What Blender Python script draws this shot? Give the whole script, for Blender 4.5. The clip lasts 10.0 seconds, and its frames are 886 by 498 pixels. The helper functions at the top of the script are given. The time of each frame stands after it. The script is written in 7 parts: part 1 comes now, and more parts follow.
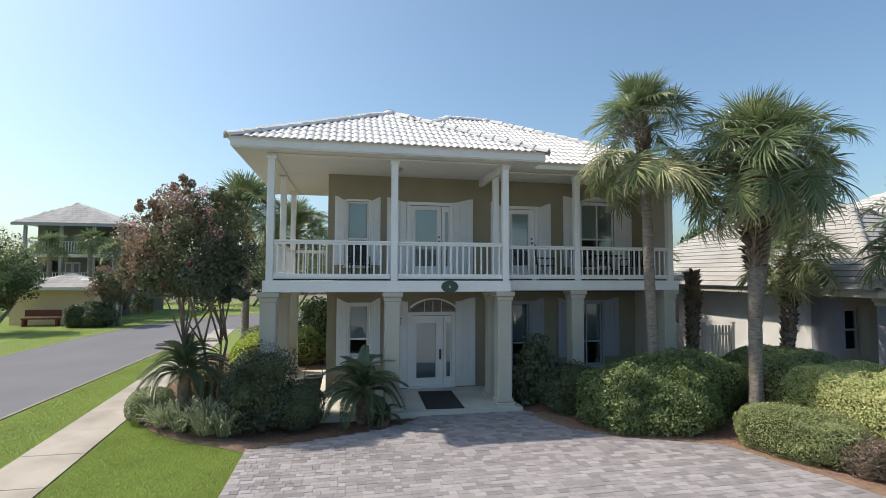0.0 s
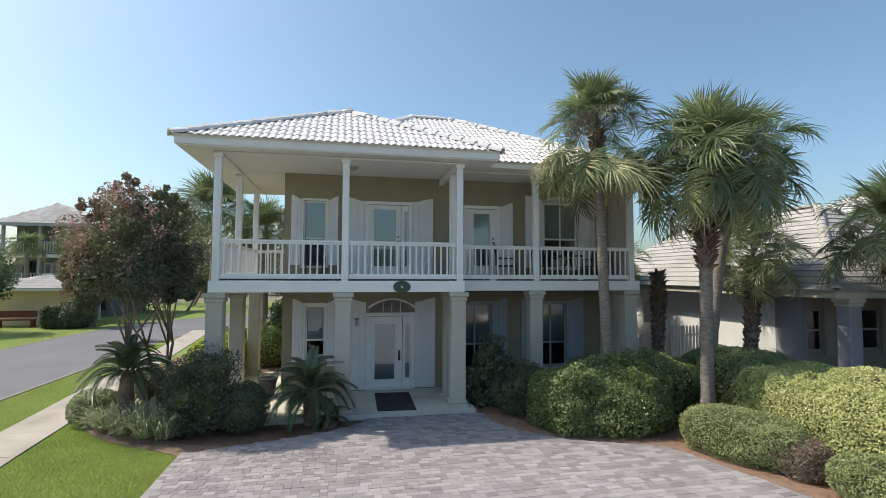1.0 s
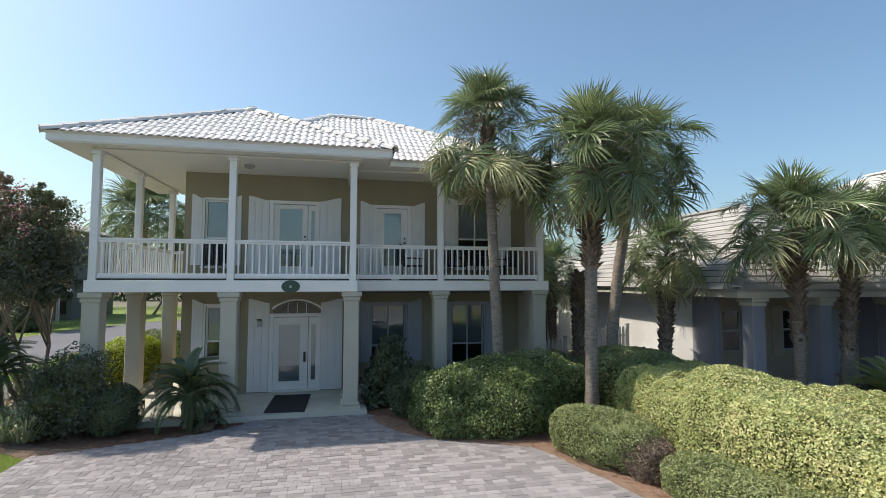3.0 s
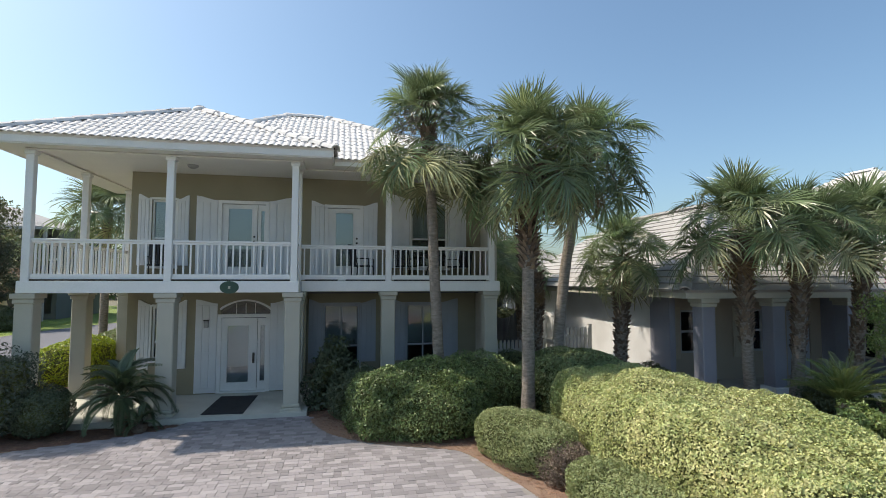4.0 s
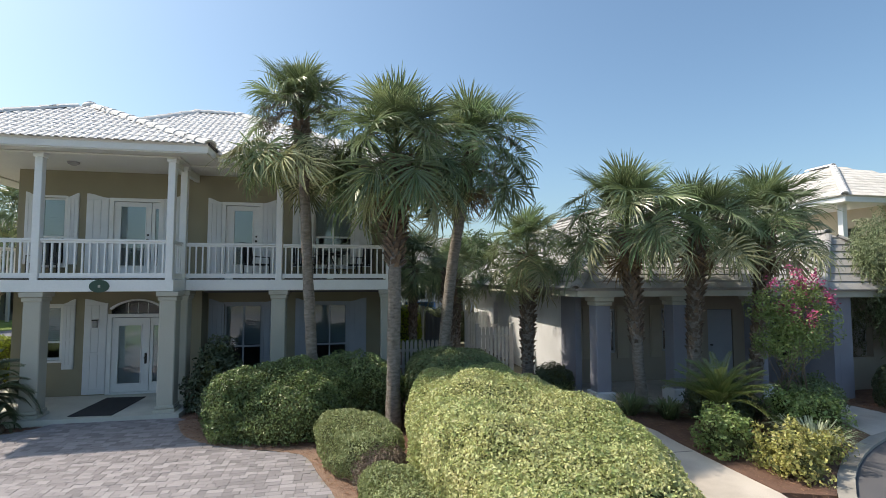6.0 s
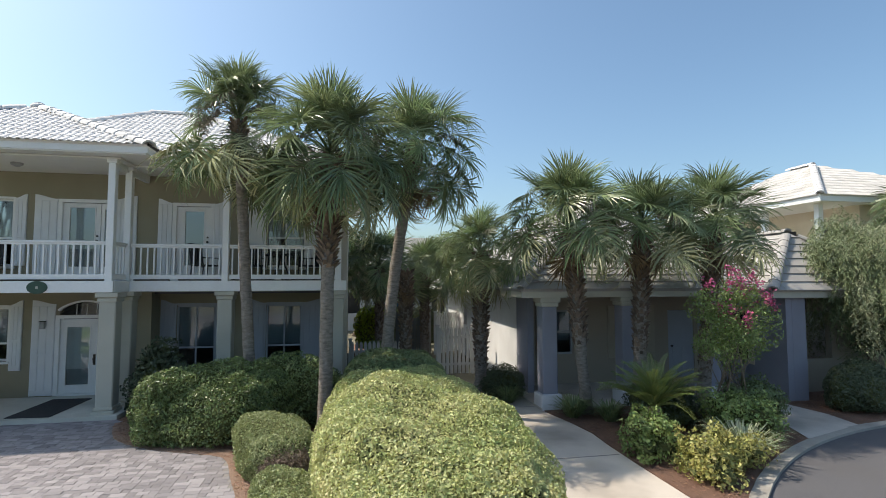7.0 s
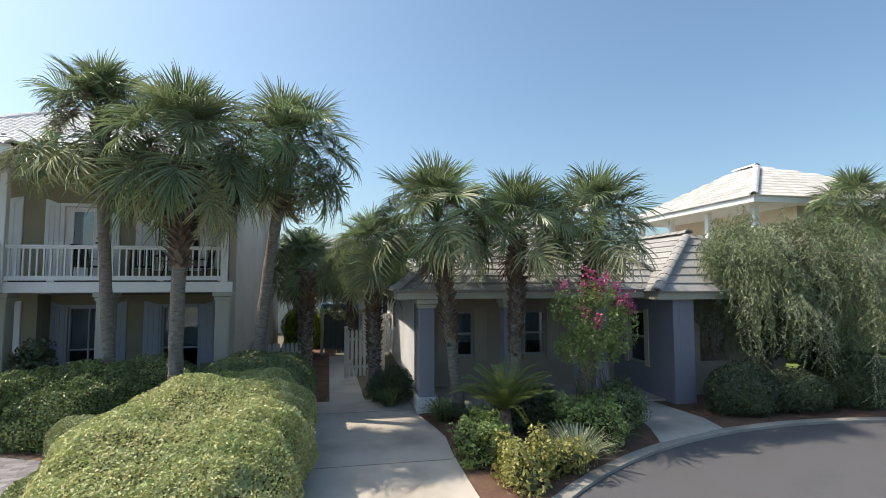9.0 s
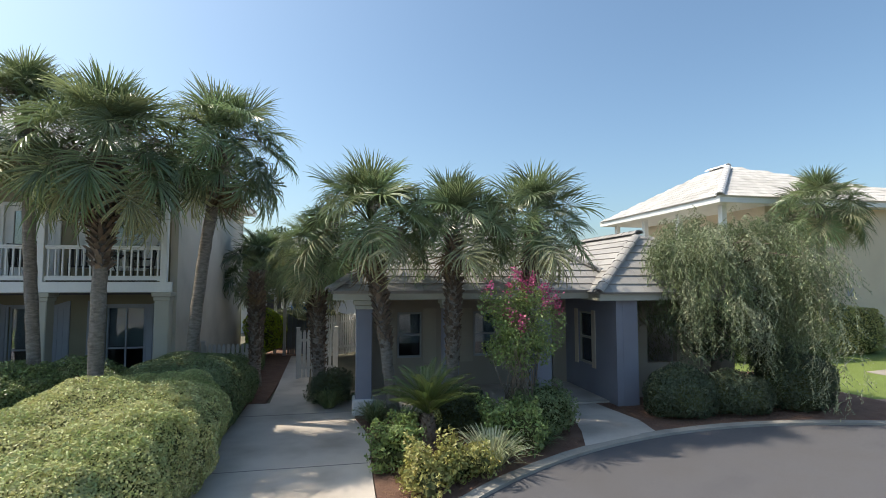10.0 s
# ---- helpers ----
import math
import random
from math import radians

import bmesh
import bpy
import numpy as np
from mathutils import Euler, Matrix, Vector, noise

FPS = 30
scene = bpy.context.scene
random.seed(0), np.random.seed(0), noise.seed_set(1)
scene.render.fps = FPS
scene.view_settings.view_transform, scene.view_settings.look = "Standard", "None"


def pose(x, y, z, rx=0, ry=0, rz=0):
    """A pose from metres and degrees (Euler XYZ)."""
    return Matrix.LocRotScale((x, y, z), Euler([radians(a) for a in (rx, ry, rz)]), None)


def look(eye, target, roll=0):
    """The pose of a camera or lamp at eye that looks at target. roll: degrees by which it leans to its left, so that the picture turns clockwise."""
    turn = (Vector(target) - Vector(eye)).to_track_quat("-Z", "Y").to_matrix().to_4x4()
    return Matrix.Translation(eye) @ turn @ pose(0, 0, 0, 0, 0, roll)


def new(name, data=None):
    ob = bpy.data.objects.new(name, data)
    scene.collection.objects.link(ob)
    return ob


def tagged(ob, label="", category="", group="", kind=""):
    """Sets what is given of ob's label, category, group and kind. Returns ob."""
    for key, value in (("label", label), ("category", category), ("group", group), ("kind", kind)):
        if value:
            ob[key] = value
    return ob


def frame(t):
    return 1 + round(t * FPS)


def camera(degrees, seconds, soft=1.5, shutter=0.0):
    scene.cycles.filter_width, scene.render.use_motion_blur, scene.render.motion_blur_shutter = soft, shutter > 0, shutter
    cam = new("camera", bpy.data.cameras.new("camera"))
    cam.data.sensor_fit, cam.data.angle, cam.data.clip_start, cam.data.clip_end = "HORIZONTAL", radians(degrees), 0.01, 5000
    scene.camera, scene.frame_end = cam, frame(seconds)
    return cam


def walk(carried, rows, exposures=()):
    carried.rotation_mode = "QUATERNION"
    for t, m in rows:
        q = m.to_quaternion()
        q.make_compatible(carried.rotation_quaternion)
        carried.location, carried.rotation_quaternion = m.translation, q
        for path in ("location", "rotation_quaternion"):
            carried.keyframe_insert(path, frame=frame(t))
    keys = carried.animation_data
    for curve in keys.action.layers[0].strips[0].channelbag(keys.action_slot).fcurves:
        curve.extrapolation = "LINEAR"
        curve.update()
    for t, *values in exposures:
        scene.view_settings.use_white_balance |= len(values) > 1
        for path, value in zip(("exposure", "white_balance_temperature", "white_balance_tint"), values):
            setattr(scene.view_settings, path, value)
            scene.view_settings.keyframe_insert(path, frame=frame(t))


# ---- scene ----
cam = camera(84.0, 10.0, 0.9)
PATH = [
    (0, (-0.284, -1.194, 3.225), (0.103, 0.766, 3.329), 0.2),
    (0.5, (0.191, -1.242, 3.237), (0.588, 0.716, 3.34), 0.2),
    (1, (0.761, -1.26, 3.207), (1.162, 0.697, 3.315), 0.2),
    (1.5, (1.377, -1.315, 3.157), (1.78, 0.641, 3.272), 0.1),
    (2, (1.954, -1.393, 3.12), (2.367, 0.56, 3.24), 0.1),
    (2.5, (2.543, -1.497, 3.083), (2.962, 0.455, 3.21), 0.1),
    (4, (4.623, -1.778, 3.148), (5.029, 0.177, 3.268), 0.1),
    (4.5, (5.371, -1.846, 3.144), (5.769, 0.11, 3.265), 0.1),
    (5, (6.158, -1.91, 3.131), (6.546, 0.048, 3.253), 0.1),
    (5.5, (6.848, -1.983, 3.098), (7.234, -0.025, 3.224), 0.1),
    (5.7, (7.119, -2.019, 3.095), (7.506, -0.061, 3.218), -0.0),
    (6.8, (8.684, -2.141, 3.121), (9.063, -0.181, 3.241), -0.1),
    (7, (8.968, -2.212, 3.106), (9.339, -0.25, 3.229), -0.1),
    (7.5, (9.679, -2.32, 3.088), (10.051, -0.359, 3.213), -0.1),
    (8, (10.419, -2.433, 3.074), (10.789, -0.472, 3.203), -0.1),
    (8.5, (11.146, -2.521, 3.072), (11.519, -0.56, 3.203), -0.1),
    (9, (11.877, -2.603, 3.096), (12.251, -0.643, 3.225), -0.1),
    (9.5, (12.576, -2.664, 3.107), (12.958, -0.705, 3.235), -0.1),
    (10, (13.299, -2.736, 3.115), (13.682, -0.777, 3.243), -0.0),
]
walk(cam, [(t, look(eye, target, roll)) for t, eye, target, roll in PATH], [(0.0, 0.33, 6640, 6.5), (4.5, 0.35, 6640, 6.5), (10.0, 0.39, 6640, 6.5)])


# ---------------------------------------------------------------- world and sun
SUN_DIR = Vector((-4.57, 1.78, 6.2)).normalized()
world = bpy.data.worlds.new("world")
scene.world = world
world.use_nodes = True
wn = world.node_tree.nodes
sky = wn.new("ShaderNodeTexSky")
sky.sky_type, sky.sun_disc = "NISHITA", False
sky.sun_elevation = math.asin(SUN_DIR.z)
sky.sun_rotation = math.atan2(SUN_DIR.x, SUN_DIR.y)
sky.air_density, sky.dust_density, sky.ozone_density = 1.0, 2.5, 1.6
wn["Background"].inputs["Strength"].default_value = 0.147
tint = wn.new("ShaderNodeMix")
tint.data_type, tint.blend_type = "RGBA", "MULTIPLY"
tint.inputs[0].default_value, tint.inputs[7].default_value = 1.0, (0.885, 1.0, 1.035, 1)
world.node_tree.links.new(sky.outputs[0], tint.inputs[6])
world.node_tree.links.new(tint.outputs[2], wn["Background"].inputs["Color"])
sun_data = bpy.data.lights.new("sun", "SUN")
sun_data.energy, sun_data.angle, sun_data.color = 3.85, radians(0.6), (1.0, 0.885, 0.755)
sun = new("sun", sun_data)
sun.matrix_world = look(SUN_DIR * 60, (0, 0, 0))


# ---------------------------------------------------------------- materials
def material(name, colour, rough=0.7, var=0.12, scale=3.0, fine=40.0, bump=0.15, dist=0.004, metal=0.0, rnd=0.0, island=0.0,
             hue=0.0, spec=0.5, second=None, translucent=0.0, stretch=(1, 1, 1), stain=0.0):
    """A surface with a broad and a fine variation of its colour, a fine relief, and a change from piece to piece."""
    m = bpy.data.materials.new(name)
    m.use_nodes = True
    nt = m.node_tree
    n, link = nt.nodes, nt.links.new
    b = n["Principled BSDF"]
    mp = n.new("ShaderNodeMapping")
    mp.inputs["Scale"].default_value = stretch
    geo = n.new("ShaderNodeNewGeometry")
    link(geo.outputs["Position"], mp.inputs["Vector"])
    broad = n.new("ShaderNodeTexNoise")
    broad.inputs["Scale"].default_value, broad.inputs["Detail"].default_value = scale, 4.0
    grain = n.new("ShaderNodeTexNoise")
    grain.inputs["Scale"].default_value, grain.inputs["Detail"].default_value = fine, 3.0
    link(mp.outputs[0], broad.inputs["Vector"])
    link(mp.outputs[0], grain.inputs["Vector"])
    mix = n.new("ShaderNodeMix")
    mix.data_type = "RGBA"
    dark = tuple(c * (1 - 2 * var) for c in colour)
    lite = tuple(min(1.0, c * (1 + 2 * var)) for c in colour)
    if second:
        dark, lite = colour, second
    mix.inputs[6].default_value, mix.inputs[7].default_value = (*dark, 1), (*lite, 1)
    ramp = n.new("ShaderNodeMapRange")
    ramp.inputs[1].default_value, ramp.inputs[2].default_value = 0.3, 0.7
    both = n.new("ShaderNodeMath")
    both.operation = "MULTIPLY_ADD"
    both.inputs[1].default_value = 0.45
    half = n.new("ShaderNodeMath")
    half.operation, half.inputs[1].default_value = "MULTIPLY", 0.55
    link(broad.outputs[0], half.inputs[0])
    link(grain.outputs[0], both.inputs[0])
    link(half.outputs[0], both.inputs[2])
    link(both.outputs[0], ramp.inputs[0])
    link(ramp.outputs[0], mix.inputs[0])
    out = mix.outputs[2]
    if rnd or island or hue:
        hsv = n.new("ShaderNodeHueSaturation")
        src = n.new("ShaderNodeObjectInfo").outputs["Random"] if rnd else geo.outputs["Random Per Island"]
        amount = rnd or island
        val = n.new("ShaderNodeMapRange")
        val.inputs[3].default_value, val.inputs[4].default_value = 1 - amount, 1 + amount
        link(src, val.inputs[0])
        link(val.outputs[0], hsv.inputs["Value"])
        if hue:
            wrap = n.new("ShaderNodeMath")
            wrap.operation, wrap.inputs[1].default_value = "MULTIPLY", 7.31
            fract = n.new("ShaderNodeMath")
            fract.operation = "FRACT"
            hr = n.new("ShaderNodeMapRange")
            hr.inputs[3].default_value, hr.inputs[4].default_value = 0.5 - hue, 0.5 + hue
            link(src, wrap.inputs[0])
            link(wrap.outputs[0], fract.inputs[0])
            link(fract.outputs[0], hr.inputs[0])
            link(hr.outputs[0], hsv.inputs["Hue"])
        link(out, hsv.inputs["Color"])
        out = hsv.outputs[0]
    if stain:
        big = n.new("ShaderNodeTexNoise")
        big.inputs["Scale"].default_value, big.inputs["Detail"].default_value = 0.9, 6.0
        link(geo.outputs["Position"], big.inputs["Vector"])
        sr = n.new("ShaderNodeMapRange")
        sr.inputs[1].default_value, sr.inputs[2].default_value = 0.45, 0.72
        sr.inputs[4].default_value = stain
        link(big.outputs[0], sr.inputs[0])
        sm = n.new("ShaderNodeMix")
        sm.data_type, sm.blend_type = "RGBA", "MULTIPLY"
        sm.inputs[7].default_value = (0.35, 0.32, 0.28, 1)
        link(sr.outputs[0], sm.inputs[0])
        link(out, sm.inputs[6])
        out = sm.outputs[2]
    link(out, b.inputs["Base Color"])
    b.inputs["Roughness"].default_value, b.inputs["Metallic"].default_value = rough, metal
    b.inputs["Specular IOR Level"].default_value = spec
    if bump:
        bp = n.new("ShaderNodeBump")
        bp.inputs["Strength"].default_value, bp.inputs["Distance"].default_value = bump, dist
        link(grain.outputs[0], bp.inputs["Height"])
        link(bp.outputs[0], b.inputs["Normal"])
    if translucent:
        tr = n.new("ShaderNodeBsdfTranslucent")
        link(out, tr.inputs["Color"])
        ms = n.new("ShaderNodeMixShader")
        ms.inputs[0].default_value = translucent
        link(b.outputs[0], ms.inputs[1])
        link(tr.outputs[0], ms.inputs[2])
        link(ms.outputs[0], n["Material Output"].inputs["Surface"])
    return m


def glass_material(name, tint, gloss_ior=1.5):
    m = bpy.data.materials.new(name)
    m.use_nodes = True
    n, link = m.node_tree.nodes, m.node_tree.links.new
    clear = n.new("ShaderNodeBsdfTransparent")
    clear.inputs[0].default_value = (*tint, 1)
    gloss = n.new("ShaderNodeBsdfGlossy")
    gloss.inputs["Roughness"].default_value = 0.03
    wob = n.new("ShaderNodeTexNoise")
    wob.inputs["Scale"].default_value = 1.3
    bp = n.new("ShaderNodeBump")
    bp.inputs["Strength"].default_value, bp.inputs["Distance"].default_value = 0.25, 0.02
    link(wob.outputs[0], bp.inputs["Height"])
    link(bp.outputs[0], gloss.inputs["Normal"])
    fr = n.new("ShaderNodeFresnel")
    fr.inputs[0].default_value = gloss_ior
    ms = n.new("ShaderNodeMixShader")
    link(fr.outputs[0], ms.inputs[0])
    link(clear.outputs[0], ms.inputs[1])
    link(gloss.outputs[0], ms.inputs[2])
    link(ms.outputs[0], n["Material Output"].inputs["Surface"])
    return m


M = {}
M["white"] = material("white_paint", (0.80, 0.80, 0.79), 0.5, 0.03, 2.0, 30, 0.05)
M["ceiling"] = material("porch_ceiling_paint", (0.74, 0.73, 0.70), 0.6, 0.03, 1.5, 30, 0.05)
M["stucco"] = material("olive_stucco", (0.30, 0.27, 0.19), 0.9, 0.06, 1.2, 90, 0.35, 0.006)
M["column"] = material("greige_stucco", (0.47, 0.45, 0.38), 0.88, 0.05, 1.5, 90, 0.3, 0.005)
M["sidewall"] = material("sand_stucco", (0.54, 0.50, 0.43), 0.9, 0.06, 0.8, 80, 0.35, 0.006, stain=0.25)
# white paint toned blue-grey: shade under the balcony is in the colour
M["shade_grey"] = material("shade_grey_paint", (0.36, 0.38, 0.43), 0.5, 0.03, 3, 40, 0.06)
M["shutter"] = material("shutter_paint", (0.72, 0.73, 0.74), 0.5, 0.03, 3, 40, 0.06)
M["tile"] = material("white_roof_tile", (0.70, 0.675, 0.66), 0.65, 0.05, 1.3, 25, 0.12, rnd=0.06)
M["tile_joined"] = material("white_roof_tile_rest", (0.70, 0.675, 0.66), 0.65, 0.05, 1.3, 25, 0.12, island=0.06)
M["deckwood"] = material("deck_boards", (0.42, 0.40, 0.38), 0.75, 0.1, 2, 30, 0.2)
M["glass"] = glass_material("window_glass", (0.86, 0.90, 0.90), 1.9)
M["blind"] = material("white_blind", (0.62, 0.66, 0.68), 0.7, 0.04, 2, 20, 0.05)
# dim tone behind the glass; stands in for the panes' faint reflections
M["dim_backing"] = material("dim_pane_backing", (0.26, 0.29, 0.33), 0.7, 0.04, 2, 20, 0.05)
M["swag"] = material("dark_curtain", (0.075, 0.068, 0.072), 0.9, 0.2, 6, 30, 0.1)
# stands for unlit interiors: their darkness is in the colour
M["unlit_room"] = material("unlit_room", (0.14, 0.145, 0.165), 0.9, 0.1)
M["bronze"] = material("dark_bronze", (0.05, 0.045, 0.04), 0.35, 0.1, 5, 60, 0.1, metal=0.8)
M["black"] = material("black_plastic", (0.03, 0.03, 0.032), 0.55, 0.1, 5, 60, 0.1)
M["rubber"] = material("black_mat", (0.028, 0.028, 0.03), 0.95, 0.2, 8, 200, 0.6)
M["plaque"] = material("green_plaque", (0.03, 0.07, 0.05), 0.45, 0.1)
M["porch"] = material("porch_concrete", (0.55, 0.54, 0.48), 0.85, 0.07, 1.5, 50, 0.2, stain=0.3)
M["concrete"] = material("walk_concrete", (0.38, 0.34, 0.30), 0.9, 0.08, 1.2, 60, 0.3, 0.005, stain=0.4)
M["walk"] = material("grey_concrete", (0.58, 0.52, 0.46), 0.9, 0.08, 1.0, 60, 0.3, 0.005, stain=0.5)
M["kerb"] = material("kerb_concrete", (0.36, 0.335, 0.30), 0.9, 0.1, 1.5, 50, 0.3, stain=0.4)
M["asphalt"] = material("asphalt", (0.08, 0.079, 0.088), 0.9, 0.12, 0.9, 90, 0.5, 0.008, stain=0.35, second=(0.145, 0.14, 0.147))
M["sandy_edge"] = material("sandy_road_edge", (0.25, 0.235, 0.17), 0.95, 0.15, 1.5, 50, 0.3)
M["asphalt_l"] = material("road_asphalt", (0.14, 0.138, 0.155), 0.9, 0.07, 0.4, 120, 0.4, 0.008)
M["grass"] = material("lawn_soil", (0.155, 0.21, 0.05), 0.95, 0.2, 1.2, 60, 0.8, 0.03, second=(0.20, 0.26, 0.055))
M["earth"] = material("sandy_ground", (0.17, 0.155, 0.11), 0.95, 0.15, 0.6, 30, 0.4, 0.02)
M["blade"] = material("grass_blade", (0.285, 0.37, 0.075), 0.7, 0.15, 0.8, 8, 0.0, island=0.3, hue=0.02, translucent=0.3)
M["mulch"] = material("pine_straw", (0.145, 0.075, 0.053), 0.98, 0.25, 2.5, 70, 1.0, 0.03, second=(0.26, 0.155, 0.11))
M["drymulch"] = material("dry_pine_straw", (0.27, 0.21, 0.16), 0.98, 0.25, 2.5, 70, 1.0, 0.03)
M["redmulch"] = material("red_pine_straw", (0.25, 0.155, 0.11), 0.98, 0.25, 2.5, 70, 1.0, 0.03, second=(0.36, 0.25, 0.19))
M["paver"] = material("grey_paver", (0.27, 0.25, 0.262), 0.88, 0.07, 0.7, 70, 0.4, 0.004, rnd=0.27, hue=0.014)
M["paver_joined"] = material("grey_paver_rest", (0.27, 0.25, 0.262), 0.88, 0.07, 0.7, 70, 0.4, 0.004, island=0.27, hue=0.014)
M["joint"] = material("paver_joint_sand", (0.245, 0.225, 0.215), 0.95, 0.15, 3, 80, 0.4)
M["frond"] = material("fan_palm_leaf", (0.205, 0.26, 0.125), 0.3, 0.15, 1.5, 20, 0.0, rnd=0.4, hue=0.022, translucent=0.34, spec=0.7)
M["frond_old"] = material("yellowed_palm_leaf", (0.38, 0.38, 0.21), 0.45, 0.2, 1.5, 20, 0.0, rnd=0.25, translucent=0.2)
M["frond_dead"] = material("dead_palm_leaf", (0.27, 0.19, 0.11), 0.85, 0.2, 1.5, 20, 0.0, rnd=0.25, translucent=0.1)
M["palmbark"] = material("palm_bark", (0.31, 0.27, 0.235), 0.95, 0.3, 9.0, 60, 1.0, 0.035, stretch=(1, 1, 2.6))
M["boot"] = material("palm_boot", (0.19, 0.14, 0.105), 0.95, 0.25, 5, 50, 0.6, 0.01, island=0.35)
M["bark"] = material("smooth_bark", (0.23, 0.18, 0.14), 0.85, 0.2, 6, 40, 0.4, 0.006)
M["cycad"] = material("sago_leaf", (0.115, 0.15, 0.075), 0.4, 0.12, 2, 20, 0.0, rnd=0.3, translucent=0.12, spec=0.6)
M["cycad_l"] = material("sago_leaf_bright", (0.17, 0.21, 0.065), 0.4, 0.12, 2, 20, 0.0, rnd=0.3, hue=0.02, translucent=0.15, spec=0.6)


def leaf_mat(name, a, b, island=0.3, hue=0.02, rough=0.45, tr=0.25):
    return material(name, a, rough, 0.1, 1.1, 9, 0.0, island=island, hue=hue, second=b, translucent=tr, spec=0.5)


M["yellow_hedge"] = material("variegated_hedge_leaf", (0.30, 0.38, 0.13), 0.45, 0.1, 0.75, 7, 0.0, island=0.22, hue=0.025, second=(0.69, 0.66, 0.33), translucent=0.25)
M["green_hedge"] = leaf_mat("dark_hedge_leaf", (0.13, 0.18, 0.075), (0.29, 0.34, 0.155))
M["box_hedge"] = leaf_mat("box_hedge_leaf", (0.22, 0.26, 0.11), (0.38, 0.42, 0.20))
M["lime"] = leaf_mat("lime_bush_leaf", (0.24, 0.33, 0.02), (0.38, 0.44, 0.03))
M["gold_bush"] = leaf_mat("golden_bush_leaf", (0.3, 0.31, 0.095), (0.5, 0.46, 0.16))
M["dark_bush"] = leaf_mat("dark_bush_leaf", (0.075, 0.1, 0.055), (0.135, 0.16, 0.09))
M["grey_bush"] = leaf_mat("grey_green_bush_leaf", (0.065, 0.085, 0.055), (0.13, 0.15, 0.105))
M["crape"] = leaf_mat("crape_myrtle_leaf", (0.10, 0.125, 0.06), (0.21, 0.22, 0.12))
M["crape_red"] = leaf_mat("crape_myrtle_bronze_leaf", (0.25, 0.185, 0.12), (0.40, 0.29, 0.21))
M["crape_r"] = leaf_mat("young_crape_leaf", (0.17, 0.24, 0.07), (0.34, 0.42, 0.15))
M["flower"] = leaf_mat("crape_flower", (0.42, 0.06, 0.17), (0.62, 0.16, 0.30), tr=0.3)
M["flower_pale"] = leaf_mat("crape_flower_faded", (0.50, 0.22, 0.24), (0.64, 0.36, 0.36), tr=0.3)
M["weep"] = leaf_mat("weeping_tree_leaf", (0.14, 0.185, 0.085), (0.26, 0.30, 0.155))
M["weep_pale"] = leaf_mat("weeping_tree_pale_leaf", (0.27, 0.31, 0.18), (0.42, 0.44, 0.29))
M["gloss_shrub"] = leaf_mat("glossy_shrub_leaf", (0.115, 0.165, 0.055), (0.27, 0.335, 0.135), island=0.5, rough=0.33)
M["dry_stalk"] = material("dry_flower_stalk", (0.36, 0.31, 0.25), 0.9, 0.2, 3, 20, 0.0, island=0.3)
M["wood_tree"] = leaf_mat("far_tree_leaf", (0.05, 0.085, 0.03), (0.10, 0.14, 0.05))
M["strap"] = leaf_mat("strap_leaf", (0.27, 0.32, 0.16), (0.55, 0.55, 0.38), island=0.4)
M["needle"] = material("pine_needle", (0.25, 0.14, 0.09), 0.9, 0.2, 2, 10, 0.0, island=0.5, hue=0.02)
M["bare_twig"] = material("bare_twig", (0.26, 0.2, 0.155), 0.9, 0.2, 3, 20, 0.0, island=0.4, hue=0.02)
# dark twig tone; shade in the gaps between hedge leaves is in it
M["twig"] = material("twig_shade_mass", (0.09, 0.10, 0.035), 0.95, 0.3, 8, 60, 0.6, 0.02)
M["blue_and_shade_wall"] = material("blue_grey_and_shade_stucco", (0.275, 0.275, 0.325), 0.9, 0.05, 1.0, 80, 0.3, 0.006, stain=0.15)
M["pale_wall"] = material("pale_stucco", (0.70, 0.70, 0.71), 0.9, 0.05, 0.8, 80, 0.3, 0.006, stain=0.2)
M["tan_wall"] = material("tan_stucco", (0.37, 0.315, 0.25), 0.9, 0.05, 0.8, 80, 0.3, 0.006)
M["flat_tile"] = material("flat_roof_tile", (0.38, 0.362, 0.345), 0.8, 0.08, 0.9, 30, 0.3, 0.006, island=0.1, stain=0.35)
M["flat_tile_p"] = material("flat_roof_tile_piece", (0.38, 0.362, 0.345), 0.8, 0.08, 0.9, 30, 0.3, 0.006, rnd=0.1, stain=0.35)
# grey trim; on porch and veranda parts their shade is in this grey
M["trim_and_shade_grey"] = material("trim_and_shade_grey", (0.36, 0.36, 0.37), 0.6, 0.05)
# white pickets greyed: the shade between the houses is in the colour
M["picket"] = material("shaded_white_picket", (0.50, 0.49, 0.47), 0.8, 0.1, 3, 40, 0.2)
# cream paint dulled to tan: the deep porch shade is in it
M["porch_shutter"] = material("shade_dulled_cream", (0.42, 0.36, 0.28), 0.7, 0.05, 2, 40, 0.1)
M["gate_paint"] = material("dark_slate_paint", (0.12, 0.13, 0.15), 0.7, 0.08, 3, 40, 0.15, rnd=0.12)
M["cream_wall"] = material("cream_stucco", (0.64, 0.55, 0.42), 0.9, 0.05, 0.8, 80, 0.3, 0.006)
# cream brightened and warmed: the warm light on the hut is in it
M["hut_wall"] = material("lit_cream_stucco", (0.80, 0.60, 0.38), 0.9, 0.05, 0.8, 80, 0.3, 0.006)
M["green_wall"] = material("grey_green_siding", (0.13, 0.138, 0.13), 0.85, 0.05, 1, 40, 0.2)
M["tan_tile"] = material("pale_roof_tile", (0.58, 0.555, 0.53), 0.8, 0.08, 1, 20, 0.2, island=0.1, stain=0.25)
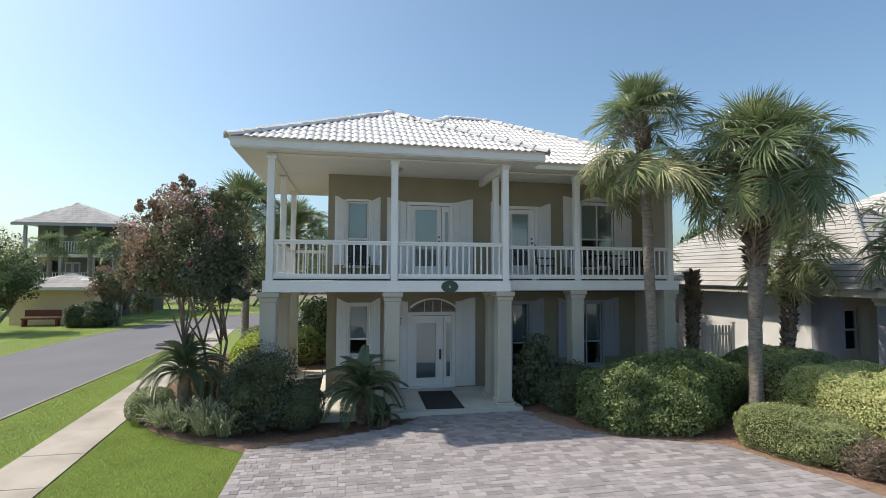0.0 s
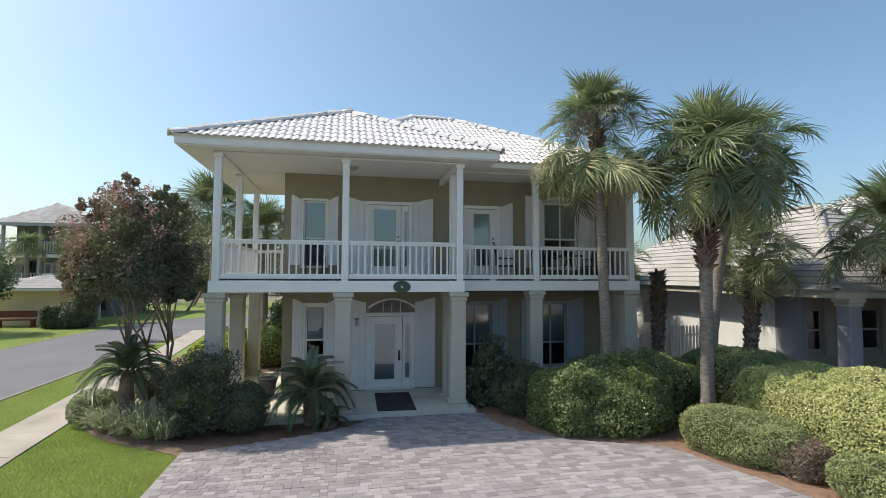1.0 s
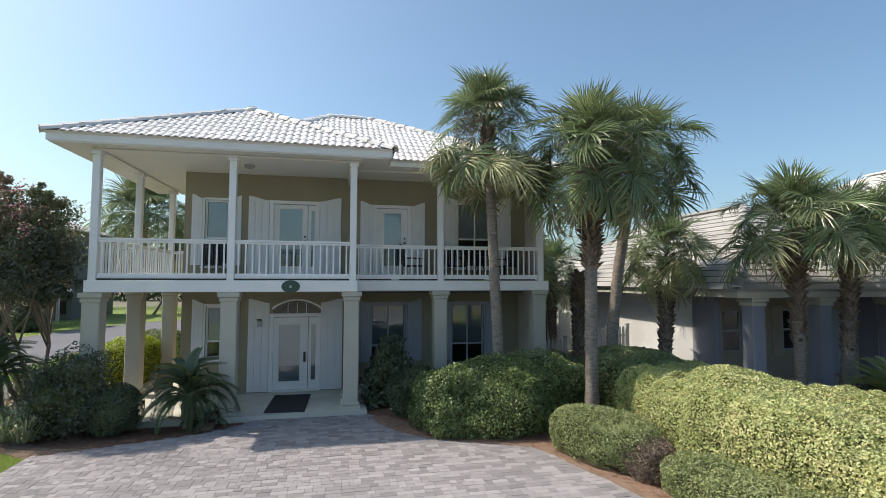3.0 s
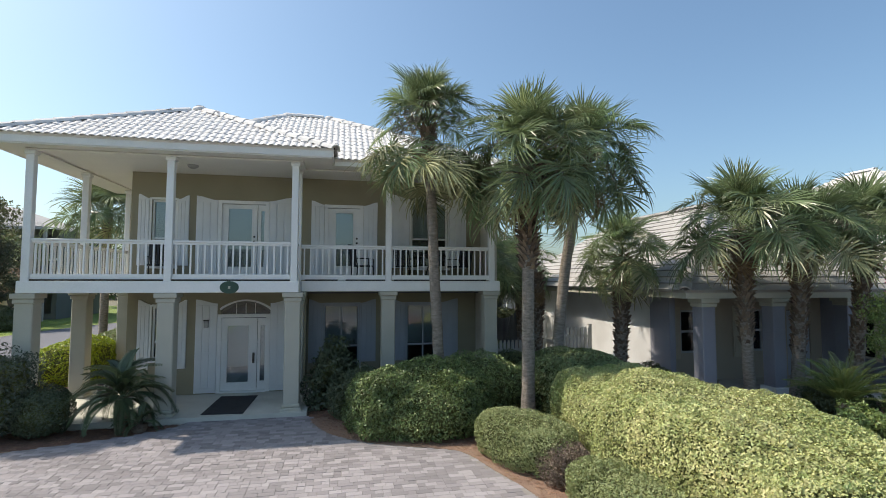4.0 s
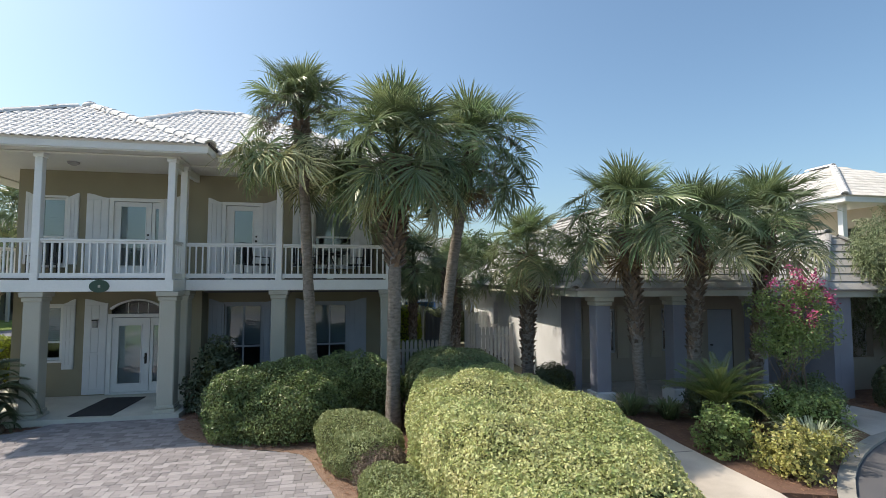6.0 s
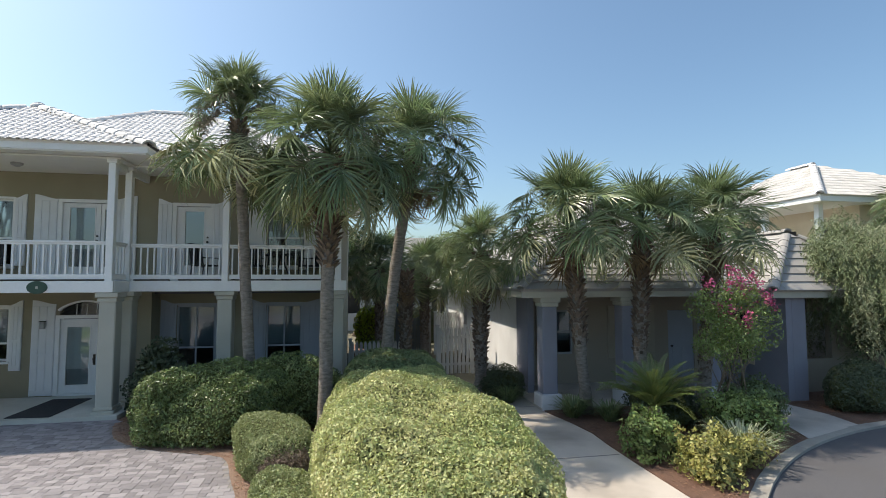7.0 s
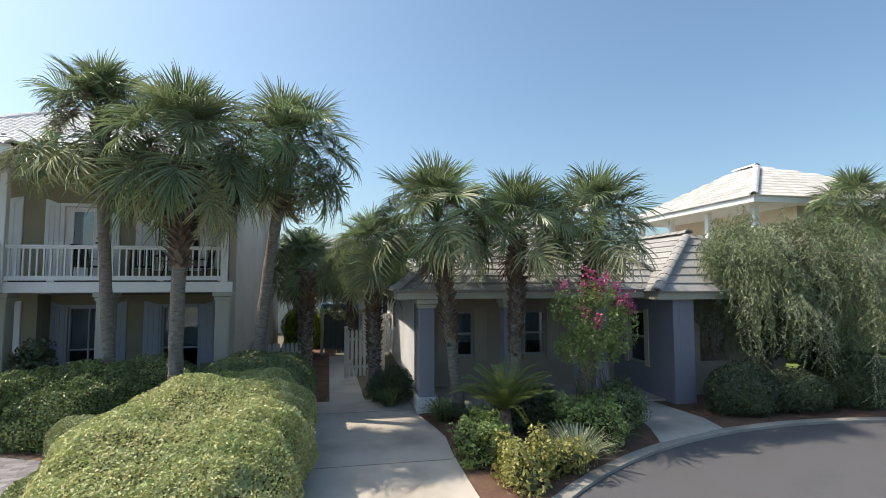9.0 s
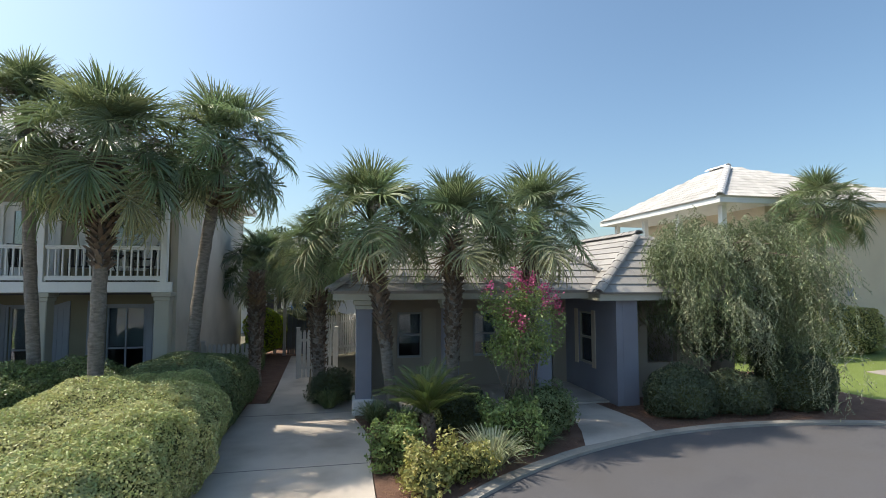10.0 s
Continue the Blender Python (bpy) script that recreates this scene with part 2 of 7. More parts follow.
M["far_tile"] = material("far_roof_tile", (0.44, 0.42, 0.41), 0.85, 0.08, 1, 20, 0.2, island=0.12)
M["red"] = material("red_paint", (0.17, 0.035, 0.03), 0.5, 0.1)
M["brick_drive"] = material("red_brick_drive", (0.33, 0.21, 0.17), 0.9, 0.1, 2, 50, 0.3)
M["car_blue"] = material("blue_paint", (0.08, 0.20, 0.42), 0.3, 0.05)


# ---------------------------------------------------------------- building helpers
def world_of(ob):
    if ob.parent is None:
        return ob.matrix_basis.copy()
    return world_of(ob.parent) @ ob.matrix_parent_inverse @ ob.matrix_basis


def under(ob, parent):
    ob.parent = parent
    ob.matrix_parent_inverse = world_of(parent).inverted()
    return ob


def thing(name, loc, label, category, group="", kind=""):
    ob = new(name)
    ob.empty_display_size = 0.2
    ob.matrix_basis = Matrix.Translation(loc)
    return tagged(ob, label, category, group, kind)


def mesh_of(bm, name, mat):
    me = bpy.data.meshes.new(name)
    bm.to_mesh(me)
    bm.free()
    me.materials.append(mat)
    return me


def part(name, bm, mat, parent, label="", smooth=False):
    me = mesh_of(bm, name, mat)
    if smooth:
        me.shade_smooth()
    ob = new(name, me)
    under(ob, parent)
    return tagged(ob, label) if label else ob


def solo(name, bm, mat, label, category="", group="", kind="", smooth=False):
    me = mesh_of(bm, name, mat)
    if smooth:
        me.shade_smooth()
    return tagged(new(name, me), label, category, group, kind)


def raw(name, verts, faces, mat, parent=None, smooth=False):
    me = bpy.data.meshes.new(name)
    me.from_pydata([tuple(v) for v in verts], [], [tuple(f) for f in faces])
    me.materials.append(mat)
    if smooth:
        me.shade_smooth()
    ob = new(name, me)
    if parent is not None:
        under(ob, parent)
    return ob


def box(bm, x0, x1, y0, y1, z0, z1, bevel=0.0):
    r = bmesh.ops.create_cube(bm, size=1.0)
    vs = r["verts"]
    for v in vs:
        v.co = Vector(((x0 + x1) / 2 + v.co.x * (x1 - x0), (y0 + y1) / 2 + v.co.y * (y1 - y0), (z0 + z1) / 2 + v.co.z * (z1 - z0)))
    if bevel:
        es = list({e for v in vs for e in v.link_edges})
        bmesh.ops.bevel(bm, geom=es, offset=bevel, segments=1, affect="EDGES")
    return bm


def boxes(*rows, bevel=0.0):
    bm = bmesh.new()
    for r in rows:
        box(bm, *r, bevel=bevel)
    return bm


def prism(bm, pts, z0, z1):
    """An upright prism over a plan outline."""
    lo = [bm.verts.new((x, y, z0)) for x, y in pts]
    hi = [bm.verts.new((x, y, z1)) for x, y in pts]
    bm.faces.new(hi)
    bm.faces.new(lo[::-1])
    for i in range(len(pts)):
        j = (i + 1) % len(pts)
        bm.faces.new((lo[i], lo[j], hi[j], hi[i]))
    bmesh.ops.recalc_face_normals(bm, faces=bm.faces[:])
    return bm


def slab(bm, pts, thick):
    """A sloping slab under a flat outline of points in space."""
    n = (Vector(pts[1]) - Vector(pts[0])).cross(Vector(pts[2]) - Vector(pts[0])).normalized()
    if n.z < 0:
        n = -n
    hi = [bm.verts.new(p) for p in pts]
    lo = [bm.verts.new(Vector(p) - n * thick) for p in pts]
    bm.faces.new(hi)
    bm.faces.new(lo[::-1])
    for i in range(len(pts)):
        j = (i + 1) % len(pts)
        bm.faces.new((lo[i], lo[j], hi[j], hi[i]))
    bmesh.ops.recalc_face_normals(bm, faces=bm.faces[:])
    return bm


def tube(bm, path, radii, sides=10, cap=True):
    """A tapering tube along a path."""
    rings = []
    for i, p in enumerate(path):
        p = Vector(p)
        d = (Vector(path[min(i + 1, len(path) - 1)]) - Vector(path[max(i - 1, 0)])).normalized()
        side = d.cross(Vector((0.13, 0.97, 0.21))).normalized()
        up = side.cross(d)
        r = radii[i] if hasattr(radii, "__len__") else radii
        rings.append([bm.verts.new(p + r * (math.cos(a) * side + math.sin(a) * up)) for a in [2 * math.pi * k / sides for k in range(sides)]])
    for a, b in zip(rings, rings[1:]):
        for k in range(sides):
            bm.faces.new((a[k], a[(k + 1) % sides], b[(k + 1) % sides], b[k]))
    if cap:
        bm.faces.new(rings[0][::-1])
        bm.faces.new(rings[-1])
    return bm


def wall(name, along, a0, a1, z0, z1, d0, d1, holes, mat, parent, label=""):
    """A wall with openings through it. along: 'x' or 'y'; d0, d1: its two faces on the other axis; holes: (a0, a1, z0, z1)."""
    aa = sorted({a0, a1, *[h[0] for h in holes], *[h[1] for h in holes]})
    zz = sorted({z0, z1, *[h[2] for h in holes], *[h[3] for h in holes]})
    solid = {}
    for i in range(len(aa) - 1):
        for j in range(len(zz) - 1):
            ca, cz = (aa[i] + aa[i + 1]) / 2, (zz[j] + zz[j + 1]) / 2
            solid[i, j] = not any(h[0] < ca < h[1] and h[2] < cz < h[3] for h in holes)
    bm = bmesh.new()
    at = (lambda a, d, z: (a, d, z)) if along == "x" else (lambda a, d, z: (d, a, z))
    quad = lambda *ps: bm.faces.new([bm.verts.new(at(*p)) for p in ps])
    for (i, j), s in solid.items():
        if not s:
            continue
        l, r, b, t = aa[i], aa[i + 1], zz[j], zz[j + 1]
        quad((l, d0, b), (r, d0, b), (r, d0, t), (l, d0, t))
        quad((l, d1, b), (l, d1, t), (r, d1, t), (r, d1, b))
        if not solid.get((i - 1, j)):
            quad((l, d0, b), (l, d0, t), (l, d1, t), (l, d1, b))
        if not solid.get((i + 1, j)):
            quad((r, d0, b), (r, d1, b), (r, d1, t), (r, d0, t))
        if not solid.get((i, j - 1)):
            quad((l, d0, b), (l, d1, b), (r, d1, b), (r, d0, b))
        if not solid.get((i, j + 1)):
            quad((l, d0, t), (r, d0, t), (r, d1, t), (l, d1, t))
    bmesh.ops.remove_doubles(bm, verts=bm.verts[:], dist=0.0005)
    bmesh.ops.recalc_face_normals(bm, faces=bm.faces[:])
    return part(name, bm, mat, parent, label)


def inside(poly, u, v):
    hit = False
    for (a, b), (c, d) in zip(poly, poly[1:] + poly[:1]):
        if (b > v) != (d > v) and u < (c - a) * (v - b) / (d - b) + a:
            hit = not hit
    return hit


def s_tile(w, h, thick=0.022):
    """A curved roof tile: x across, y up the slope, z out of it."""
    prof = [(-0.5, 0.0), (-0.41, 0.021), (-0.3, 0.028), (-0.19, 0.021), (-0.1, 0.0), (0.0, -0.002), (0.09, 0.021), (0.2, 0.028), (0.31, 0.021), (0.4, 0.0), (0.5, 0.0)]
    vs, fs = [], []
    for y, lift in ((-0.06, 0.018), (h, 0.0)):
        vs += [(px_ * w, y, pz + lift) for px_, pz in prof]
    vs += [(px_ * w, -0.06, pz + 0.018 - thick) for px_, pz in prof]
    k = len(prof)
    for i in range(k - 1):
        fs.append((i, i + 1, k + i + 1, k + i))
        fs.append((2 * k + i, 2 * k + i + 1, i + 1, i))
    return vs, fs


def flat_tile(w, h, thick=0.035):
    vs = [(-w / 2, -0.05, thick + 0.012), (w / 2, -0.05, thick + 0.012), (w / 2, h, 0.012), (-w / 2, h, 0.012), (-w / 2, -0.05, -0.01), (w / 2, -0.05, -0.01),
          (-w / 2, h, -0.01), (w / 2, h, -0.01)]
    return vs, [(0, 1, 2, 3), (4, 5, 1, 0), (4, 0, 3, 6), (1, 5, 7, 2)]


def cap_tile(length, r):
    """A ridge or hip cap: a short half pipe along y, wider at its lower end."""
    vs, fs = [], []
    for y, s, lift in ((-0.05, 1.0, 0.016), (length, 0.92, 0.0)):
        vs += [(r * s * math.cos(a), y, r * 0.75 * s * math.sin(a) + lift) for a in [math.pi * k / 6 for k in range(7)]]
    vs += [(r * 0.82 * math.cos(a), -0.05, r * 0.6 * math.sin(a)) for a in [math.pi * k / 6 for k in range(7)]]
    for i in range(6):
        fs.append((i, i + 1, 8 + i, 7 + i))
        fs.append((14 + i, 15 + i, 1 + i, i))
    return vs, fs


def proto(name, vf, mat, smooth=False):
    me = bpy.data.meshes.new(name)
    me.from_pydata(vf[0], [], vf[1])
    me.materials.append(mat)
    if smooth:
        me.shade_smooth()
    return me


def joined(name, vf, mats, mat, parent, label=""):
    """Many placements of one small shape as one mesh."""
    if not mats:
        return None
    v = np.array(vf[0])
    vs, fs = [], []
    for m in mats:
        a = np.array(m)
        k = len(vs) * len(v)
        vs.append(v @ a[:3, :3].T + a[:3, 3])
        fs += [tuple(i + k for i in f) for f in vf[1]]
    ob = raw(name, np.concatenate(vs), fs, mat, parent)
    return tagged(ob, label, kind="stuff")


def pieces(name, me, mats, parent):
    inv = world_of(parent).inverted()
    for m in mats:
        ob = new(name, me)
        ob.parent, ob.matrix_parent_inverse, ob.matrix_basis = parent, inv, m


def roof_places(pts, eave, up, w, h, jitter=0.004):
    """Where the tiles of a roof plane lie. pts: its outline; eave: a point at its lower edge; up: up the slope."""
    up = Vector(up).normalized()
    nrm = (Vector(pts[1]) - Vector(pts[0])).cross(Vector(pts[2]) - Vector(pts[0])).normalized()
    if nrm.z < 0:
        nrm = -nrm
    ac = up.cross(nrm).normalized()
    o = Vector(eave)
    poly = [((Vector(p) - o).dot(ac), (Vector(p) - o).dot(up)) for p in pts]
    us, vs = [p[0] for p in poly], [p[1] for p in poly]
    out = []
    j = 0
    while j * h < max(vs):
        i0 = math.floor(min(us) / w)
        for i in range(i0, math.ceil(max(us) / w) + 1):
            u, v = (i + 0.5) * w, j * h
            if inside(poly, u, v + h * 0.5):
                p = o + ac * u + up * v + nrm * (0.012 + random.uniform(0, jitter))
                out.append(Matrix((ac, up, nrm)).transposed().to_4x4())
                out[-1].translation = p
        j += 1
    return out


def cut_tiles(pts, eave, up, w, h):
    """The flat tiles at the edges of a roof plane, cut along its hips: places and their own outlines (corners and faces)."""
    up = Vector(up).normalized()
    nrm = (Vector(pts[1]) - Vector(pts[0])).cross(Vector(pts[2]) - Vector(pts[0])).normalized()
    if nrm.z < 0:
        nrm = -nrm
    ac = up.cross(nrm).normalized()
    o = Vector(eave)
    poly = [((Vector(p) - o).dot(ac), (Vector(p) - o).dot(up)) for p in pts]

    def cut(shape, axis, val, keep_less):
        out = []
        for a, b in zip(shape, shape[1:] + shape[:1]):
            ia, ib = (a[axis] <= val) == keep_less, (b[axis] <= val) == keep_less
            if ia:
                out.append(a)
            if ia != ib:
                k = (val - a[axis]) / (b[axis] - a[axis])
                out.append((a[0] + (b[0] - a[0]) * k, a[1] + (b[1] - a[1]) * k))
        return out

    whole, cuts = [], []
    frame_ = Matrix((ac, up, nrm)).transposed().to_4x4()
    for j in range(int(max(p[1] for p in poly) / h) + 1):
        band = cut(cut(poly, 1, j * h, False), 1, (j + 1) * h, True)
        if len(band) < 3:
            continue
        i0, i1 = math.floor(min(p[0] for p in band) / w), math.ceil(max(p[0] for p in band) / w)
        for i in range(i0, i1):
            cell = cut(cut(band, 0, i * w + 0.003, False), 0, (i + 1) * w - 0.003, True)
            if len(cell) < 3:
                continue
            area = abs(sum(a[0] * b[1] - b[0] * a[1] for a, b in zip(cell, cell[1:] + cell[:1]))) / 2
            m = frame_.copy()
            m.translation = o + ac * ((i + 0.5) * w) + up * (j * h) + nrm * (0.012 + random.uniform(0, 0.003))
            if area > 0.97 * w * h:
                whole.append(m)
            elif area > 0.004:
                loc = [(a[0] - (i + 0.5) * w, a[1] - j * h) for a in cell]
                top = [(u, v - (0.05 if v < 0.001 else 0), 0.047 - 0.035 * v / h) for u, v in loc]
                k = len(top)
                fs = [tuple(range(k))] + [(n, (n + 1) % k, k + (n + 1) % k, k + n) for n in range(k)]
                cuts.append((m, (top + [(u, v, z - 0.05) for u, v, z in top], fs)))
    return whole, cuts


def line_places(a, b, step, up=(0, 0, 1), lift=0.0):
    a, b = Vector(a), Vector(b)
    d = (b - a).normalized()
    side = d.cross(Vector(up)).normalized()
    nrm = side.cross(d)
    n = int((b - a).length / step)
    out = []
    for i in range(n):
        m = Matrix((side, d, nrm)).transposed().to_4x4()
        m.translation = a + d * (i * step) + nrm * lift
        out.append(m)
    return out


# ---------------------------------------------------------------- ground, roads, paving
def circle3(a, b, c):
    ax, ay, bx, by, cx, cy = *a, *b, *c
    d = 2 * (ax * (by - cy) + bx * (cy - ay) + cx * (ay - by))
    ux = ((ax**2 + ay**2) * (by - cy) + (bx**2 + by**2) * (cy - ay) + (cx**2 + cy**2) * (ay - by)) / d
    uy = ((ax**2 + ay**2) * (cx - bx) + (bx**2 + by**2) * (ax - cx) + (cx**2 + cy**2) * (bx - ax)) / d
    return ux, uy, math.hypot(ax - ux, ay - uy)


def smooth_line(pts, n=8):
    """A rounded line through plan points."""
    out = []
    q = [pts[0], *pts, pts[-1]]
    for i in range(1, len(q) - 2):
        p0, p1, p2, p3 = [Vector((*p, 0)) for p in q[i - 1 : i + 3]]
        for k in range(n):
            t = k / n
            v = 0.5 * (2 * p1 + (p2 - p0) * t + (2 * p0 - 5 * p1 + 4 * p2 - p3) * t * t + (3 * p1 - p0 - 3 * p2 + p3) * t**3)
            out.append((v.x, v.y))
    return out + [pts[-1]]


bm = bmesh.new()
for x, y in ((-900, -600), (900, -600), (900, 1400), (-900, 1400)):
    bm.verts.new((x, y, -0.06))
bm.faces.new(bm.verts[:])
solo("ground", bm, M["earth"], "sandy ground reaching to the horizon", kind="structure")


def sheet(name, pts, z, mat, label, thick=0.12):
    bm = bmesh.new()
    prism(bm, pts, z - thick, z)
    return solo(name, bm, mat, label, kind="structure")


# lawns
LAWNS = [[(-7.75, -14), (-2.05, -14), (-2.05, 8.6), (-1.0, 24), (-1.0, 36), (-7.75, 26)], [(-60, 10), (-13.4, 10), (-13.4, 27), (-12.6, 33), (-10.6, 38), (-6, 43), (3, 47), (3, 62), (-60, 62)], [(26.9, 8.1), (44, 9.4), (44, 16.2), (26.9, 16.2)], [(-7, 30), (-1, 36), (6, 40), (6, 24), (-1, 24)]]
for k, pts in enumerate(LAWNS):
    sheet("lawn_%d" % (k + 1), pts, -0.053 + 0.001 * k, M["grass"], "short bright green lawn")

# unseen street, added for bounced light and for the windows to reflect
sheet("street", [(-60, -19), (60, -19), (60, -11), (-60, -11)], -0.05, M["asphalt_l"], "unseen grey street added across the front of the plots")

# the side road and the footpath along it
left_far = smooth_line([(-13.4, -30), (-13.4, 12), (-13.4, 27), (-12.6, 33), (-10.6, 38), (-6, 43), (3, 47)])
left_near = smooth_line([(-7.87, -30), (-7.87, 12), (-7.87, 24), (-7.2, 29), (-5.2, 33), (-1.5, 36.5), (6, 40)])
sheet("road", left_far + left_near[::-1], -0.048, M["asphalt_l"], "grey asphalt side road curving past the lawn")
for side, line, s in (("near", left_near, 1), ("far", left_far, -1)):
    rim = [(x + 0.08 * s, y) for x, y in line]
    sheet("kerb_" + side, (line + rim[::-1]), -0.036, M["sandy_edge"], "low sandy concrete edge of the side road")
bm = bmesh.new()
y = -6.0
while y < 30:
    drift, h = -0.085 * (y - 7.4), -0.03 + random.uniform(-0.003, 0.003)
    prism(bm, [(-5.78 + drift, y), (-4.73 + drift, y), (-4.855 + drift, y + 1.485), (-5.905 + drift, y + 1.485)], -0.12, h)
    y += 1.5
solo("pavement", bm, M["concrete"], "pale concrete footpath slabs through the lawn", kind="structure")
# planting beds
sheet("bed_left", smooth_line([(-2.05, 8.5), (-2.6, 8.9), (-3.3, 9.35), (-4.0, 9.95), (-4.6, 10.75), (-4.95, 11.6), (-5.25, 14), (-5.6, 20)]) + [(-1.0, 24), (-1.0, 16.0), (-1.9, 16), (-1.9, 10.2), (1.1, 10.2)]
      + smooth_line([(1.35, 9.9), (0.9, 9.5), (0.1, 9.15), (-0.9, 8.85)]), -0.046, M["mulch"], "pine straw bed before the porch")
sheet("bed_left_edge", smooth_line([(-2.05, 8.5), (-2.6, 8.9), (-3.3, 9.35), (-4.0, 9.95), (-4.6, 10.75), (-4.95, 11.6)]) + smooth_line([(-4.5, 11.6), (-4.2, 10.8), (-3.6, 10.1), (-2.7, 9.55), (-1.9, 9.05), (-0.9, 8.85)]),
      -0.041, M["drymulch"], "dry edge of the pine straw bed")
drive_right = smooth_line([(3.95, 10.08), (4.1, 9.45), (4.55, 8.55), (5.4, 7.85), (6.3, 7.45), (6.85, 7.1), (7.15, 6.2), (7.45, 5.2), (7.75, 3.6), (8.0, 0), (8.2, -12)])
sheet("bed_right", drive_right + [(10.9, -12), (10.9, 10.6), (11.3, 10.7), (11.3, 22), (8.95, 22), (8.95, 11.2), (4.0, 11.2)], -0.004, M["mulch"], "pine straw bed under the hedges")
sheet("bed_right_edge", drive_right[4:] + [(x + 0.45 + 0.1 * math.sin(7 * y), y + 0.12) for x, y in drive_right[4:]][::-1], 0.004, M["redmulch"], "red-brown pine straw along the paving")

RX, RY, RR = circle3((15.23, 4.33), (19.42, 6.36), (24.79, 6.18))


def apron_side(y):
    """Where the apron meets the kerb of the turning circle."""
    d = (RR + 0.225) ** 2 - (y - RY) ** 2
    return min(14.0, RX - math.sqrt(d)) if d > 0 else 14.0


# the neighbour's concrete apron and walk
sheet("path_apron", [(10.9, -12)] + [(apron_side(-12 + 0.5 * k), -12 + 0.5 * k) for k in range(31)] + [(13.75, 4.2), (13.74, 5.3), (13.75, 6.4), (13.8, 7.2), (13.7, 7.9), (13.5, 8.9), (13.5, 10.6), (10.9, 10.6)],
      0.0, M["walk"], "grey concrete walk beside the hedge")
sheet("path_narrow", [(11.42, 10.58), (12.32, 10.58), (11.9, 18.6), (11.1, 18.6)], 0.0, M["walk"], "narrow concrete walk leading to the gate")
for yy in (9.4, 5.98, 2.6):
    solo("expansion_joint", boxes((10.95, 13.45 if yy > 6 else 13.7, yy, yy + 0.02, 0.0, 0.004)), M["joint"], "dark joint in the concrete walk", kind="structure")

# the turning circle with its kerb
ring = lambda r, n=96: [(RX + r * math.cos(2 * math.pi * k / n), RY + r * math.sin(2 * math.pi * k / n)) for k in range(n)]
sheet("road_circle", ring(RR), -0.04, M["asphalt"], "dark patched asphalt turning circle")
bm = bmesh.new()
n = 90
for k in range(n):
    a0, a1 = 2 * math.pi * (k + 0.003) / n, 2 * math.pi * (k + 0.997) / n
    prism(bm, [(RX + r * math.cos(a), RY + r * math.sin(a)) for r, a in ((RR, a0), (RR + 0.22, a0), (RR + 0.22, a1), (RR, a1))], -0.2, 0.012 + 0.002 * math.sin(k * 2.3))
solo("kerb_circle", bm, M["kerb"], "worn concrete kerb round the turning circle", kind="structure")
arc = [(RX + (RR + 0.225) * math.cos(a), RY + (RR + 0.225) * math.sin(a)) for a in [math.pi * (0.86 - 0.02 * k) for k in range(28)]]
sheet("bed_cottage", [p for p in arc if 14 < p[0] < 27 and p[1] > 3.4] + [(27, 12), (13.52, 12), (13.52, 8.9), (13.72, 7.9), (13.82, 7.2), (13.77, 6.4), (13.76, 5.3), (13.77, 4.2)],
      0.006, M["mulch"], "pine straw bed before the cottage")
sheet("path_entry", [(17.75, 6.05), (19.6, 6.62), (19.75, 7.4), (19.5, 9.2), (18.3, 9.2), (18.35, 7.8), (18.1, 6.9)], 0.012, M["walk"], "concrete entry path to the cottage door")
sheet("drive_far", [(24.2, 6.6), (30, 5.6), (44, 8), (44, 9.6), (30, 7.6), (25.6, 8.4)], -0.035, M["brick_drive"], "red brick drive beyond the bushes")
sheet("path_far", [(31, 10.6), (44, 12.6), (44, 13.8), (31, 11.4)], -0.03, M["concrete"], "pale path by the far house")

# ---------------------------------------------------------------- the house
HOUSE = thing("house", (3.9, 14.0, 0.0), "two-storey olive stucco house with white balcony and white tile roof", "house")
YW, YT = 12.42, 12.60          # front wall: face and back
XR = 8.72                      # right wall face
YB = 19.5
CEIL, DECK, DECKLOW = 5.95, 3.06, 2.82

up_holes = [(-0.27, 0.32, 3.42, 5.22), (1.42, 2.62, DECK, 5.23), (4.22, 5.18, DECK, 5.23), (6.62, 7.70, 3.45, 5.42)]
lo_holes = [(-0.18, 0.34, 1.02, 2.46), (1.50, 2.76, 0.1, 2.58)]
YL = 13.0                      # the ground floor wall is set back under the balcony's right half
lo_right = [(4.15, 5.18, 0.45, 2.44), (6.57, 7.59, 0.45, 2.44)]
wall("wall", "x", -0.77, XR, DECKLOW + 0.02, CEIL + 0.02, YW, YT, up_holes, M["stucco"], HOUSE, "olive stucco upper wall")
wall("wall", "x", 3.703, XR, -0.05, DECKLOW + 0.02, YL, YL + 0.18, lo_right, M["stucco"], HOUSE, "olive stucco wall set back under the balcony")
wall("wall", "y", YT + 0.003, YL + 0.18, -0.05, DECKLOW + 0.02, 3.52, 3.70, [], M["stucco"], HOUSE)
wall("wall", "x", -0.77, 3.70, -0.05, DECKLOW + 0.02, YW, YT, lo_holes, M["stucco"], HOUSE, "olive stucco lower wall")
wall("wall", "y", YT, YB, -0.05, CEIL, -0.77, -0.59, [], M["stucco"], HOUSE)
wall("wall", "y", 11.42, YB, -0.05, CEIL, XR, XR + 0.18, [], M["sidewall"], HOUSE, "plain sand stucco side wall")
wall("wall", "x", -0.77, XR + 0.18, -0.05, CEIL, YB, YB + 0.18, [], M["stucco"], HOUSE)
# dark backing behind the openings; the unlit rooms are put in by colour
part("inner_floor", boxes((-0.59, XR, YT, YB, DECKLOW - 0.1, DECKLOW + 0.1)), M["unlit_room"], HOUSE)
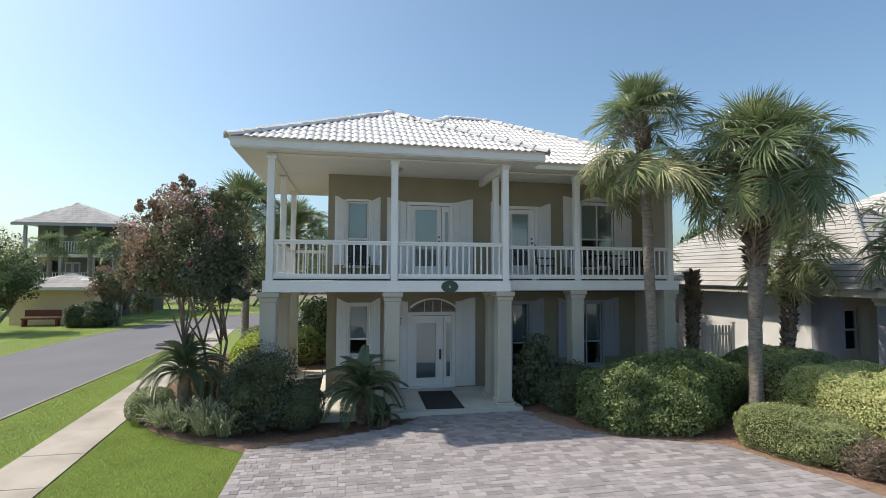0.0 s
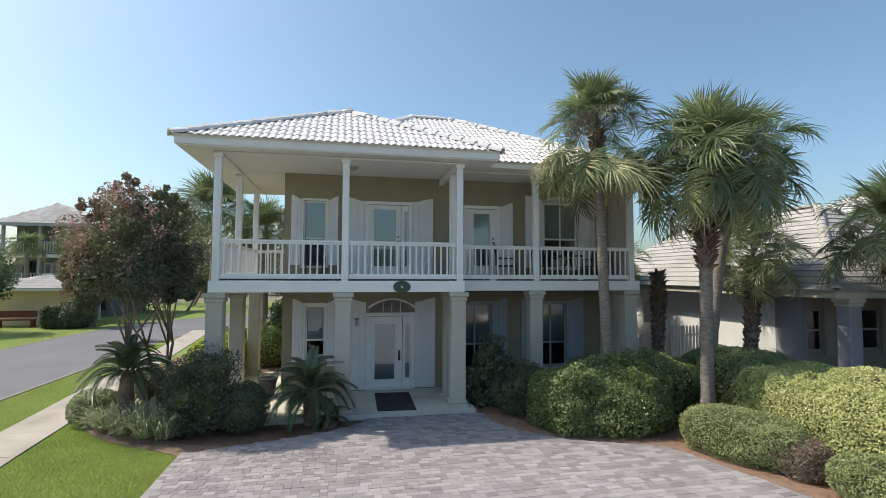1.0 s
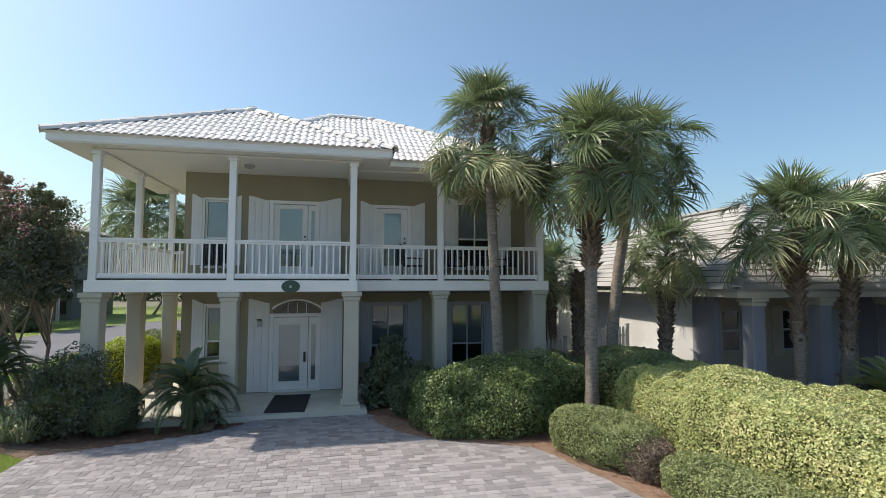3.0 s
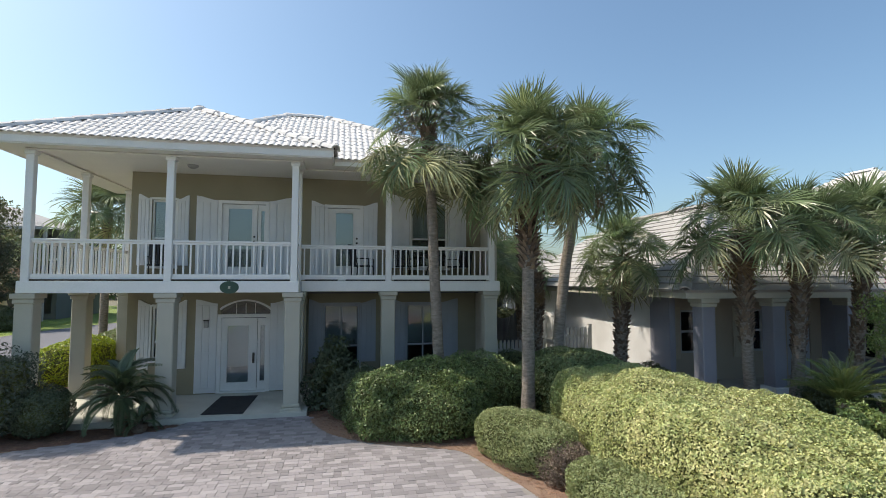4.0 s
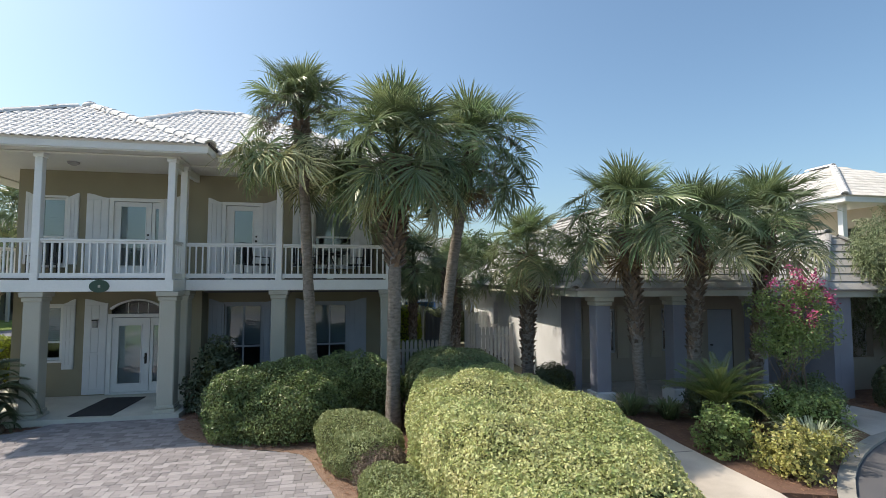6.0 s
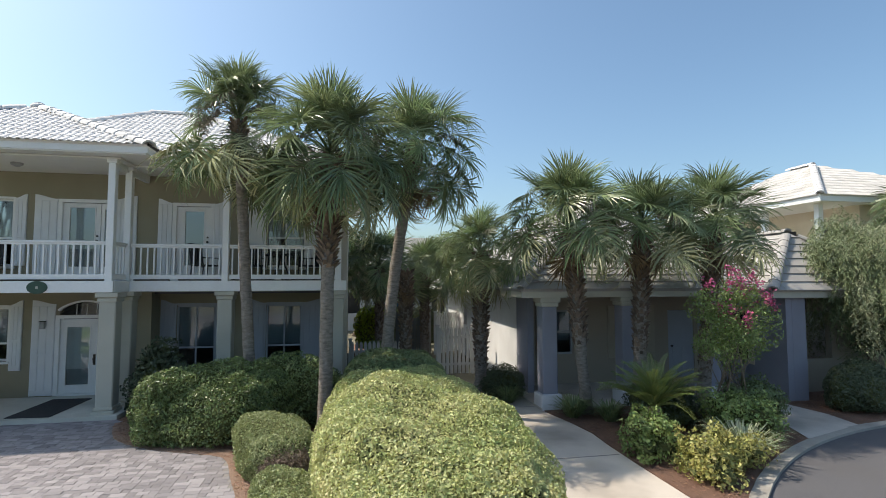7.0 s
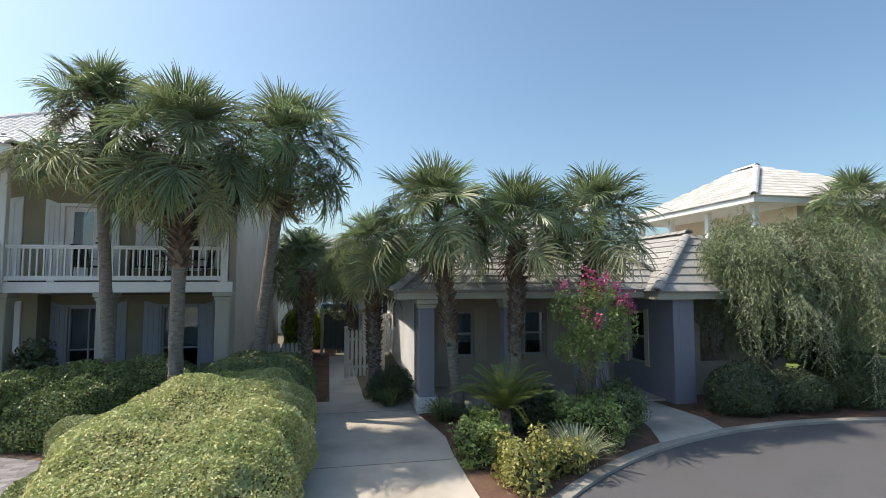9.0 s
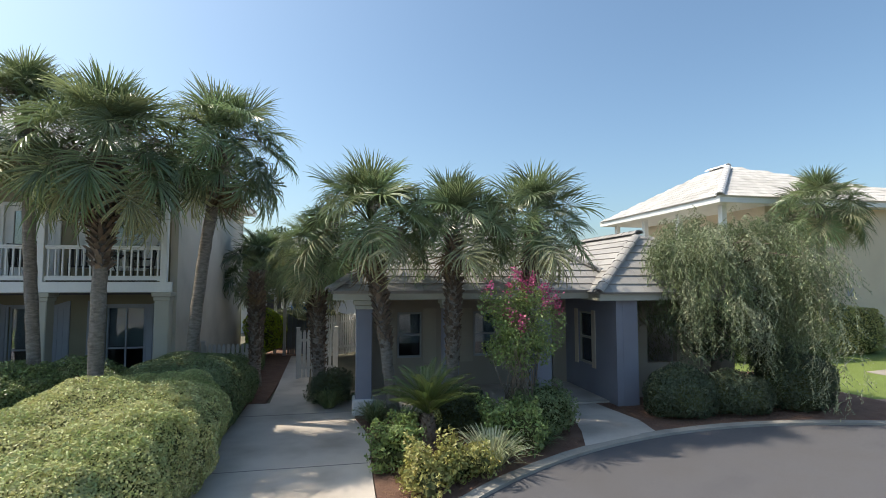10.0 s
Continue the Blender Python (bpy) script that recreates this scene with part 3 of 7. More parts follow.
part("inner_wall", boxes((-0.59, XR, 15.2, 15.3, 0, CEIL)), M["unlit_room"], HOUSE)

# porch floor
part("porch_floor", prism(prism(bmesh.new(), [(-2.25, 10.1), (3.9, 10.1), (3.9, 11.2), (8.7, 11.2), (8.7, YL), (3.52, YL), (3.52, YW), (-2.25, YW)], -0.1, 0.09), [(-2.25, YW), (-0.78, YW), (-0.78, 15.6), (-2.25, 15.6)], -0.1, 0.088),
     M["porch"], HOUSE, "pale painted concrete porch floor")

# balcony floor, edge boards and ceiling
def deck_piece(x0, x1, y0, y1):
    n = int((y1 - y0) / 0.14)
    bm = bmesh.new()
    for i in range(n):
        a = y0 + (y1 - y0) * i / n
        box(bm, x0, x1, a, a + (y1 - y0) / n - 0.006, DECK - 0.04, DECK)
    part("deck_boards", bm, M["deckwood"], HOUSE)


deck_piece(-2.0, 3.62, 10.32, YW)
deck_piece(3.62, XR, 11.16, YW)
deck_piece(-2.0, -0.78, YW, 15.6)
part("deck_ceiling", boxes((-2.0, 3.62, 10.36, YW - 0.003, DECKLOW + 0.02, DECKLOW + 0.06), (3.62, XR, 11.2, YL - 0.003, DECKLOW - 0.02, DECKLOW + 0.015), (-2.0, -0.78, YW, 15.6, DECKLOW + 0.02, DECKLOW + 0.06)), M["trim_and_shade_grey"], HOUSE)
part("edge_board", boxes((-2.09, 3.66, 10.24, 10.31, DECKLOW, DECK + 0.02), bevel=0.006), M["white"], HOUSE, "white balcony edge board")
part("edge_board", boxes((3.60, 3.66, 10.315, 11.13, DECKLOW, DECK + 0.02), bevel=0.006), M["white"], HOUSE)
part("edge_board", boxes((3.665, XR + 0.16, 11.08, 11.15, DECKLOW, DECK + 0.02), bevel=0.006), M["white"], HOUSE)
part("edge_board", boxes((-2.09, -2.02, 10.315, 15.6, DECKLOW, DECK + 0.02), bevel=0.006), M["white"], HOUSE)
# thin white ledge; dark strips stand in for the shadow gap under the railing
for a, b, yy in ((-1.86, 0.74, 10.27), (0.91, 3.46, 10.27), (3.74, 4.55, 11.11), (4.75, 5.76, 11.11), (5.99, 7.05, 11.11), (7.22, 8.5, 11.11)):
    part("shadow_gap_strip", boxes((a, b, yy, yy + 0.05, DECK + 0.024, DECK + 0.06)), M["bronze"], HOUSE, "dark strip in place of the shadow gap under the railing")

# columns below, posts above
COLS = [(-1.965, 10.48), (0.80, 10.48), (3.53, 10.48), (3.54, 11.31), (5.855, 11.31), (8.64, 11.31), (-1.95, 12.75), (-1.95, 15.4)]


def column(x, y):
    w = 0.177
    c = part("column", boxes((x - w, x + w, y - w, y + w, 0.10, 2.66), bevel=0.02), M["column"], HOUSE, "square greige stucco column")
    part("column_base", boxes((x - w - 0.06, x + w + 0.06, y - w - 0.06, y + w + 0.06, -0.02, 0.16), (x - w - 0.03, x + w + 0.03, y - w - 0.03, y + w + 0.03, 0.163, 0.24), bevel=0.015), M["column"], c)
    part("column_cap", boxes((x - w - 0.025, x + w + 0.025, y - w - 0.025, y + w + 0.025, 2.60, 2.70), (x - w - 0.06, x + w + 0.06, y - w - 0.06, y + w + 0.06, 2.703, 2.815), bevel=0.012), M["column"], c)


def post(x, y):
    w = 0.078
    p = part("post", boxes((x - w, x + w, y - w, y + w, DECKLOW + 0.003, CEIL - 0.005), bevel=0.01), M["white"], HOUSE, "square white balcony post")
    part("post_head", boxes((x - w - 0.03, x + w + 0.03, y - w - 0.03, y + w + 0.03, CEIL - 0.14, CEIL - 0.05), bevel=0.012), M["white"], p)


for x, y in COLS:
    column(x, y)
POSTS = [(-1.95, 10.33), (0.825, 10.33), (3.545, 10.33), (3.56, 11.17), (5.85, 11.17), (8.66, 11.17), (-1.97, 12.75), (-1.97, 15.4)]
for x, y in POSTS:
    post(x, y)


# railings: two rails and upright balusters between posts
def railing(ax, ay, bx, by, step=0.155):
    a, b = Vector((ax, ay, 0)), Vector((bx, by, 0))
    d = (b - a).normalized()
    L = (b - a).length
    turn = Matrix.Translation(a) @ Matrix.Rotation(math.atan2(d.y, d.x), 4, "Z")
    bm = boxes((0, L, -0.045, 0.045, 3.955, 4.0), (0, L, -0.022, 0.022, 3.905, 3.955), bevel=0.006)
    bmesh.ops.transform(bm, matrix=turn, verts=bm.verts[:])
    r = part("railing", bm, M["white"], HOUSE, "white painted balcony railing")
    bm = boxes((0, L, -0.03, 0.03, 3.11, 3.235), bevel=0.005)
    bmesh.ops.transform(bm, matrix=turn, verts=bm.verts[:])
    part("bottom_rail", bm, M["white"], r)
    n = round(L / step)
    me = mesh_of(boxes((-0.017, 0.017, -0.017, 0.017, 3.235, 3.906)), "baluster", M["white"])
    pieces("baluster", me, [turn @ Matrix.Translation((L * (i + 0.5) / n, 0, 0)) for i in range(n)], r)


railing(-1.87, 10.33, 0.745, 10.33)
railing(0.905, 10.33, 3.465, 10.33)
railing(3.545, 10.41, 3.545, 11.09)
railing(3.64, 11.17, 5.77, 11.17)
railing(5.93, 11.17, 8.58, 11.17)
railing(-1.96, 10.41, -1.96, 12.67)
railing(-1.96, 12.83, -1.96, 15.32)
railing(-1.88, 15.4, -0.8, 15.4)

# porch ceiling, beams and soffit
for row in ((-1.97, 3.72, 10.33, YW - 0.003), (3.724, 8.74, 11.17, YW - 0.003), (-1.97, -0.775, YW, 16.3)):
    part("porch_ceiling", boxes((*row, CEIL, CEIL + 0.05)), M["ceiling"], HOUSE, "off-white porch ceiling")
for row in ((-2.70, 4.38, 9.905, 10.245, CEIL), (-2.70, -2.055, 10.248, 16.3, CEIL), (3.73, 4.38, 10.248, 10.64, CEIL), (4.384, 9.27, 10.645, 11.085, CEIL), (3.73, 4.38, 10.643, 11.085, CEIL), (8.745, 9.27, 11.088, 20.2, CEIL)):
    part("soffit", boxes((*row[:4], row[4], row[4] + 0.04)), M["ceiling"], HOUSE, "off-white eave soffit")
for row in ((-2.05, 3.72, 10.25, 10.41), (3.56, 3.72, 10.415, 11.085), (3.56, 8.74, 11.09, 11.25), (-2.05, -1.89, 10.415, 15.5)):
    part("beam", boxes((*row, CEIL - 0.045, CEIL - 0.003), bevel=0.006), M["ceiling"], HOUSE, "flat white porch beam")
part("beam", boxes((3.45, 3.555, 10.42, YW - 0.003, CEIL - 0.20, CEIL - 0.003), bevel=0.006), M["white"], HOUSE)
part("soffit_light", tube(bmesh.new(), [(1.0, 11.3, CEIL - 0.004), (1.0, 11.3, CEIL - 0.05), (1.0, 11.3, CEIL - 0.09)], [0.13, 0.12, 0.05], 14), M["trim_and_shade_grey"], HOUSE, "small round ceiling lamp, unlit")

# roof: a hipped front part and the hipped main part behind it
XL, XM, YF = -2.77, 4.44, 9.84
ZE = 6.17
A1 = (0.86, 12.3, 7.68)
A1B = (0.86, 16.6, 7.68)
XE, YF2 = 9.34, 10.58
A2, A2L = (4.2, 14.3, 8.3), (2.9, 14.3, 8.3)
PITCH = (A1[2] - ZE) / (A1[0] - XL)
roof = part("roof", slab(slab(slab(bmesh.new(), [(XL, YF, ZE), (XM, YF, ZE), A1], 0.06), [(XL, YF, ZE), A1, A1B, (XL, 16.6, ZE)], 0.06), [(XM, YF, ZE), (XM, 16.6, ZE), A1B, A1], 0.06),
            M["tile_joined"], HOUSE, "white curved tile hip roof over the balcony")
part("gable", slab(bmesh.new(), [(XL + 0.1, 16.52, ZE - 0.02), A1B[:1] + (16.52, 7.62), (XM - 0.1, 16.52, ZE - 0.02)], 0.05), M["stucco"], HOUSE)
roof2 = part("roof", slab(slab(slab(slab(bmesh.new(), [(-0.6, YF2, ZE - 0.07), A2L, (-0.6, 20.4, ZE - 0.07)], 0.06), [(-0.6, YF2, ZE - 0.07), (XE, YF2, ZE - 0.07), A2, A2L], 0.06), [(XE, YF2, ZE - 0.07), (XE, 20.4, ZE - 0.07), A2], 0.06), [(-0.6, 20.4, ZE - 0.07), A2L, A2, (XE, 20.4, ZE - 0.07)], 0.06),
             M["tile_joined"], HOUSE, "white curved tile main roof")
TW, TH = 0.33, 0.335
front1 = roof_places([(XL, YF, ZE), (XM, YF, ZE), A1], ((XL + XM) / 2, YF, ZE), (0, A1[1] - YF, A1[2] - ZE), TW, TH)
left1 = roof_places([(XL, YF, ZE), A1, A1B, (XL, 16.6, ZE)], (XL, 14, ZE), (A1[0] - XL, 0, A1[2] - ZE), TW, TH)
right1 = roof_places([(XM, YF, ZE), (XM, 16.6, ZE), A1B, A1], (XM, 14, ZE), (A1[0] - XM, 0, A1[2] - ZE), TW, TH)
zm = ZE - 0.07
front2 = roof_places([(-0.6, YF2, zm), (XE, YF2, zm), A2, A2L], (XE, YF2, zm), (0, A2[1] - YF2, A2[2] - zm), TW, TH)
right2 = roof_places([(XE, YF2, zm), (XE, 20.4, zm), A2], (XE, 15, zm), (A2[0] - XE, 0, A2[2] - zm), TW, TH)
front_pitch, side_pitch, main_pitch = (A1[2] - ZE) / (A1[1] - YF), (A1[2] - ZE) / (XM - A1[0]), (A2[2] - zm) / (A2[1] - YF2)


def first_roof(x, y):
    """Height of the front hip roof over a place, or far below where it does not reach."""
    return min(A1[2], ZE + front_pitch * (y - YF), ZE + side_pitch * (XM - x), ZE + PITCH * (x - XL)) if x < XM and y < 16.6 else -9.0


front2 = [m for m in front2 if m.translation.z > first_roof(m.translation.x, m.translation.y + 0.15) - 0.01]
right1 = [m for m in right1 if m.translation.z > zm + main_pitch * (m.translation.y - YF2) - 0.03]
S = s_tile(TW, TH)
near_tiles, far_tiles = front1[:260], front1[260:] + left1 + right1
joined("tile_field", S, far_tiles, M["tile_joined"], roof)
near_tiles2, far_tiles2 = front2[:200], front2[200:] + right2
joined("tile_field", S, far_tiles2, M["tile_joined"], roof2)
CAP = cap_tile(0.40, 0.175)
lift = -0.035
caps1 = line_places((XL, YF, ZE), A1, 0.36, lift=lift) + line_places((XM, YF, ZE), A1, 0.36, lift=lift) + line_places(A1, A1B, 0.36, lift=lift)
caps2 = line_places((XE, YF2, zm), A2, 0.36, lift=lift) + line_places(A2L, A2, 0.36, lift=lift)
caps2 += [m for m in line_places((-0.6, YF2, zm), A2L, 0.36, lift=lift) if m.translation.z > first_roof(m.translation.x, m.translation.y)]
for owner, apex in ((roof, A1), (roof2, A2), (roof2, A2L)):
    bm = bmesh.new()
    bmesh.ops.create_uvsphere(bm, u_segments=14, v_segments=8, radius=0.2, matrix=Matrix.Translation(Vector(apex) + Vector((0, 0, -0.03))) @ Matrix.Diagonal((1, 1, 0.6, 1)))
    part("apex_cap", bm, M["tile_joined"], owner, smooth=True)
# fascia boards and the dark end of the drip edge
part("fascia", boxes((XL + 0.03, XM - 0.02, YF + 0.03, YF + 0.06, ZE - 0.19, ZE - 0.02), (XL + 0.03, XL + 0.06, YF + 0.065, 16.5, ZE - 0.19, ZE - 0.02), (XM - 0.05, XM - 0.02, YF + 0.065, YF2 + 0.6, ZE - 0.19, ZE - 0.02)), M["white"], HOUSE, "white fascia board")
part("fascia", boxes((XM + 0.0, XE - 0.03, YF2 + 0.03, YF2 + 0.06, zm - 0.15, zm - 0.02), (XE - 0.06, XE - 0.03, YF2 + 0.065, 20.3, zm - 0.15, zm - 0.02)), M["white"], HOUSE)
part("dark_drip_edge", boxes((XM - 0.018, XM + 0.012, YF, YF2 + 0.1, ZE - 0.03, ZE + 0.03)), M["bronze"], HOUSE)


# shutters with an S-shaped top, board lines and a mid rail
def shutter(x0, x1, z0, z1, high_left, parent, label="", face=None, mat=None):
    face = YW if face is None else face
    mat = mat or M["shutter"]
    y = face - 0.035
    bm = bmesh.new()
    n = 10
    top = []
    for i in range(n + 1):
        t = i / n
        s = t if high_left else 1 - t
        drop = 0.11 * (3 * s * s - 2 * s**3)
        top.append((x0 + (x1 - x0) * t, z1 + 0.08 - drop))
    outline = [(x0, z0), (x1, z0)] + top[::-1]
    f = [bm.verts.new((x, y, z)) for x, z in outline]
    k = [bm.verts.new((x, face - 0.004, z)) for x, z in outline]
    bm.faces.new(f)
    bm.faces.new(k[::-1])
    for i in range(len(f)):
        j = (i + 1) % len(f)
        bm.faces.new((f[i], k[i], k[j], f[j]))
    bmesh.ops.recalc_face_normals(bm, faces=bm.faces[:])
    sh = part("shutter", bm, mat, parent, label)
    w = (x1 - x0) / 3
    for i in range(3):
        part("board", boxes((x0 + w * i + 0.008, x0 + w * (i + 1) - 0.008, y - 0.012, y - 0.001, z0 + 0.03, z1 - 0.08), bevel=0.004), mat, sh)
    zc = z0 + (z1 - z0) * 0.42
    for zb in (zc, z0 + 0.05):
        part("batten", boxes((x0 + 0.01, x1 - 0.01, y - 0.024, y - 0.013, zb, zb + 0.08)), mat, sh)


def pane(x0, x1, z0, z1, y, parent, name="pane"):
    p = part(name, boxes((x0, x1, y, y + 0.008, z0, z1)), M["glass"], parent)
    p.visible_shadow = False
    return p


def window(x0, x1, z0, z1, parent, mullions=0, blind=0.0, arch=0.0, face=None, sash=0.5, shade="blind", paint="white"):
    face = YW if face is None else face
    y = face + 0.05
    w = part("window", boxes((x0, x0 + 0.045, y, y + 0.07, z0, z1), (x1 - 0.045, x1, y, y + 0.07, z0, z1), (x0 + 0.045, x1 - 0.045, y, y + 0.07, z1 - 0.05, z1), (x0 + 0.045, x1 - 0.045, y, y + 0.07, z0, z0 + 0.06)),
             M[paint], parent, "white framed sash window")
    part("casing", boxes((x0 - 0.05, x0 - 0.003, face - 0.03, y + 0.05, z0, z1 + 0.05), (x1 + 0.003, x1 + 0.05, face - 0.03, y + 0.05, z0, z1 + 0.05), (x0 - 0.003, x1 + 0.003, face - 0.03, y + 0.05, z1 + 0.003, z1 + 0.06)), M[paint], w)
    part("sill", boxes((x0 - 0.08, x1 + 0.08, face - 0.07, y + 0.05, z0 - 0.06, z0 - 0.003), bevel=0.008), M[paint], w)
    zc = z0 + (z1 - z0) * sash
    part("sash_bar", boxes((x0 + 0.045, x1 - 0.045, y - 0.005, y + 0.05, zc - 0.025, zc + 0.025)), M[paint], w)
    xs = [x0 + 0.045 + (x1 - x0 - 0.09) * i / (mullions + 1) for i in range(mullions + 2)]
    for i in range(1, len(xs) - 1):
        part("mullion", boxes((xs[i] - 0.02, xs[i] + 0.02, y - 0.004, y + 0.045, z0 + 0.06, zc - 0.026), (xs[i] - 0.02, xs[i] + 0.02, y - 0.004, y + 0.045, zc + 0.026, z1 - 0.05)), M[paint], w)
    for a, b in zip(xs, xs[1:]):
        pane(a + 0.02, b - 0.02, z0 + 0.06, zc - 0.026, y + 0.02, w)
        pane(a + 0.02, b - 0.02, zc + 0.026, z1 - 0.05, y + 0.02, w)
    if blind:
        zb = z1 - (z1 - z0) * blind
        bm = bmesh.new()
        k = int((z1 - zb) / 0.05)
        for i in range(k):
            z = zb + (z1 - zb) * i / k
            box(bm, x0 + 0.05, x1 - 0.05, y + 0.085 + 0.006 * (i % 2), y + 0.095 + 0.006 * (i % 2), z, z + (z1 - zb) / k - 0.004)
        part("blind", bm, M[shade], w, "slatted blind behind the glass")
    if arch:
        bm = bmesh.new()
        pts = [(x0 - 0.05 + (x1 - x0 + 0.1) * i / 16, z1 + 0.06 + arch * math.sin(math.pi * i / 16)) for i in range(17)]
        f = [bm.verts.new((x, face - 0.03, z)) for x, z in [(x0 - 0.05, z1 + 0.03), (x1 + 0.05, z1 + 0.03)] + pts[::-1]]
        k = [bm.verts.new((v.co.x, face + 0.02, v.co.z)) for v in f]
        bm.faces.new(f)
        for i in range(len(f)):
            j = (i + 1) % len(f)
            bm.faces.new((f[i], k[i], k[j], f[j]))
        bmesh.ops.recalc_face_normals(bm, faces=bm.faces[:])
        part("arch_head", bm, M[paint], w)
    return w


def door_leaf(x0, x1, z0, z1, parent, glass, name="door", label="white panelled door with a tall glass light", blind=True):
    """glass: (x0, x1, z0, z1) of the light."""
    y = YW + 0.04
    gx0, gx1, gz0, gz1 = glass
    d = part(name, boxes((x0, gx0, y, y + 0.045, z0, z1), (gx1, x1, y, y + 0.045, z0, z1), (gx0, gx1, y, y + 0.045, z0, gz0), (gx0, gx1, y, y + 0.045, gz1, z1)), M["white"], parent, label)
    part("glazing_bead", boxes((gx0 - 0.025, gx0, y - 0.012, y - 0.001, gz0 - 0.025, gz1 + 0.025), (gx1, gx1 + 0.025, y - 0.012, y - 0.001, gz0 - 0.025, gz1 + 0.025), (gx0, gx1, y - 0.012, y - 0.001, gz0 - 0.025, gz0), (gx0, gx1, y - 0.012, y - 0.001, gz1, gz1 + 0.025)), M["white"], d)
    pane(gx0, gx1, gz0, gz1, y + 0.015, d)
    if blind:
        part("blind", boxes((gx0, gx1, y + 0.035, y + 0.04, gz0 + blind * (gz1 - gz0) if blind < 1 else gz0, gz1)), M["blind"], d)
        if blind < 1:
            # added dim panel: gives the lower glass its darker tone by colour
            part("lower_dim_backing", boxes((gx0, gx1, y + 0.048, y + 0.052, gz0, gz0 + blind * (gz1 - gz0) - 0.002)), M["dim_backing"], d)
    return d


def knob(x, z, parent, long=False):
    y = YW + 0.04
    bm = tube(bmesh.new(), [(x, y, z), (x, y - 0.03, z), (x, y - 0.035, z), (x, y - 0.07, z)], [0.014, 0.014, 0.032, 0.026], 10)
    if long:
        box(bm, x - 0.03, x + 0.03, y - 0.014, y - 0.002, z - 0.16, z + 0.12, bevel=0.006)
        tube(bm, [(x, y - 0.01, z - 0.13), (x, y - 0.06, z - 0.10), (x, y - 0.06, z - 0.0), (x, y - 0.02, z + 0.03)], 0.011, 8)
    else:
        part("door_lock", tube(bmesh.new(), [(x, y, z + 0.13), (x, y - 0.025, z + 0.13)], 0.026, 10), M["bronze"], parent)
    part("door_handle", bm, M["bronze"], parent, "dark metal door handle")


def door_frame(x0, x1, z0, z1, parent, label):
    return part("door_frame", boxes((x0 - 0.06, x0 + 0.04, YW - 0.03, YT - 0.02, z0, z1), (x1 - 0.04, x1 + 0.06, YW - 0.03, YT - 0.02, z0, z1), (x0 - 0.06, x1 + 0.06, YW - 0.03, YT - 0.02, z1 + 0.002, z1 + 0.09), (x0 + 0.04, x1 - 0.04, YW - 0.02, YT - 0.02, z0 - 0.02, z0 + 0.035)), M["white"], parent, label)


# upper floor: window, french door, single door, arched window
window(-0.27, 0.32, 3.46, 5.22, HOUSE, 0, 0.57, sash=0.42)
shutter(-0.59, -0.325, 3.48, 5.28, True, HOUSE, "white board shutter with a swooping top")
shutter(0.375, 0.64, 3.48, 5.28, False, HOUSE)
fd = door_frame(1.42, 2.62, DECK, 5.17, HOUSE, "white balcony door frame with a sidelight")
l = door_leaf(1.46, 2.36, DECK + 0.04, 5.16, fd, (1.62, 2.22, 3.46, 5.04), blind=0.3)
r = door_leaf(2.375, 2.58, DECK + 0.04, 5.16, fd, (2.46, 2.545, 3.46, 5.0), name="sidelight", label="narrow glazed sidelight", blind=0.3)
knob(2.29, 4.15, l)
shutter(0.82, 1.355, DECK + 0.02, 5.28, True, HOUSE)
shutter(2.685, 3.27, DECK + 0.02, 5.30, False, HOUSE)
fd = door_frame(4.22, 5.18, DECK, 5.14, HOUSE, "white balcony door frame")
l = door_leaf(4.26, 5.14, DECK + 0.04, 5.13, fd, (4.47, 4.95, 3.50, 5.0), blind=0.4)
knob(5.06, 4.15, l)
shutter(3.80, 4.155, DECK + 0.02, 5.25, True, HOUSE)
shutter(5.245, 5.64, DECK + 0.02, 5.25, False, HOUSE)
window(6.62, 7.70, 3.45, 5.38, HOUSE, 1, 0.55, 0.14, sash=0.44)
shutter(6.04, 6.565, 3.45, 5.50, True, HOUSE)
shutter(7.755, 8.27, 3.45, 5.50, False, HOUSE)
# ground floor
window(-0.18, 0.34, 1.02, 2.40, HOUSE, 0, 0.65, sash=0.33)
shutter(-0.51, -0.235, 0.78, 2.50, True, HOUSE)
shutter(0.395, 0.66, 0.78, 2.50, False, HOUSE)
fd = door_frame(1.48, 2.70, 0.1, 2.09, HOUSE, "white entrance door frame with an arched fanlight")
l = door_leaf(1.52, 2.42, 0.14, 2.07, fd, (1.67, 2.21, 0.36, 1.87), label="white entrance door with frosted glass", blind=0.27)
knob(2.34, 1.02, l, True)
r = door_leaf(2.435, 2.66, 0.14, 2.07, fd, (2.51, 2.63, 0.38, 1.87), name="sidelight", label="narrow glazed sidelight", blind=0.27)
# arched fanlight: glass under an arch, white arch trim, stucco above it
arch_z = lambda t, lift: 2.29 + lift + 0.24 * math.sin(math.pi * t) ** 0.8
cut = [(1.50 + 1.26 * i / 20, arch_z(i / 20, 0.0)) for i in range(21)]
rim = [(1.47 + 1.32 * i / 20, arch_z(i / 20, 0.045)) for i in range(21)]


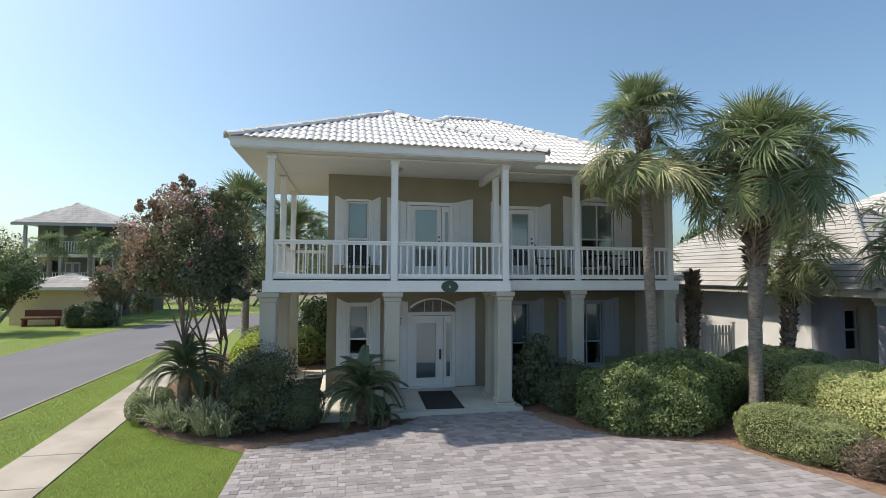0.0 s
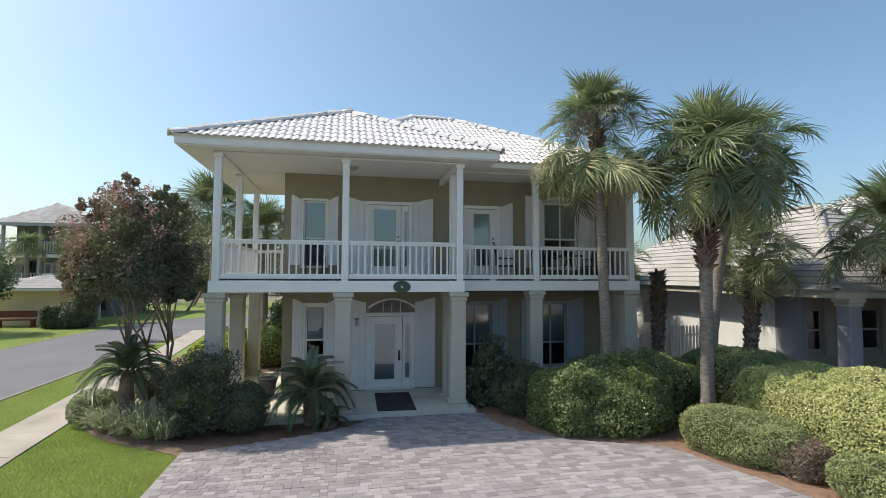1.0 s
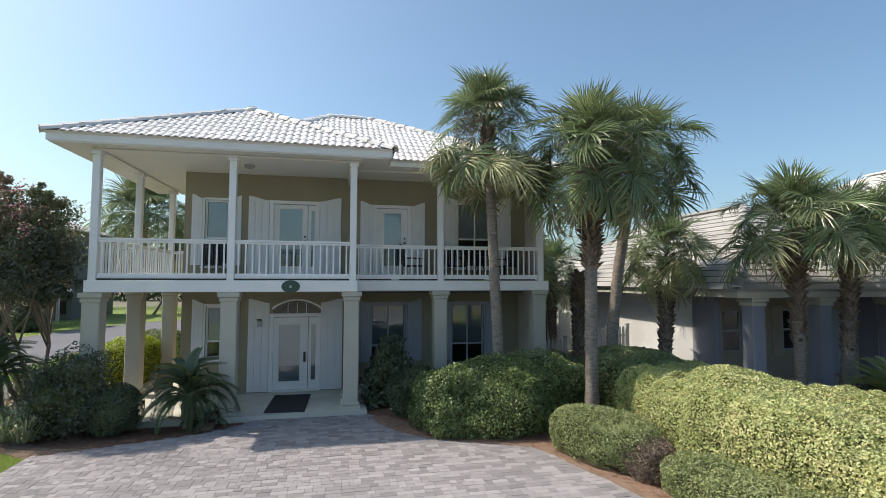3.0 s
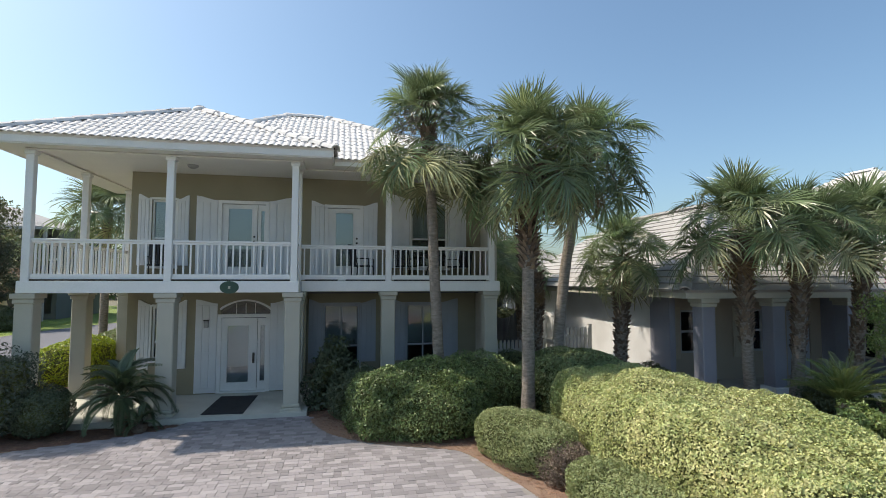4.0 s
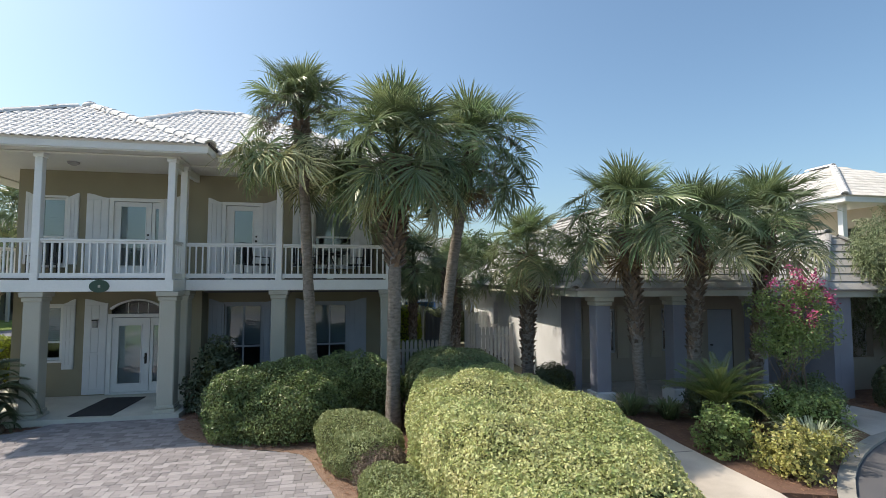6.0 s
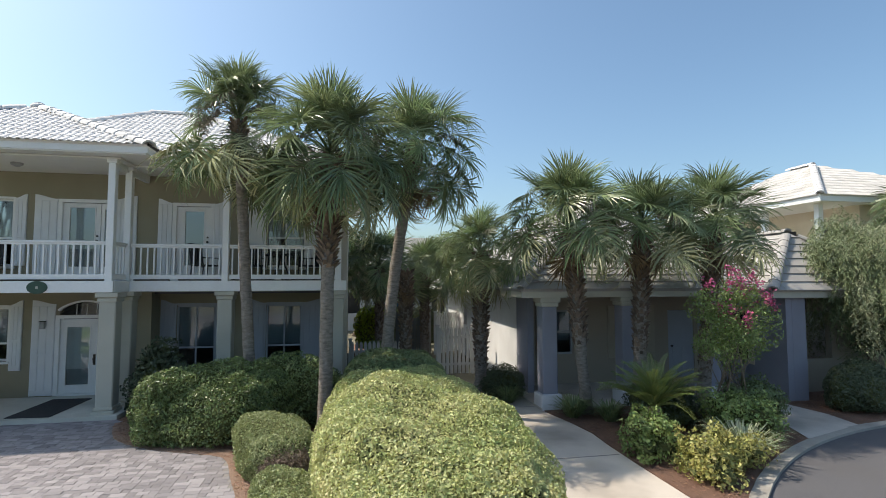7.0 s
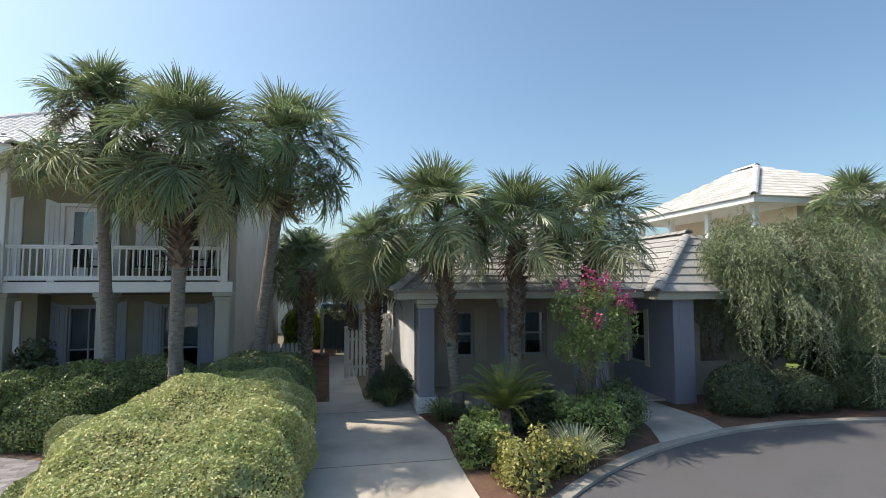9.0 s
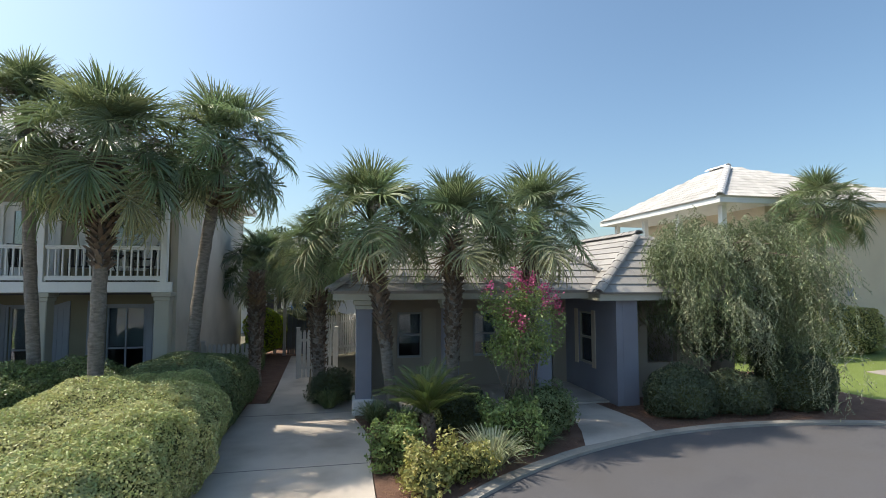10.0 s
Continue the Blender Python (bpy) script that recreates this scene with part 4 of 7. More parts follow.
def strip(lo, hi, y0, y1):
    bm = bmesh.new()
    for (a, b), (c, d) in zip(zip(lo, lo[1:]), zip(hi, hi[1:])):
        f = [bm.verts.new((x, y0, z)) for x, z in (a, b, d, c)]
        k = [bm.verts.new((x, y1, z)) for x, z in (a, b, d, c)]
        bm.faces.new(f)
        for i in range(4):
            bm.faces.new((f[i], k[i], k[(i + 1) % 4], f[(i + 1) % 4]))
    bmesh.ops.remove_doubles(bm, verts=bm.verts[:], dist=0.0005)
    bmesh.ops.recalc_face_normals(bm, faces=bm.faces[:])
    return bm


fl = part("fanlight", strip(cut, rim, YW - 0.055, YW + 0.06), M["white"], fd, "arched fanlight over the door")
part("spandrel", strip([(x, z + 0.03) for x, z in cut], [(x, 2.582) for x, z in cut], YW - 0.004, YW + 0.1), M["stucco"], HOUSE)
p = part("pane", strip([(x, 2.185) for x, z in cut], cut, YW + 0.03, YW + 0.036), M["glass"], fl)
p.visible_shadow = False
part("fanlight_curtain", strip([(x, 2.185) for x, z in cut], [(x, z - 0.05 - 0.05 * abs(math.sin(9.4 * (x - 1.5)))) for x, z in cut], YW + 0.075, YW + 0.082), M["swag"], fl, "dark gathered curtain behind the fanlight")
for x in (1.88, 2.12, 2.36):
    part("fanlight_bar", boxes((x, x + 0.015, YW + 0.01, YW + 0.028, 2.185, 2.47)), M["white"], fl)
shutter(0.88, 1.415, 0.12, 2.50, True, HOUSE)
shutter(2.765, 3.34, 0.12, 2.50, False, HOUSE)
# frames and shutters here take the grey that holds the balcony's shade
window(4.15, 5.18, 0.45, 2.38, HOUSE, 1, 0.6, face=YL, sash=0.38, shade="dim_backing", paint="shade_grey")
shutter(3.74, 4.095, 0.72, 2.46, True, HOUSE, "board shutter with the balcony shade in its blue-grey", YL, M["shade_grey"])
shutter(5.235, 5.66, 0.72, 2.46, False, HOUSE, "board shutter with the balcony shade in its blue-grey", YL, M["shade_grey"])
window(6.57, 7.59, 0.45, 2.38, HOUSE, 1, 0.6, face=YL, sash=0.38, shade="dim_backing", paint="shade_grey")
shutter(6.1, 6.515, 0.72, 2.46, True, HOUSE, "board shutter with the balcony shade in its blue-grey", YL, M["shade_grey"])
shutter(7.645, 8.15, 0.72, 2.46, False, HOUSE, "board shutter with the balcony shade in its blue-grey", YL, M["shade_grey"])
part("electric_meter", boxes((8.55, 8.70, 11.5, 11.6, 0.6, 0.9)), M["trim_and_shade_grey"], HOUSE)

# things at the house
lamp = thing("wall_lamp", (1.17, YW - 0.06, 1.9), "small dark wall lantern on the shutter by the door", "wall lamp")
part("lantern", boxes((1.12, 1.22, YW - 0.16, YW - 0.062, 1.84, 2.02), bevel=0.01), M["trim_and_shade_grey"], lamp)
part("lantern_cap", boxes((1.105, 1.235, YW - 0.175, YW - 0.062, 2.023, 2.045), bevel=0.008), M["bronze"], lamp)

sign = thing("house_sign", (2.14, 10.22, 2.94), "oval dark green house plaque hung on the balcony edge", "sign")
bm = bmesh.new()
bmesh.ops.create_circle(bm, cap_ends=True, radius=1.0, segments=32)
bmesh.ops.transform(bm, matrix=Matrix.Translation((2.14, 10.225, 2.94)) @ Matrix.Rotation(radians(90), 4, "X") @ Matrix.Diagonal((0.205, 0.142, 1, 1)), verts=bm.verts[:])
ex = bmesh.ops.extrude_face_region(bm, geom=bm.faces[:])
bmesh.ops.translate(bm, verts=[g for g in ex["geom"] if isinstance(g, bmesh.types.BMVert)], vec=(0, 0.014, 0))
bmesh.ops.recalc_face_normals(bm, faces=bm.faces[:])
part("plate", bm, M["plaque"], sign)
part("lettering_bar", boxes((2.115, 2.165, 10.218, 10.223, 2.91, 2.965)), M["column"], sign, "plain bar in place of writing")

solo("doormat", prism(bmesh.new(), [(1.6, 10.28), (2.5, 10.22), (2.55, 11.95), (1.65, 12.0)], 0.092, 0.108), M["rubber"], "black rubber doormat on the porch", "doormat")

pot = thing("planter_pot", (-1.07, 12.2, 0.09), "black pot with a wire handle on the porch", "pot")
part("pot_body", tube(bmesh.new(), [(-1.07, 12.2, 0.092), (-1.07, 12.2, 0.5), (-1.07, 12.2, 0.52), (-1.07, 12.2, 0.56), (-1.07, 12.2, 0.5)], [0.16, 0.23, 0.255, 0.255, 0.22], 18), M["black"], pot)
part("pot_handle", tube(bmesh.new(), [(-1.07 + 0.24 * math.cos(a), 12.2, 0.54 + 0.42 * math.sin(a)) for a in [math.pi * k / 12 for k in range(13)]], 0.008, 6), M["black"], pot)


def patio_chair(x, y, z, turn):
    m = pose(x, y, z, 0, 0, turn)
    c = thing("patio_chair", (0, 0, 0), "dark metal balcony chair with a slatted back", "chair", "balcony chairs")
    for sx in (-1, 1):
        part("leg", tube(bmesh.new(), [(0.24 * sx, 0.24, 0), (0.24 * sx, 0.22, 0.42), (0.24 * sx, 0.32, 1.0)], 0.016, 6), M["black"], c)
        part("leg", tube(bmesh.new(), [(0.24 * sx, -0.24, 0), (0.24 * sx, -0.24, 0.62), (0.24 * sx, 0.22, 0.64)], 0.016, 6), M["black"], c)
    part("seat", boxes((-0.25, 0.25, -0.25, 0.24, 0.40, 0.44), bevel=0.01), M["black"], c)
    back = part("backrest", boxes((-0.25, 0.25, 0.27, 0.30, 0.93, 1.0)), M["black"], c)
    for i in range(6):
        part("slat", boxes((-0.22 + 0.075 * i, -0.17 + 0.075 * i, 0.25, 0.275, 0.45, 0.96)), M["black"], back)
    c.matrix_basis = m
    return c


patio_chair(5.2, 11.75, DECK, 70)
patio_chair(6.4, 11.85, DECK, 20)
patio_chair(7.9, 11.8, DECK, -60)
patio_chair(0.05, 12.0, DECK, 10)
tb = thing("patio_table", (7.1, 11.8, DECK), "dark round balcony table", "table")
part("tabletop", tube(bmesh.new(), [(7.1, 11.8, DECK + 0.70), (7.1, 11.8, DECK + 0.73)], 0.42, 24), M["black"], tb)
for k in range(3):
    a = 2.1 * k
    part("leg", tube(bmesh.new(), [(7.1 + 0.3 * math.cos(a), 11.8 + 0.3 * math.sin(a), DECK), (7.1, 11.8, DECK + 0.70)], 0.018, 6), M["black"], tb)


# ---------------------------------------------------------------- the cottage next door
COT = thing("cottage", (17.0, 13.0, 0.0), "single-storey blue-grey cottage with columned porch and flat tile roof", "house")
CX0, CX1, CYF, CYW = 13.72, 20.2, 9.62, 11.5
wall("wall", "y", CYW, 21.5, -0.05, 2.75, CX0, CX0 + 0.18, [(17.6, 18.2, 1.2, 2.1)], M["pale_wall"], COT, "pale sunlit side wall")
# shaded end of the pale wall; the shade is put in as blue-grey
wall("wall", "y", 10.6, CYW - 0.003, -0.05, 2.75, CX0 + 0.003, CX0 + 0.18, [], M["blue_and_shade_wall"], COT)
wall("wall", "x", CX0 + 0.183, CX1, -0.05, 2.75, CYW, CYW + 0.18, [(14.75, 15.45, 0.9, 2.2), (17.0, 17.7, 0.9, 2.2), (18.6, 19.5, 0.1, 2.15)], M["tan_wall"], COT, "tan wall at the back of the porch")
wall("wall", "y", 8.6, CYW - 0.003, -0.05, 2.75, 19.93, 20.11, [(9.85, 10.65, 0.8, 2.25)], M["blue_and_shade_wall"], COT)
w = part("window", boxes((19.97, 20.03, 9.85, 9.90, 0.8, 2.25), (19.97, 20.03, 10.60, 10.65, 0.8, 2.25), (19.97, 20.03, 9.90, 10.60, 2.19, 2.25), (19.97, 20.03, 9.90, 10.60, 0.8, 0.86), (19.97, 20.03, 9.90, 10.60, 1.5, 1.56)), M["column"], COT, "sash window in the entry wall")
part("pane", boxes((19.995, 20.003, 9.90, 10.60, 0.86, 2.19)), M["glass"], w).visible_shadow = False
for a, b in ((9.65, 9.84), (10.66, 10.85)):
    part("trim", boxes((19.90, 19.927, a, b, 0.75, 2.3)), M["cream_wall"], w)
wall("wall", "x", 20.113, 20.52, -0.05, 2.75, 8.6, 8.78, [], M["blue_and_shade_wall"], COT, "blue-grey entry wall")
wall("wall", "x", 20.523, 24.0, -0.05, 2.75, 9.4, 9.58, [(21.3, 22.2, 0.9, 2.2)], M["tan_wall"], COT)
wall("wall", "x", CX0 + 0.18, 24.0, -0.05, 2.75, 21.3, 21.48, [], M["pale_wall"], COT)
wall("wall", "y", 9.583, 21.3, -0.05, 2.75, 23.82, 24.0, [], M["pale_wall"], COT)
part("inner_wall", boxes((CX0 + 0.2, 23.8, 13.5, 13.6, 0, 2.7)), M["unlit_room"], COT)
part("porch_floor", boxes((13.45, 19.93, 9.0, CYW, -0.1, 0.05)), M["walk"], COT)
part("porch_ceiling", boxes((13.2, 19.5, 9.0, CYW + 0.2, 2.70, 2.745), (19.45, 23.6, 8.47, 9.6, 2.70, 2.745), (13.2, 13.89, CYW, 22, 2.70, 2.745)), M["trim_and_shade_grey"], COT)


def cottage_column(x, y):
    w = 0.19
    c = part("column", boxes((x - w, x + w, y - w, y + w, 0.0, 2.62), bevel=0.02), M["blue_and_shade_wall"], COT, "square blue-grey column")
    part("column_base", boxes((x - w - 0.07, x + w + 0.07, y - w - 0.07, y + w + 0.07, -0.04, 0.36), bevel=0.025), M["pale_wall"], c, "pale column base")
    part("column_cap", boxes((x - w - 0.03, x + w + 0.03, y - w - 0.03, y + w + 0.03, 2.44, 2.54), (x - w - 0.07, x + w + 0.07, y - w - 0.07, y + w + 0.07, 2.543, 2.66), bevel=0.015), M["column"], c)


for x in (13.72, 15.82, 18.2):
    cottage_column(x, 9.25)
part("beam", boxes((13.75, 19.5, 9.1, 9.4, 2.662, 2.698)), M["trim_and_shade_grey"], COT)
# frames and shutters carry the porch's shade in their dulled colours
for x0, x1 in ((14.75, 15.45), (17.0, 17.7)):
    w = part("window", boxes((x0, x0 + 0.05, CYW + 0.03, CYW + 0.1, 0.9, 2.2), (x1 - 0.05, x1, CYW + 0.03, CYW + 0.1, 0.9, 2.2), (x0 + 0.05, x1 - 0.05, CYW + 0.03, CYW + 0.1, 2.14, 2.2), (x0 + 0.05, x1 - 0.05, CYW + 0.03, CYW + 0.1, 0.9, 0.96), (x0 + 0.05, x1 - 0.05, CYW + 0.03, CYW + 0.1, 1.52, 1.58)), M["trim_and_shade_grey"], COT)
    pane(x0 + 0.05, x1 - 0.05, 0.96, 2.14, CYW + 0.06, w)
    # added dim panel that greys the black pane in place of a reflection
    part("blind", boxes((x0 + 0.05, x1 - 0.05, CYW + 0.105, CYW + 0.115, 1.3, 2.14)), M["dim_backing"], w)
    for a, b in ((x0 - 0.42, x0 - 0.04), (x1 + 0.04, x1 + 0.42)):
        part("shutter", boxes((a, b, CYW - 0.04, CYW - 0.004, 0.75, 2.3), (a + 0.05, b - 0.05, CYW - 0.055, CYW - 0.042, 0.85, 1.45), (a + 0.05, b - 0.05, CYW - 0.055, CYW - 0.042, 1.55, 2.2)), M["porch_shutter"], COT, "cream panel shutter, dulled for the porch shade")
# the porch's shade is put into the door's grey
d = part("door", boxes((18.62, 19.48, CYW + 0.03, CYW + 0.08, 0.1, 2.13), (18.75, 19.0, CYW + 0.015, CYW + 0.028, 0.3, 1.0), (19.1, 19.35, CYW + 0.015, CYW + 0.028, 0.3, 1.0)), M["shade_grey"], COT, "white front door in the porch, greyed for its shade")
part("door_handle", tube(bmesh.new(), [(18.72, CYW + 0.03, 1.05), (18.72, CYW - 0.03, 1.05)], 0.03, 8), M["bronze"], d)

flood = thing("flood_light", (13.66, 19.0, 1.6), "small white outdoor lamp on the cottage side wall", "wall lamp")
part("bracket", tube(bmesh.new(), [(13.717, 19.0, 1.65), (13.64, 19.0, 1.65), (13.6, 19.0, 1.61)], 0.018, 8), M["white"], flood)
part("lamp_head", tube(bmesh.new(), [(13.62, 19.0, 1.64), (13.56, 18.97, 1.58), (13.50, 18.94, 1.52)], [0.035, 0.07, 0.085], 12), M["white"], flood)

# cottage roofs
ZC = 2.86
W0, W1, F0, B0 = 12.95, 20.7, 8.92, 22.4
R0, R1 = (16.9, 12.75, 5.62), (16.9, 18.6, 5.62)
croof = part("roof", slab(slab(slab(slab(bmesh.new(), [(W0, F0, ZC), (W1, F0, ZC), R0], 0.07), [(W0, F0, ZC), R0, R1, (W0, B0, ZC)], 0.07), [(W1, F0, ZC), (W1, B0, ZC), R1, R0], 0.07), [(W0, B0, ZC), R1, (W1, B0, ZC)], 0.07), M["flat_tile"], COT, "pale flat tile hip roof with dark course lines")
E0, E1, EF, EA = 19.36, 23.7, 8.38, (21.5, 10.0, 4.42)
EAB = (21.5, 14.0, 4.42)
eroof = part("roof", slab(slab(slab(bmesh.new(), [(E0, EF, ZC - 0.04), (E1, EF, ZC - 0.04), EA], 0.07), [(E0, EF, ZC - 0.04), EA, EAB, (E0, 14.0, ZC - 0.04)], 0.07), [(E1, EF, ZC - 0.04), (E1, 14, ZC - 0.04), EAB, EA], 0.07), M["flat_tile"], COT, "pale flat tile hip roof over the entry")
FTW, FTH = 0.9, 0.30
FT = flat_tile(FTW - 0.006, FTH)
zc2 = ZC - 0.04
cf = cut_tiles([(W0, F0, ZC), (W1, F0, ZC), R0], (16.9, F0, ZC), (0, R0[1] - F0, R0[2] - ZC), FTW, FTH)
cw = cut_tiles([(W0, F0, ZC), R0, R1, (W0, B0, ZC)], (W0, 14, ZC), (R0[0] - W0, 0, R0[2] - ZC), FTW, FTH)
ce = roof_places([(W1, F0, ZC), (W1, B0, ZC), R1, R0], (W1, 14, ZC), (R0[0] - W1, 0, R0[2] - ZC), FTW, FTH)
ef = cut_tiles([(E0, EF, zc2), (E1, EF, zc2), EA], (21.5, EF, zc2), (0, EA[1] - EF, EA[2] - zc2), FTW, FTH)
ew = cut_tiles([(E0, EF, zc2), EA, EAB, (E0, 14, zc2)], (E0, 11, zc2), (EA[0] - E0, 0, EA[2] - zc2), FTW, FTH)
joined("tile_field", FT, ce, M["flat_tile"], croof)
ccap = line_places((W0, F0, ZC), R0, 0.36, lift=0.03) + line_places((W1, F0, ZC), R0, 0.36, lift=0.03) + line_places(R0, R1, 0.36, lift=0.03)
ecap = line_places((E0, EF, zc2), EA, 0.36, lift=0.03) + line_places((E1, EF, zc2), EA, 0.36, lift=0.03) + line_places(EA, EAB, 0.36, lift=0.03)
part("fascia", boxes((W0 + 0.04, E0 + 0.02, F0 + 0.04, F0 + 0.07, 2.66, ZC - 0.03), (W0 + 0.04, W0 + 0.07, F0 + 0.075, B0, 2.66, ZC - 0.03)), M["column"], COT, "pale eave board")
part("fascia", boxes((E0 + 0.04, E1 - 0.04, EF + 0.04, EF + 0.07, 2.62, zc2 - 0.03), (E0 + 0.04, E0 + 0.07, EF + 0.075, F0 + 0.5, 2.62, zc2 - 0.03)), M["column"], COT)

# picket fence and gate between the houses
def picket_fence(ax, ay, bx, by, h, mat, label, step=0.125, name="picket_fence"):
    a, b = Vector((ax, ay, 0)), Vector((bx, by, 0))
    d = b - a
    L = d.length
    turn = Matrix.Translation(a) @ Matrix.Rotation(math.atan2(d.y, d.x), 4, "Z")
    f = thing(name, (ax, ay, 0), label, "fence", "picket fences")
    for z in (0.3, h - 0.35):
        bm = boxes((0, L, 0.012, 0.05, z, z + 0.08))
        bmesh.ops.transform(bm, matrix=turn, verts=bm.verts[:])
        part("rail", bm, mat, f)
    n = int(L / step)
    bm = prism(bmesh.new(), [(-0.045, 0), (0.045, 0), (0.045, 0.018), (-0.045, 0.018)], 0.04, h - 0.05)
    tip = boxes((-0.03, 0.03, 0.001, 0.017, h - 0.05, h))
    me0 = bpy.data.meshes.new("tmp")
    tip.to_mesh(me0)
    bm.from_mesh(me0)
    tip.free()
    me = mesh_of(bm, "picket", mat)
    pieces("picket", me, [turn @ Matrix.Translation((L * (i + 0.5) / n, 0, 0)) for i in range(n)], f)
    for s in (0.0, L):
        bm = boxes((s - 0.05, s + 0.05, 0.02, 0.12, 0, h + 0.06), (s - 0.065, s + 0.065, 0.005, 0.135, h + 0.063, h + 0.1), bevel=0.008)
        bmesh.ops.transform(bm, matrix=turn, verts=bm.verts[:])
        part("fence_post", bm, mat, f)


picket_fence(11.8, 13.7, 13.0, 13.75, 1.52, M["picket"], "white picket gate beside the cottage wall, greyed for shade")
picket_fence(9.0, 13.6, 10.62, 13.62, 1.15, M["picket"], "picket fence between side wall and walk, greyed for shade")
picket_fence(12.5, 17.9, 13.8, 19.2, 1.7, M["white"], "white picket fence at the end of the walk")
gate = thing("garden_gate", (11.5, 18.9, 0), "dark board gate with a dipping top closing the walk", "gate")
for i in range(14):
    x = 10.9 + 0.1 * i
    top = 1.75 - 0.32 * math.sin(math.pi * (i + 0.5) / 14)
    part("gate_board", prism(bmesh.new(), [(x, 18.88), (x + 0.088, 18.88), (x + 0.088, 18.905), (x, 18.905)], 0.05, top), M["gate_paint"], gate)
for z in (0.3, 1.2):
    part("gate_rail", boxes((10.9, 12.3, 18.908, 18.95, z, z + 0.09)), M["gate_paint"], gate)
for x in (10.78, 12.36):
    part("gate_post", boxes((x - 0.06, x + 0.06, 18.84, 18.96, -0.05, 1.9), (x - 0.08, x + 0.08, 18.82, 18.98, 1.903, 1.95), bevel=0.01), M["picket"], gate)
arb = thing("pergola", (11.6, 20.0, 0), "white timber pergola behind the gate", "pergola")
for x in (10.3, 12.9):
    for y in (19.6, 22.0):
        part("pergola_post", boxes((x - 0.06, x + 0.06, y - 0.06, y + 0.06, -0.05, 2.5)), M["white"], arb)
part("pergola_beam", boxes((10.0, 13.2, 19.52, 19.68, 2.503, 2.68), (10.0, 13.2, 21.92, 22.08, 2.503, 2.68)), M["white"], arb)
for i in range(9):
    part("rafter", boxes((10.1 + 0.37 * i, 10.16 + 0.37 * i, 19.2, 22.4, 2.683, 2.8)), M["white"], arb)
# house behind the gate
bh = thing("rear_house", (12, 31, 0), "white house far behind the garden gate", "house")
wall("wall", "x", 4, 20, -0.05, 4.0, 29.0, 29.2, [(8.5, 9.6, 1, 2.3), (11.3, 12.5, 1, 2.3), (14, 15, 1, 2.3)], M["pale_wall"], bh)
part("roof", slab(slab(bmesh.new(), [(3.4, 28.4, 4.0), (20.6, 28.4, 4.0), (17.0, 32, 6.0), (7.0, 32, 6.0)], 0.1), [(3.4, 35.6, 4.0), (7.0, 32, 6.0), (17.0, 32, 6.0), (20.6, 35.6, 4.0)], 0.1), M["flat_tile"], bh)
part("inner_wall", boxes((4, 20, 30, 30.1, 0, 4)), M["unlit_room"], bh)
awn = thing("parked_van", (11.3, 25.0, -0.05), "blue and white van parked behind the gate", "van")
part("body", boxes((10.3, 12.5, 24.5, 26.5, 0.35, 1.2), (10.4, 12.4, 24.7, 26.4, 1.203, 1.85), bevel=0.08), M["car_blue"], awn)
part("windscreen", boxes((10.55, 12.25, 24.66, 24.69, 1.25, 1.8)), M["glass"], awn)
for sx in (10.45, 12.35):
    part("wheel", tube(bmesh.new(), [(sx - 0.1, 24.9, 0.29), (sx + 0.1, 24.9, 0.29)], 0.34, 16), M["black"], awn)
part("roof_panel", boxes((10.4, 12.4, 24.65, 26.45, 1.853, 1.9), bevel=0.02), M["white"], awn)

# ---------------------------------------------------------------- the tan house beyond the cottage
TAN = thing("tan_house", (36, 22, 0.0), "two-storey tan stucco house with pale tile hip roof", "house")
TX, TY = 29.75, 16.3
wall("wall", "x", TX + 2.2, 44, -0.05, 6.55, TY, TY + 0.2, [(36.3, 36.7, 2.38, 2.78)], M["cream_wall"], TAN, "plain tan stucco wall")
wall("wall", "x", TX, TX + 2.195, -0.05, 3.4, TY, TY + 0.2, [], M["cream_wall"], TAN)
wall("wall", "y", TY + 0.203, 25.3, -0.05, 3.4, TX, TX + 0.2, [(18, 19, 1, 2.3)], M["cream_wall"], TAN)
wall("wall", "y", TY + 0.203, 25.3, 3.4, 6.55, TX + 2.2, TX + 2.4, [(17.3, 18.3, 3.6, 5.6), (19.6, 20.4, 4.0, 5.6), (22, 23.6, 3.6, 5.6)], M["cream_wall"], TAN)
part("balcony_floor", boxes((TX - 0.05, TX + 2.2, TY - 0.05, 25.3, 3.403, 3.6)), M["white"], TAN)
part("inner_wall", boxes((TX + 3.4, TX + 3.5, TY + 0.21, 25.3, 0, 6.5)), M["unlit_room"], TAN)
for yy in (16.45, 19.4, 22.3, 25.2):
    part("post", boxes((TX + 0.0, TX + 0.24, yy - 0.12, yy + 0.12, 3.6, 6.5)), M["white"], TAN)
for a, b in ((16.6, 19.25), (19.55, 22.15), (22.45, 25.05)):
    r = part("railing", boxes((TX + 0.08, TX + 0.15, a, b, 4.5, 4.56), (TX + 0.09, TX + 0.14, a, b, 3.75, 3.8)), M["white"], TAN)
    me = mesh_of(boxes((TX + 0.1, TX + 0.135, -0.017, 0.017, 3.8, 4.5)), "baluster", M["white"])
    pieces("baluster", me, [Matrix.Translation((0, a + 0.15 * (i + 0.5), 0)) for i in range(int((b - a) / 0.15))], r)
part("soffit", boxes((29.1, 44.4, 15.65, 25.7, 6.5, 6.55)), M["ceiling"], TAN)
ZT = 6.78
T0, T1, TF, TBk = 29.0, 44.6, 15.55, 25.8
TA, TB2 = (32.45, 18.95, 8.95), (32.6, 18.95, 8.95)
TA2 = (32.45, 20.6, 8.95)
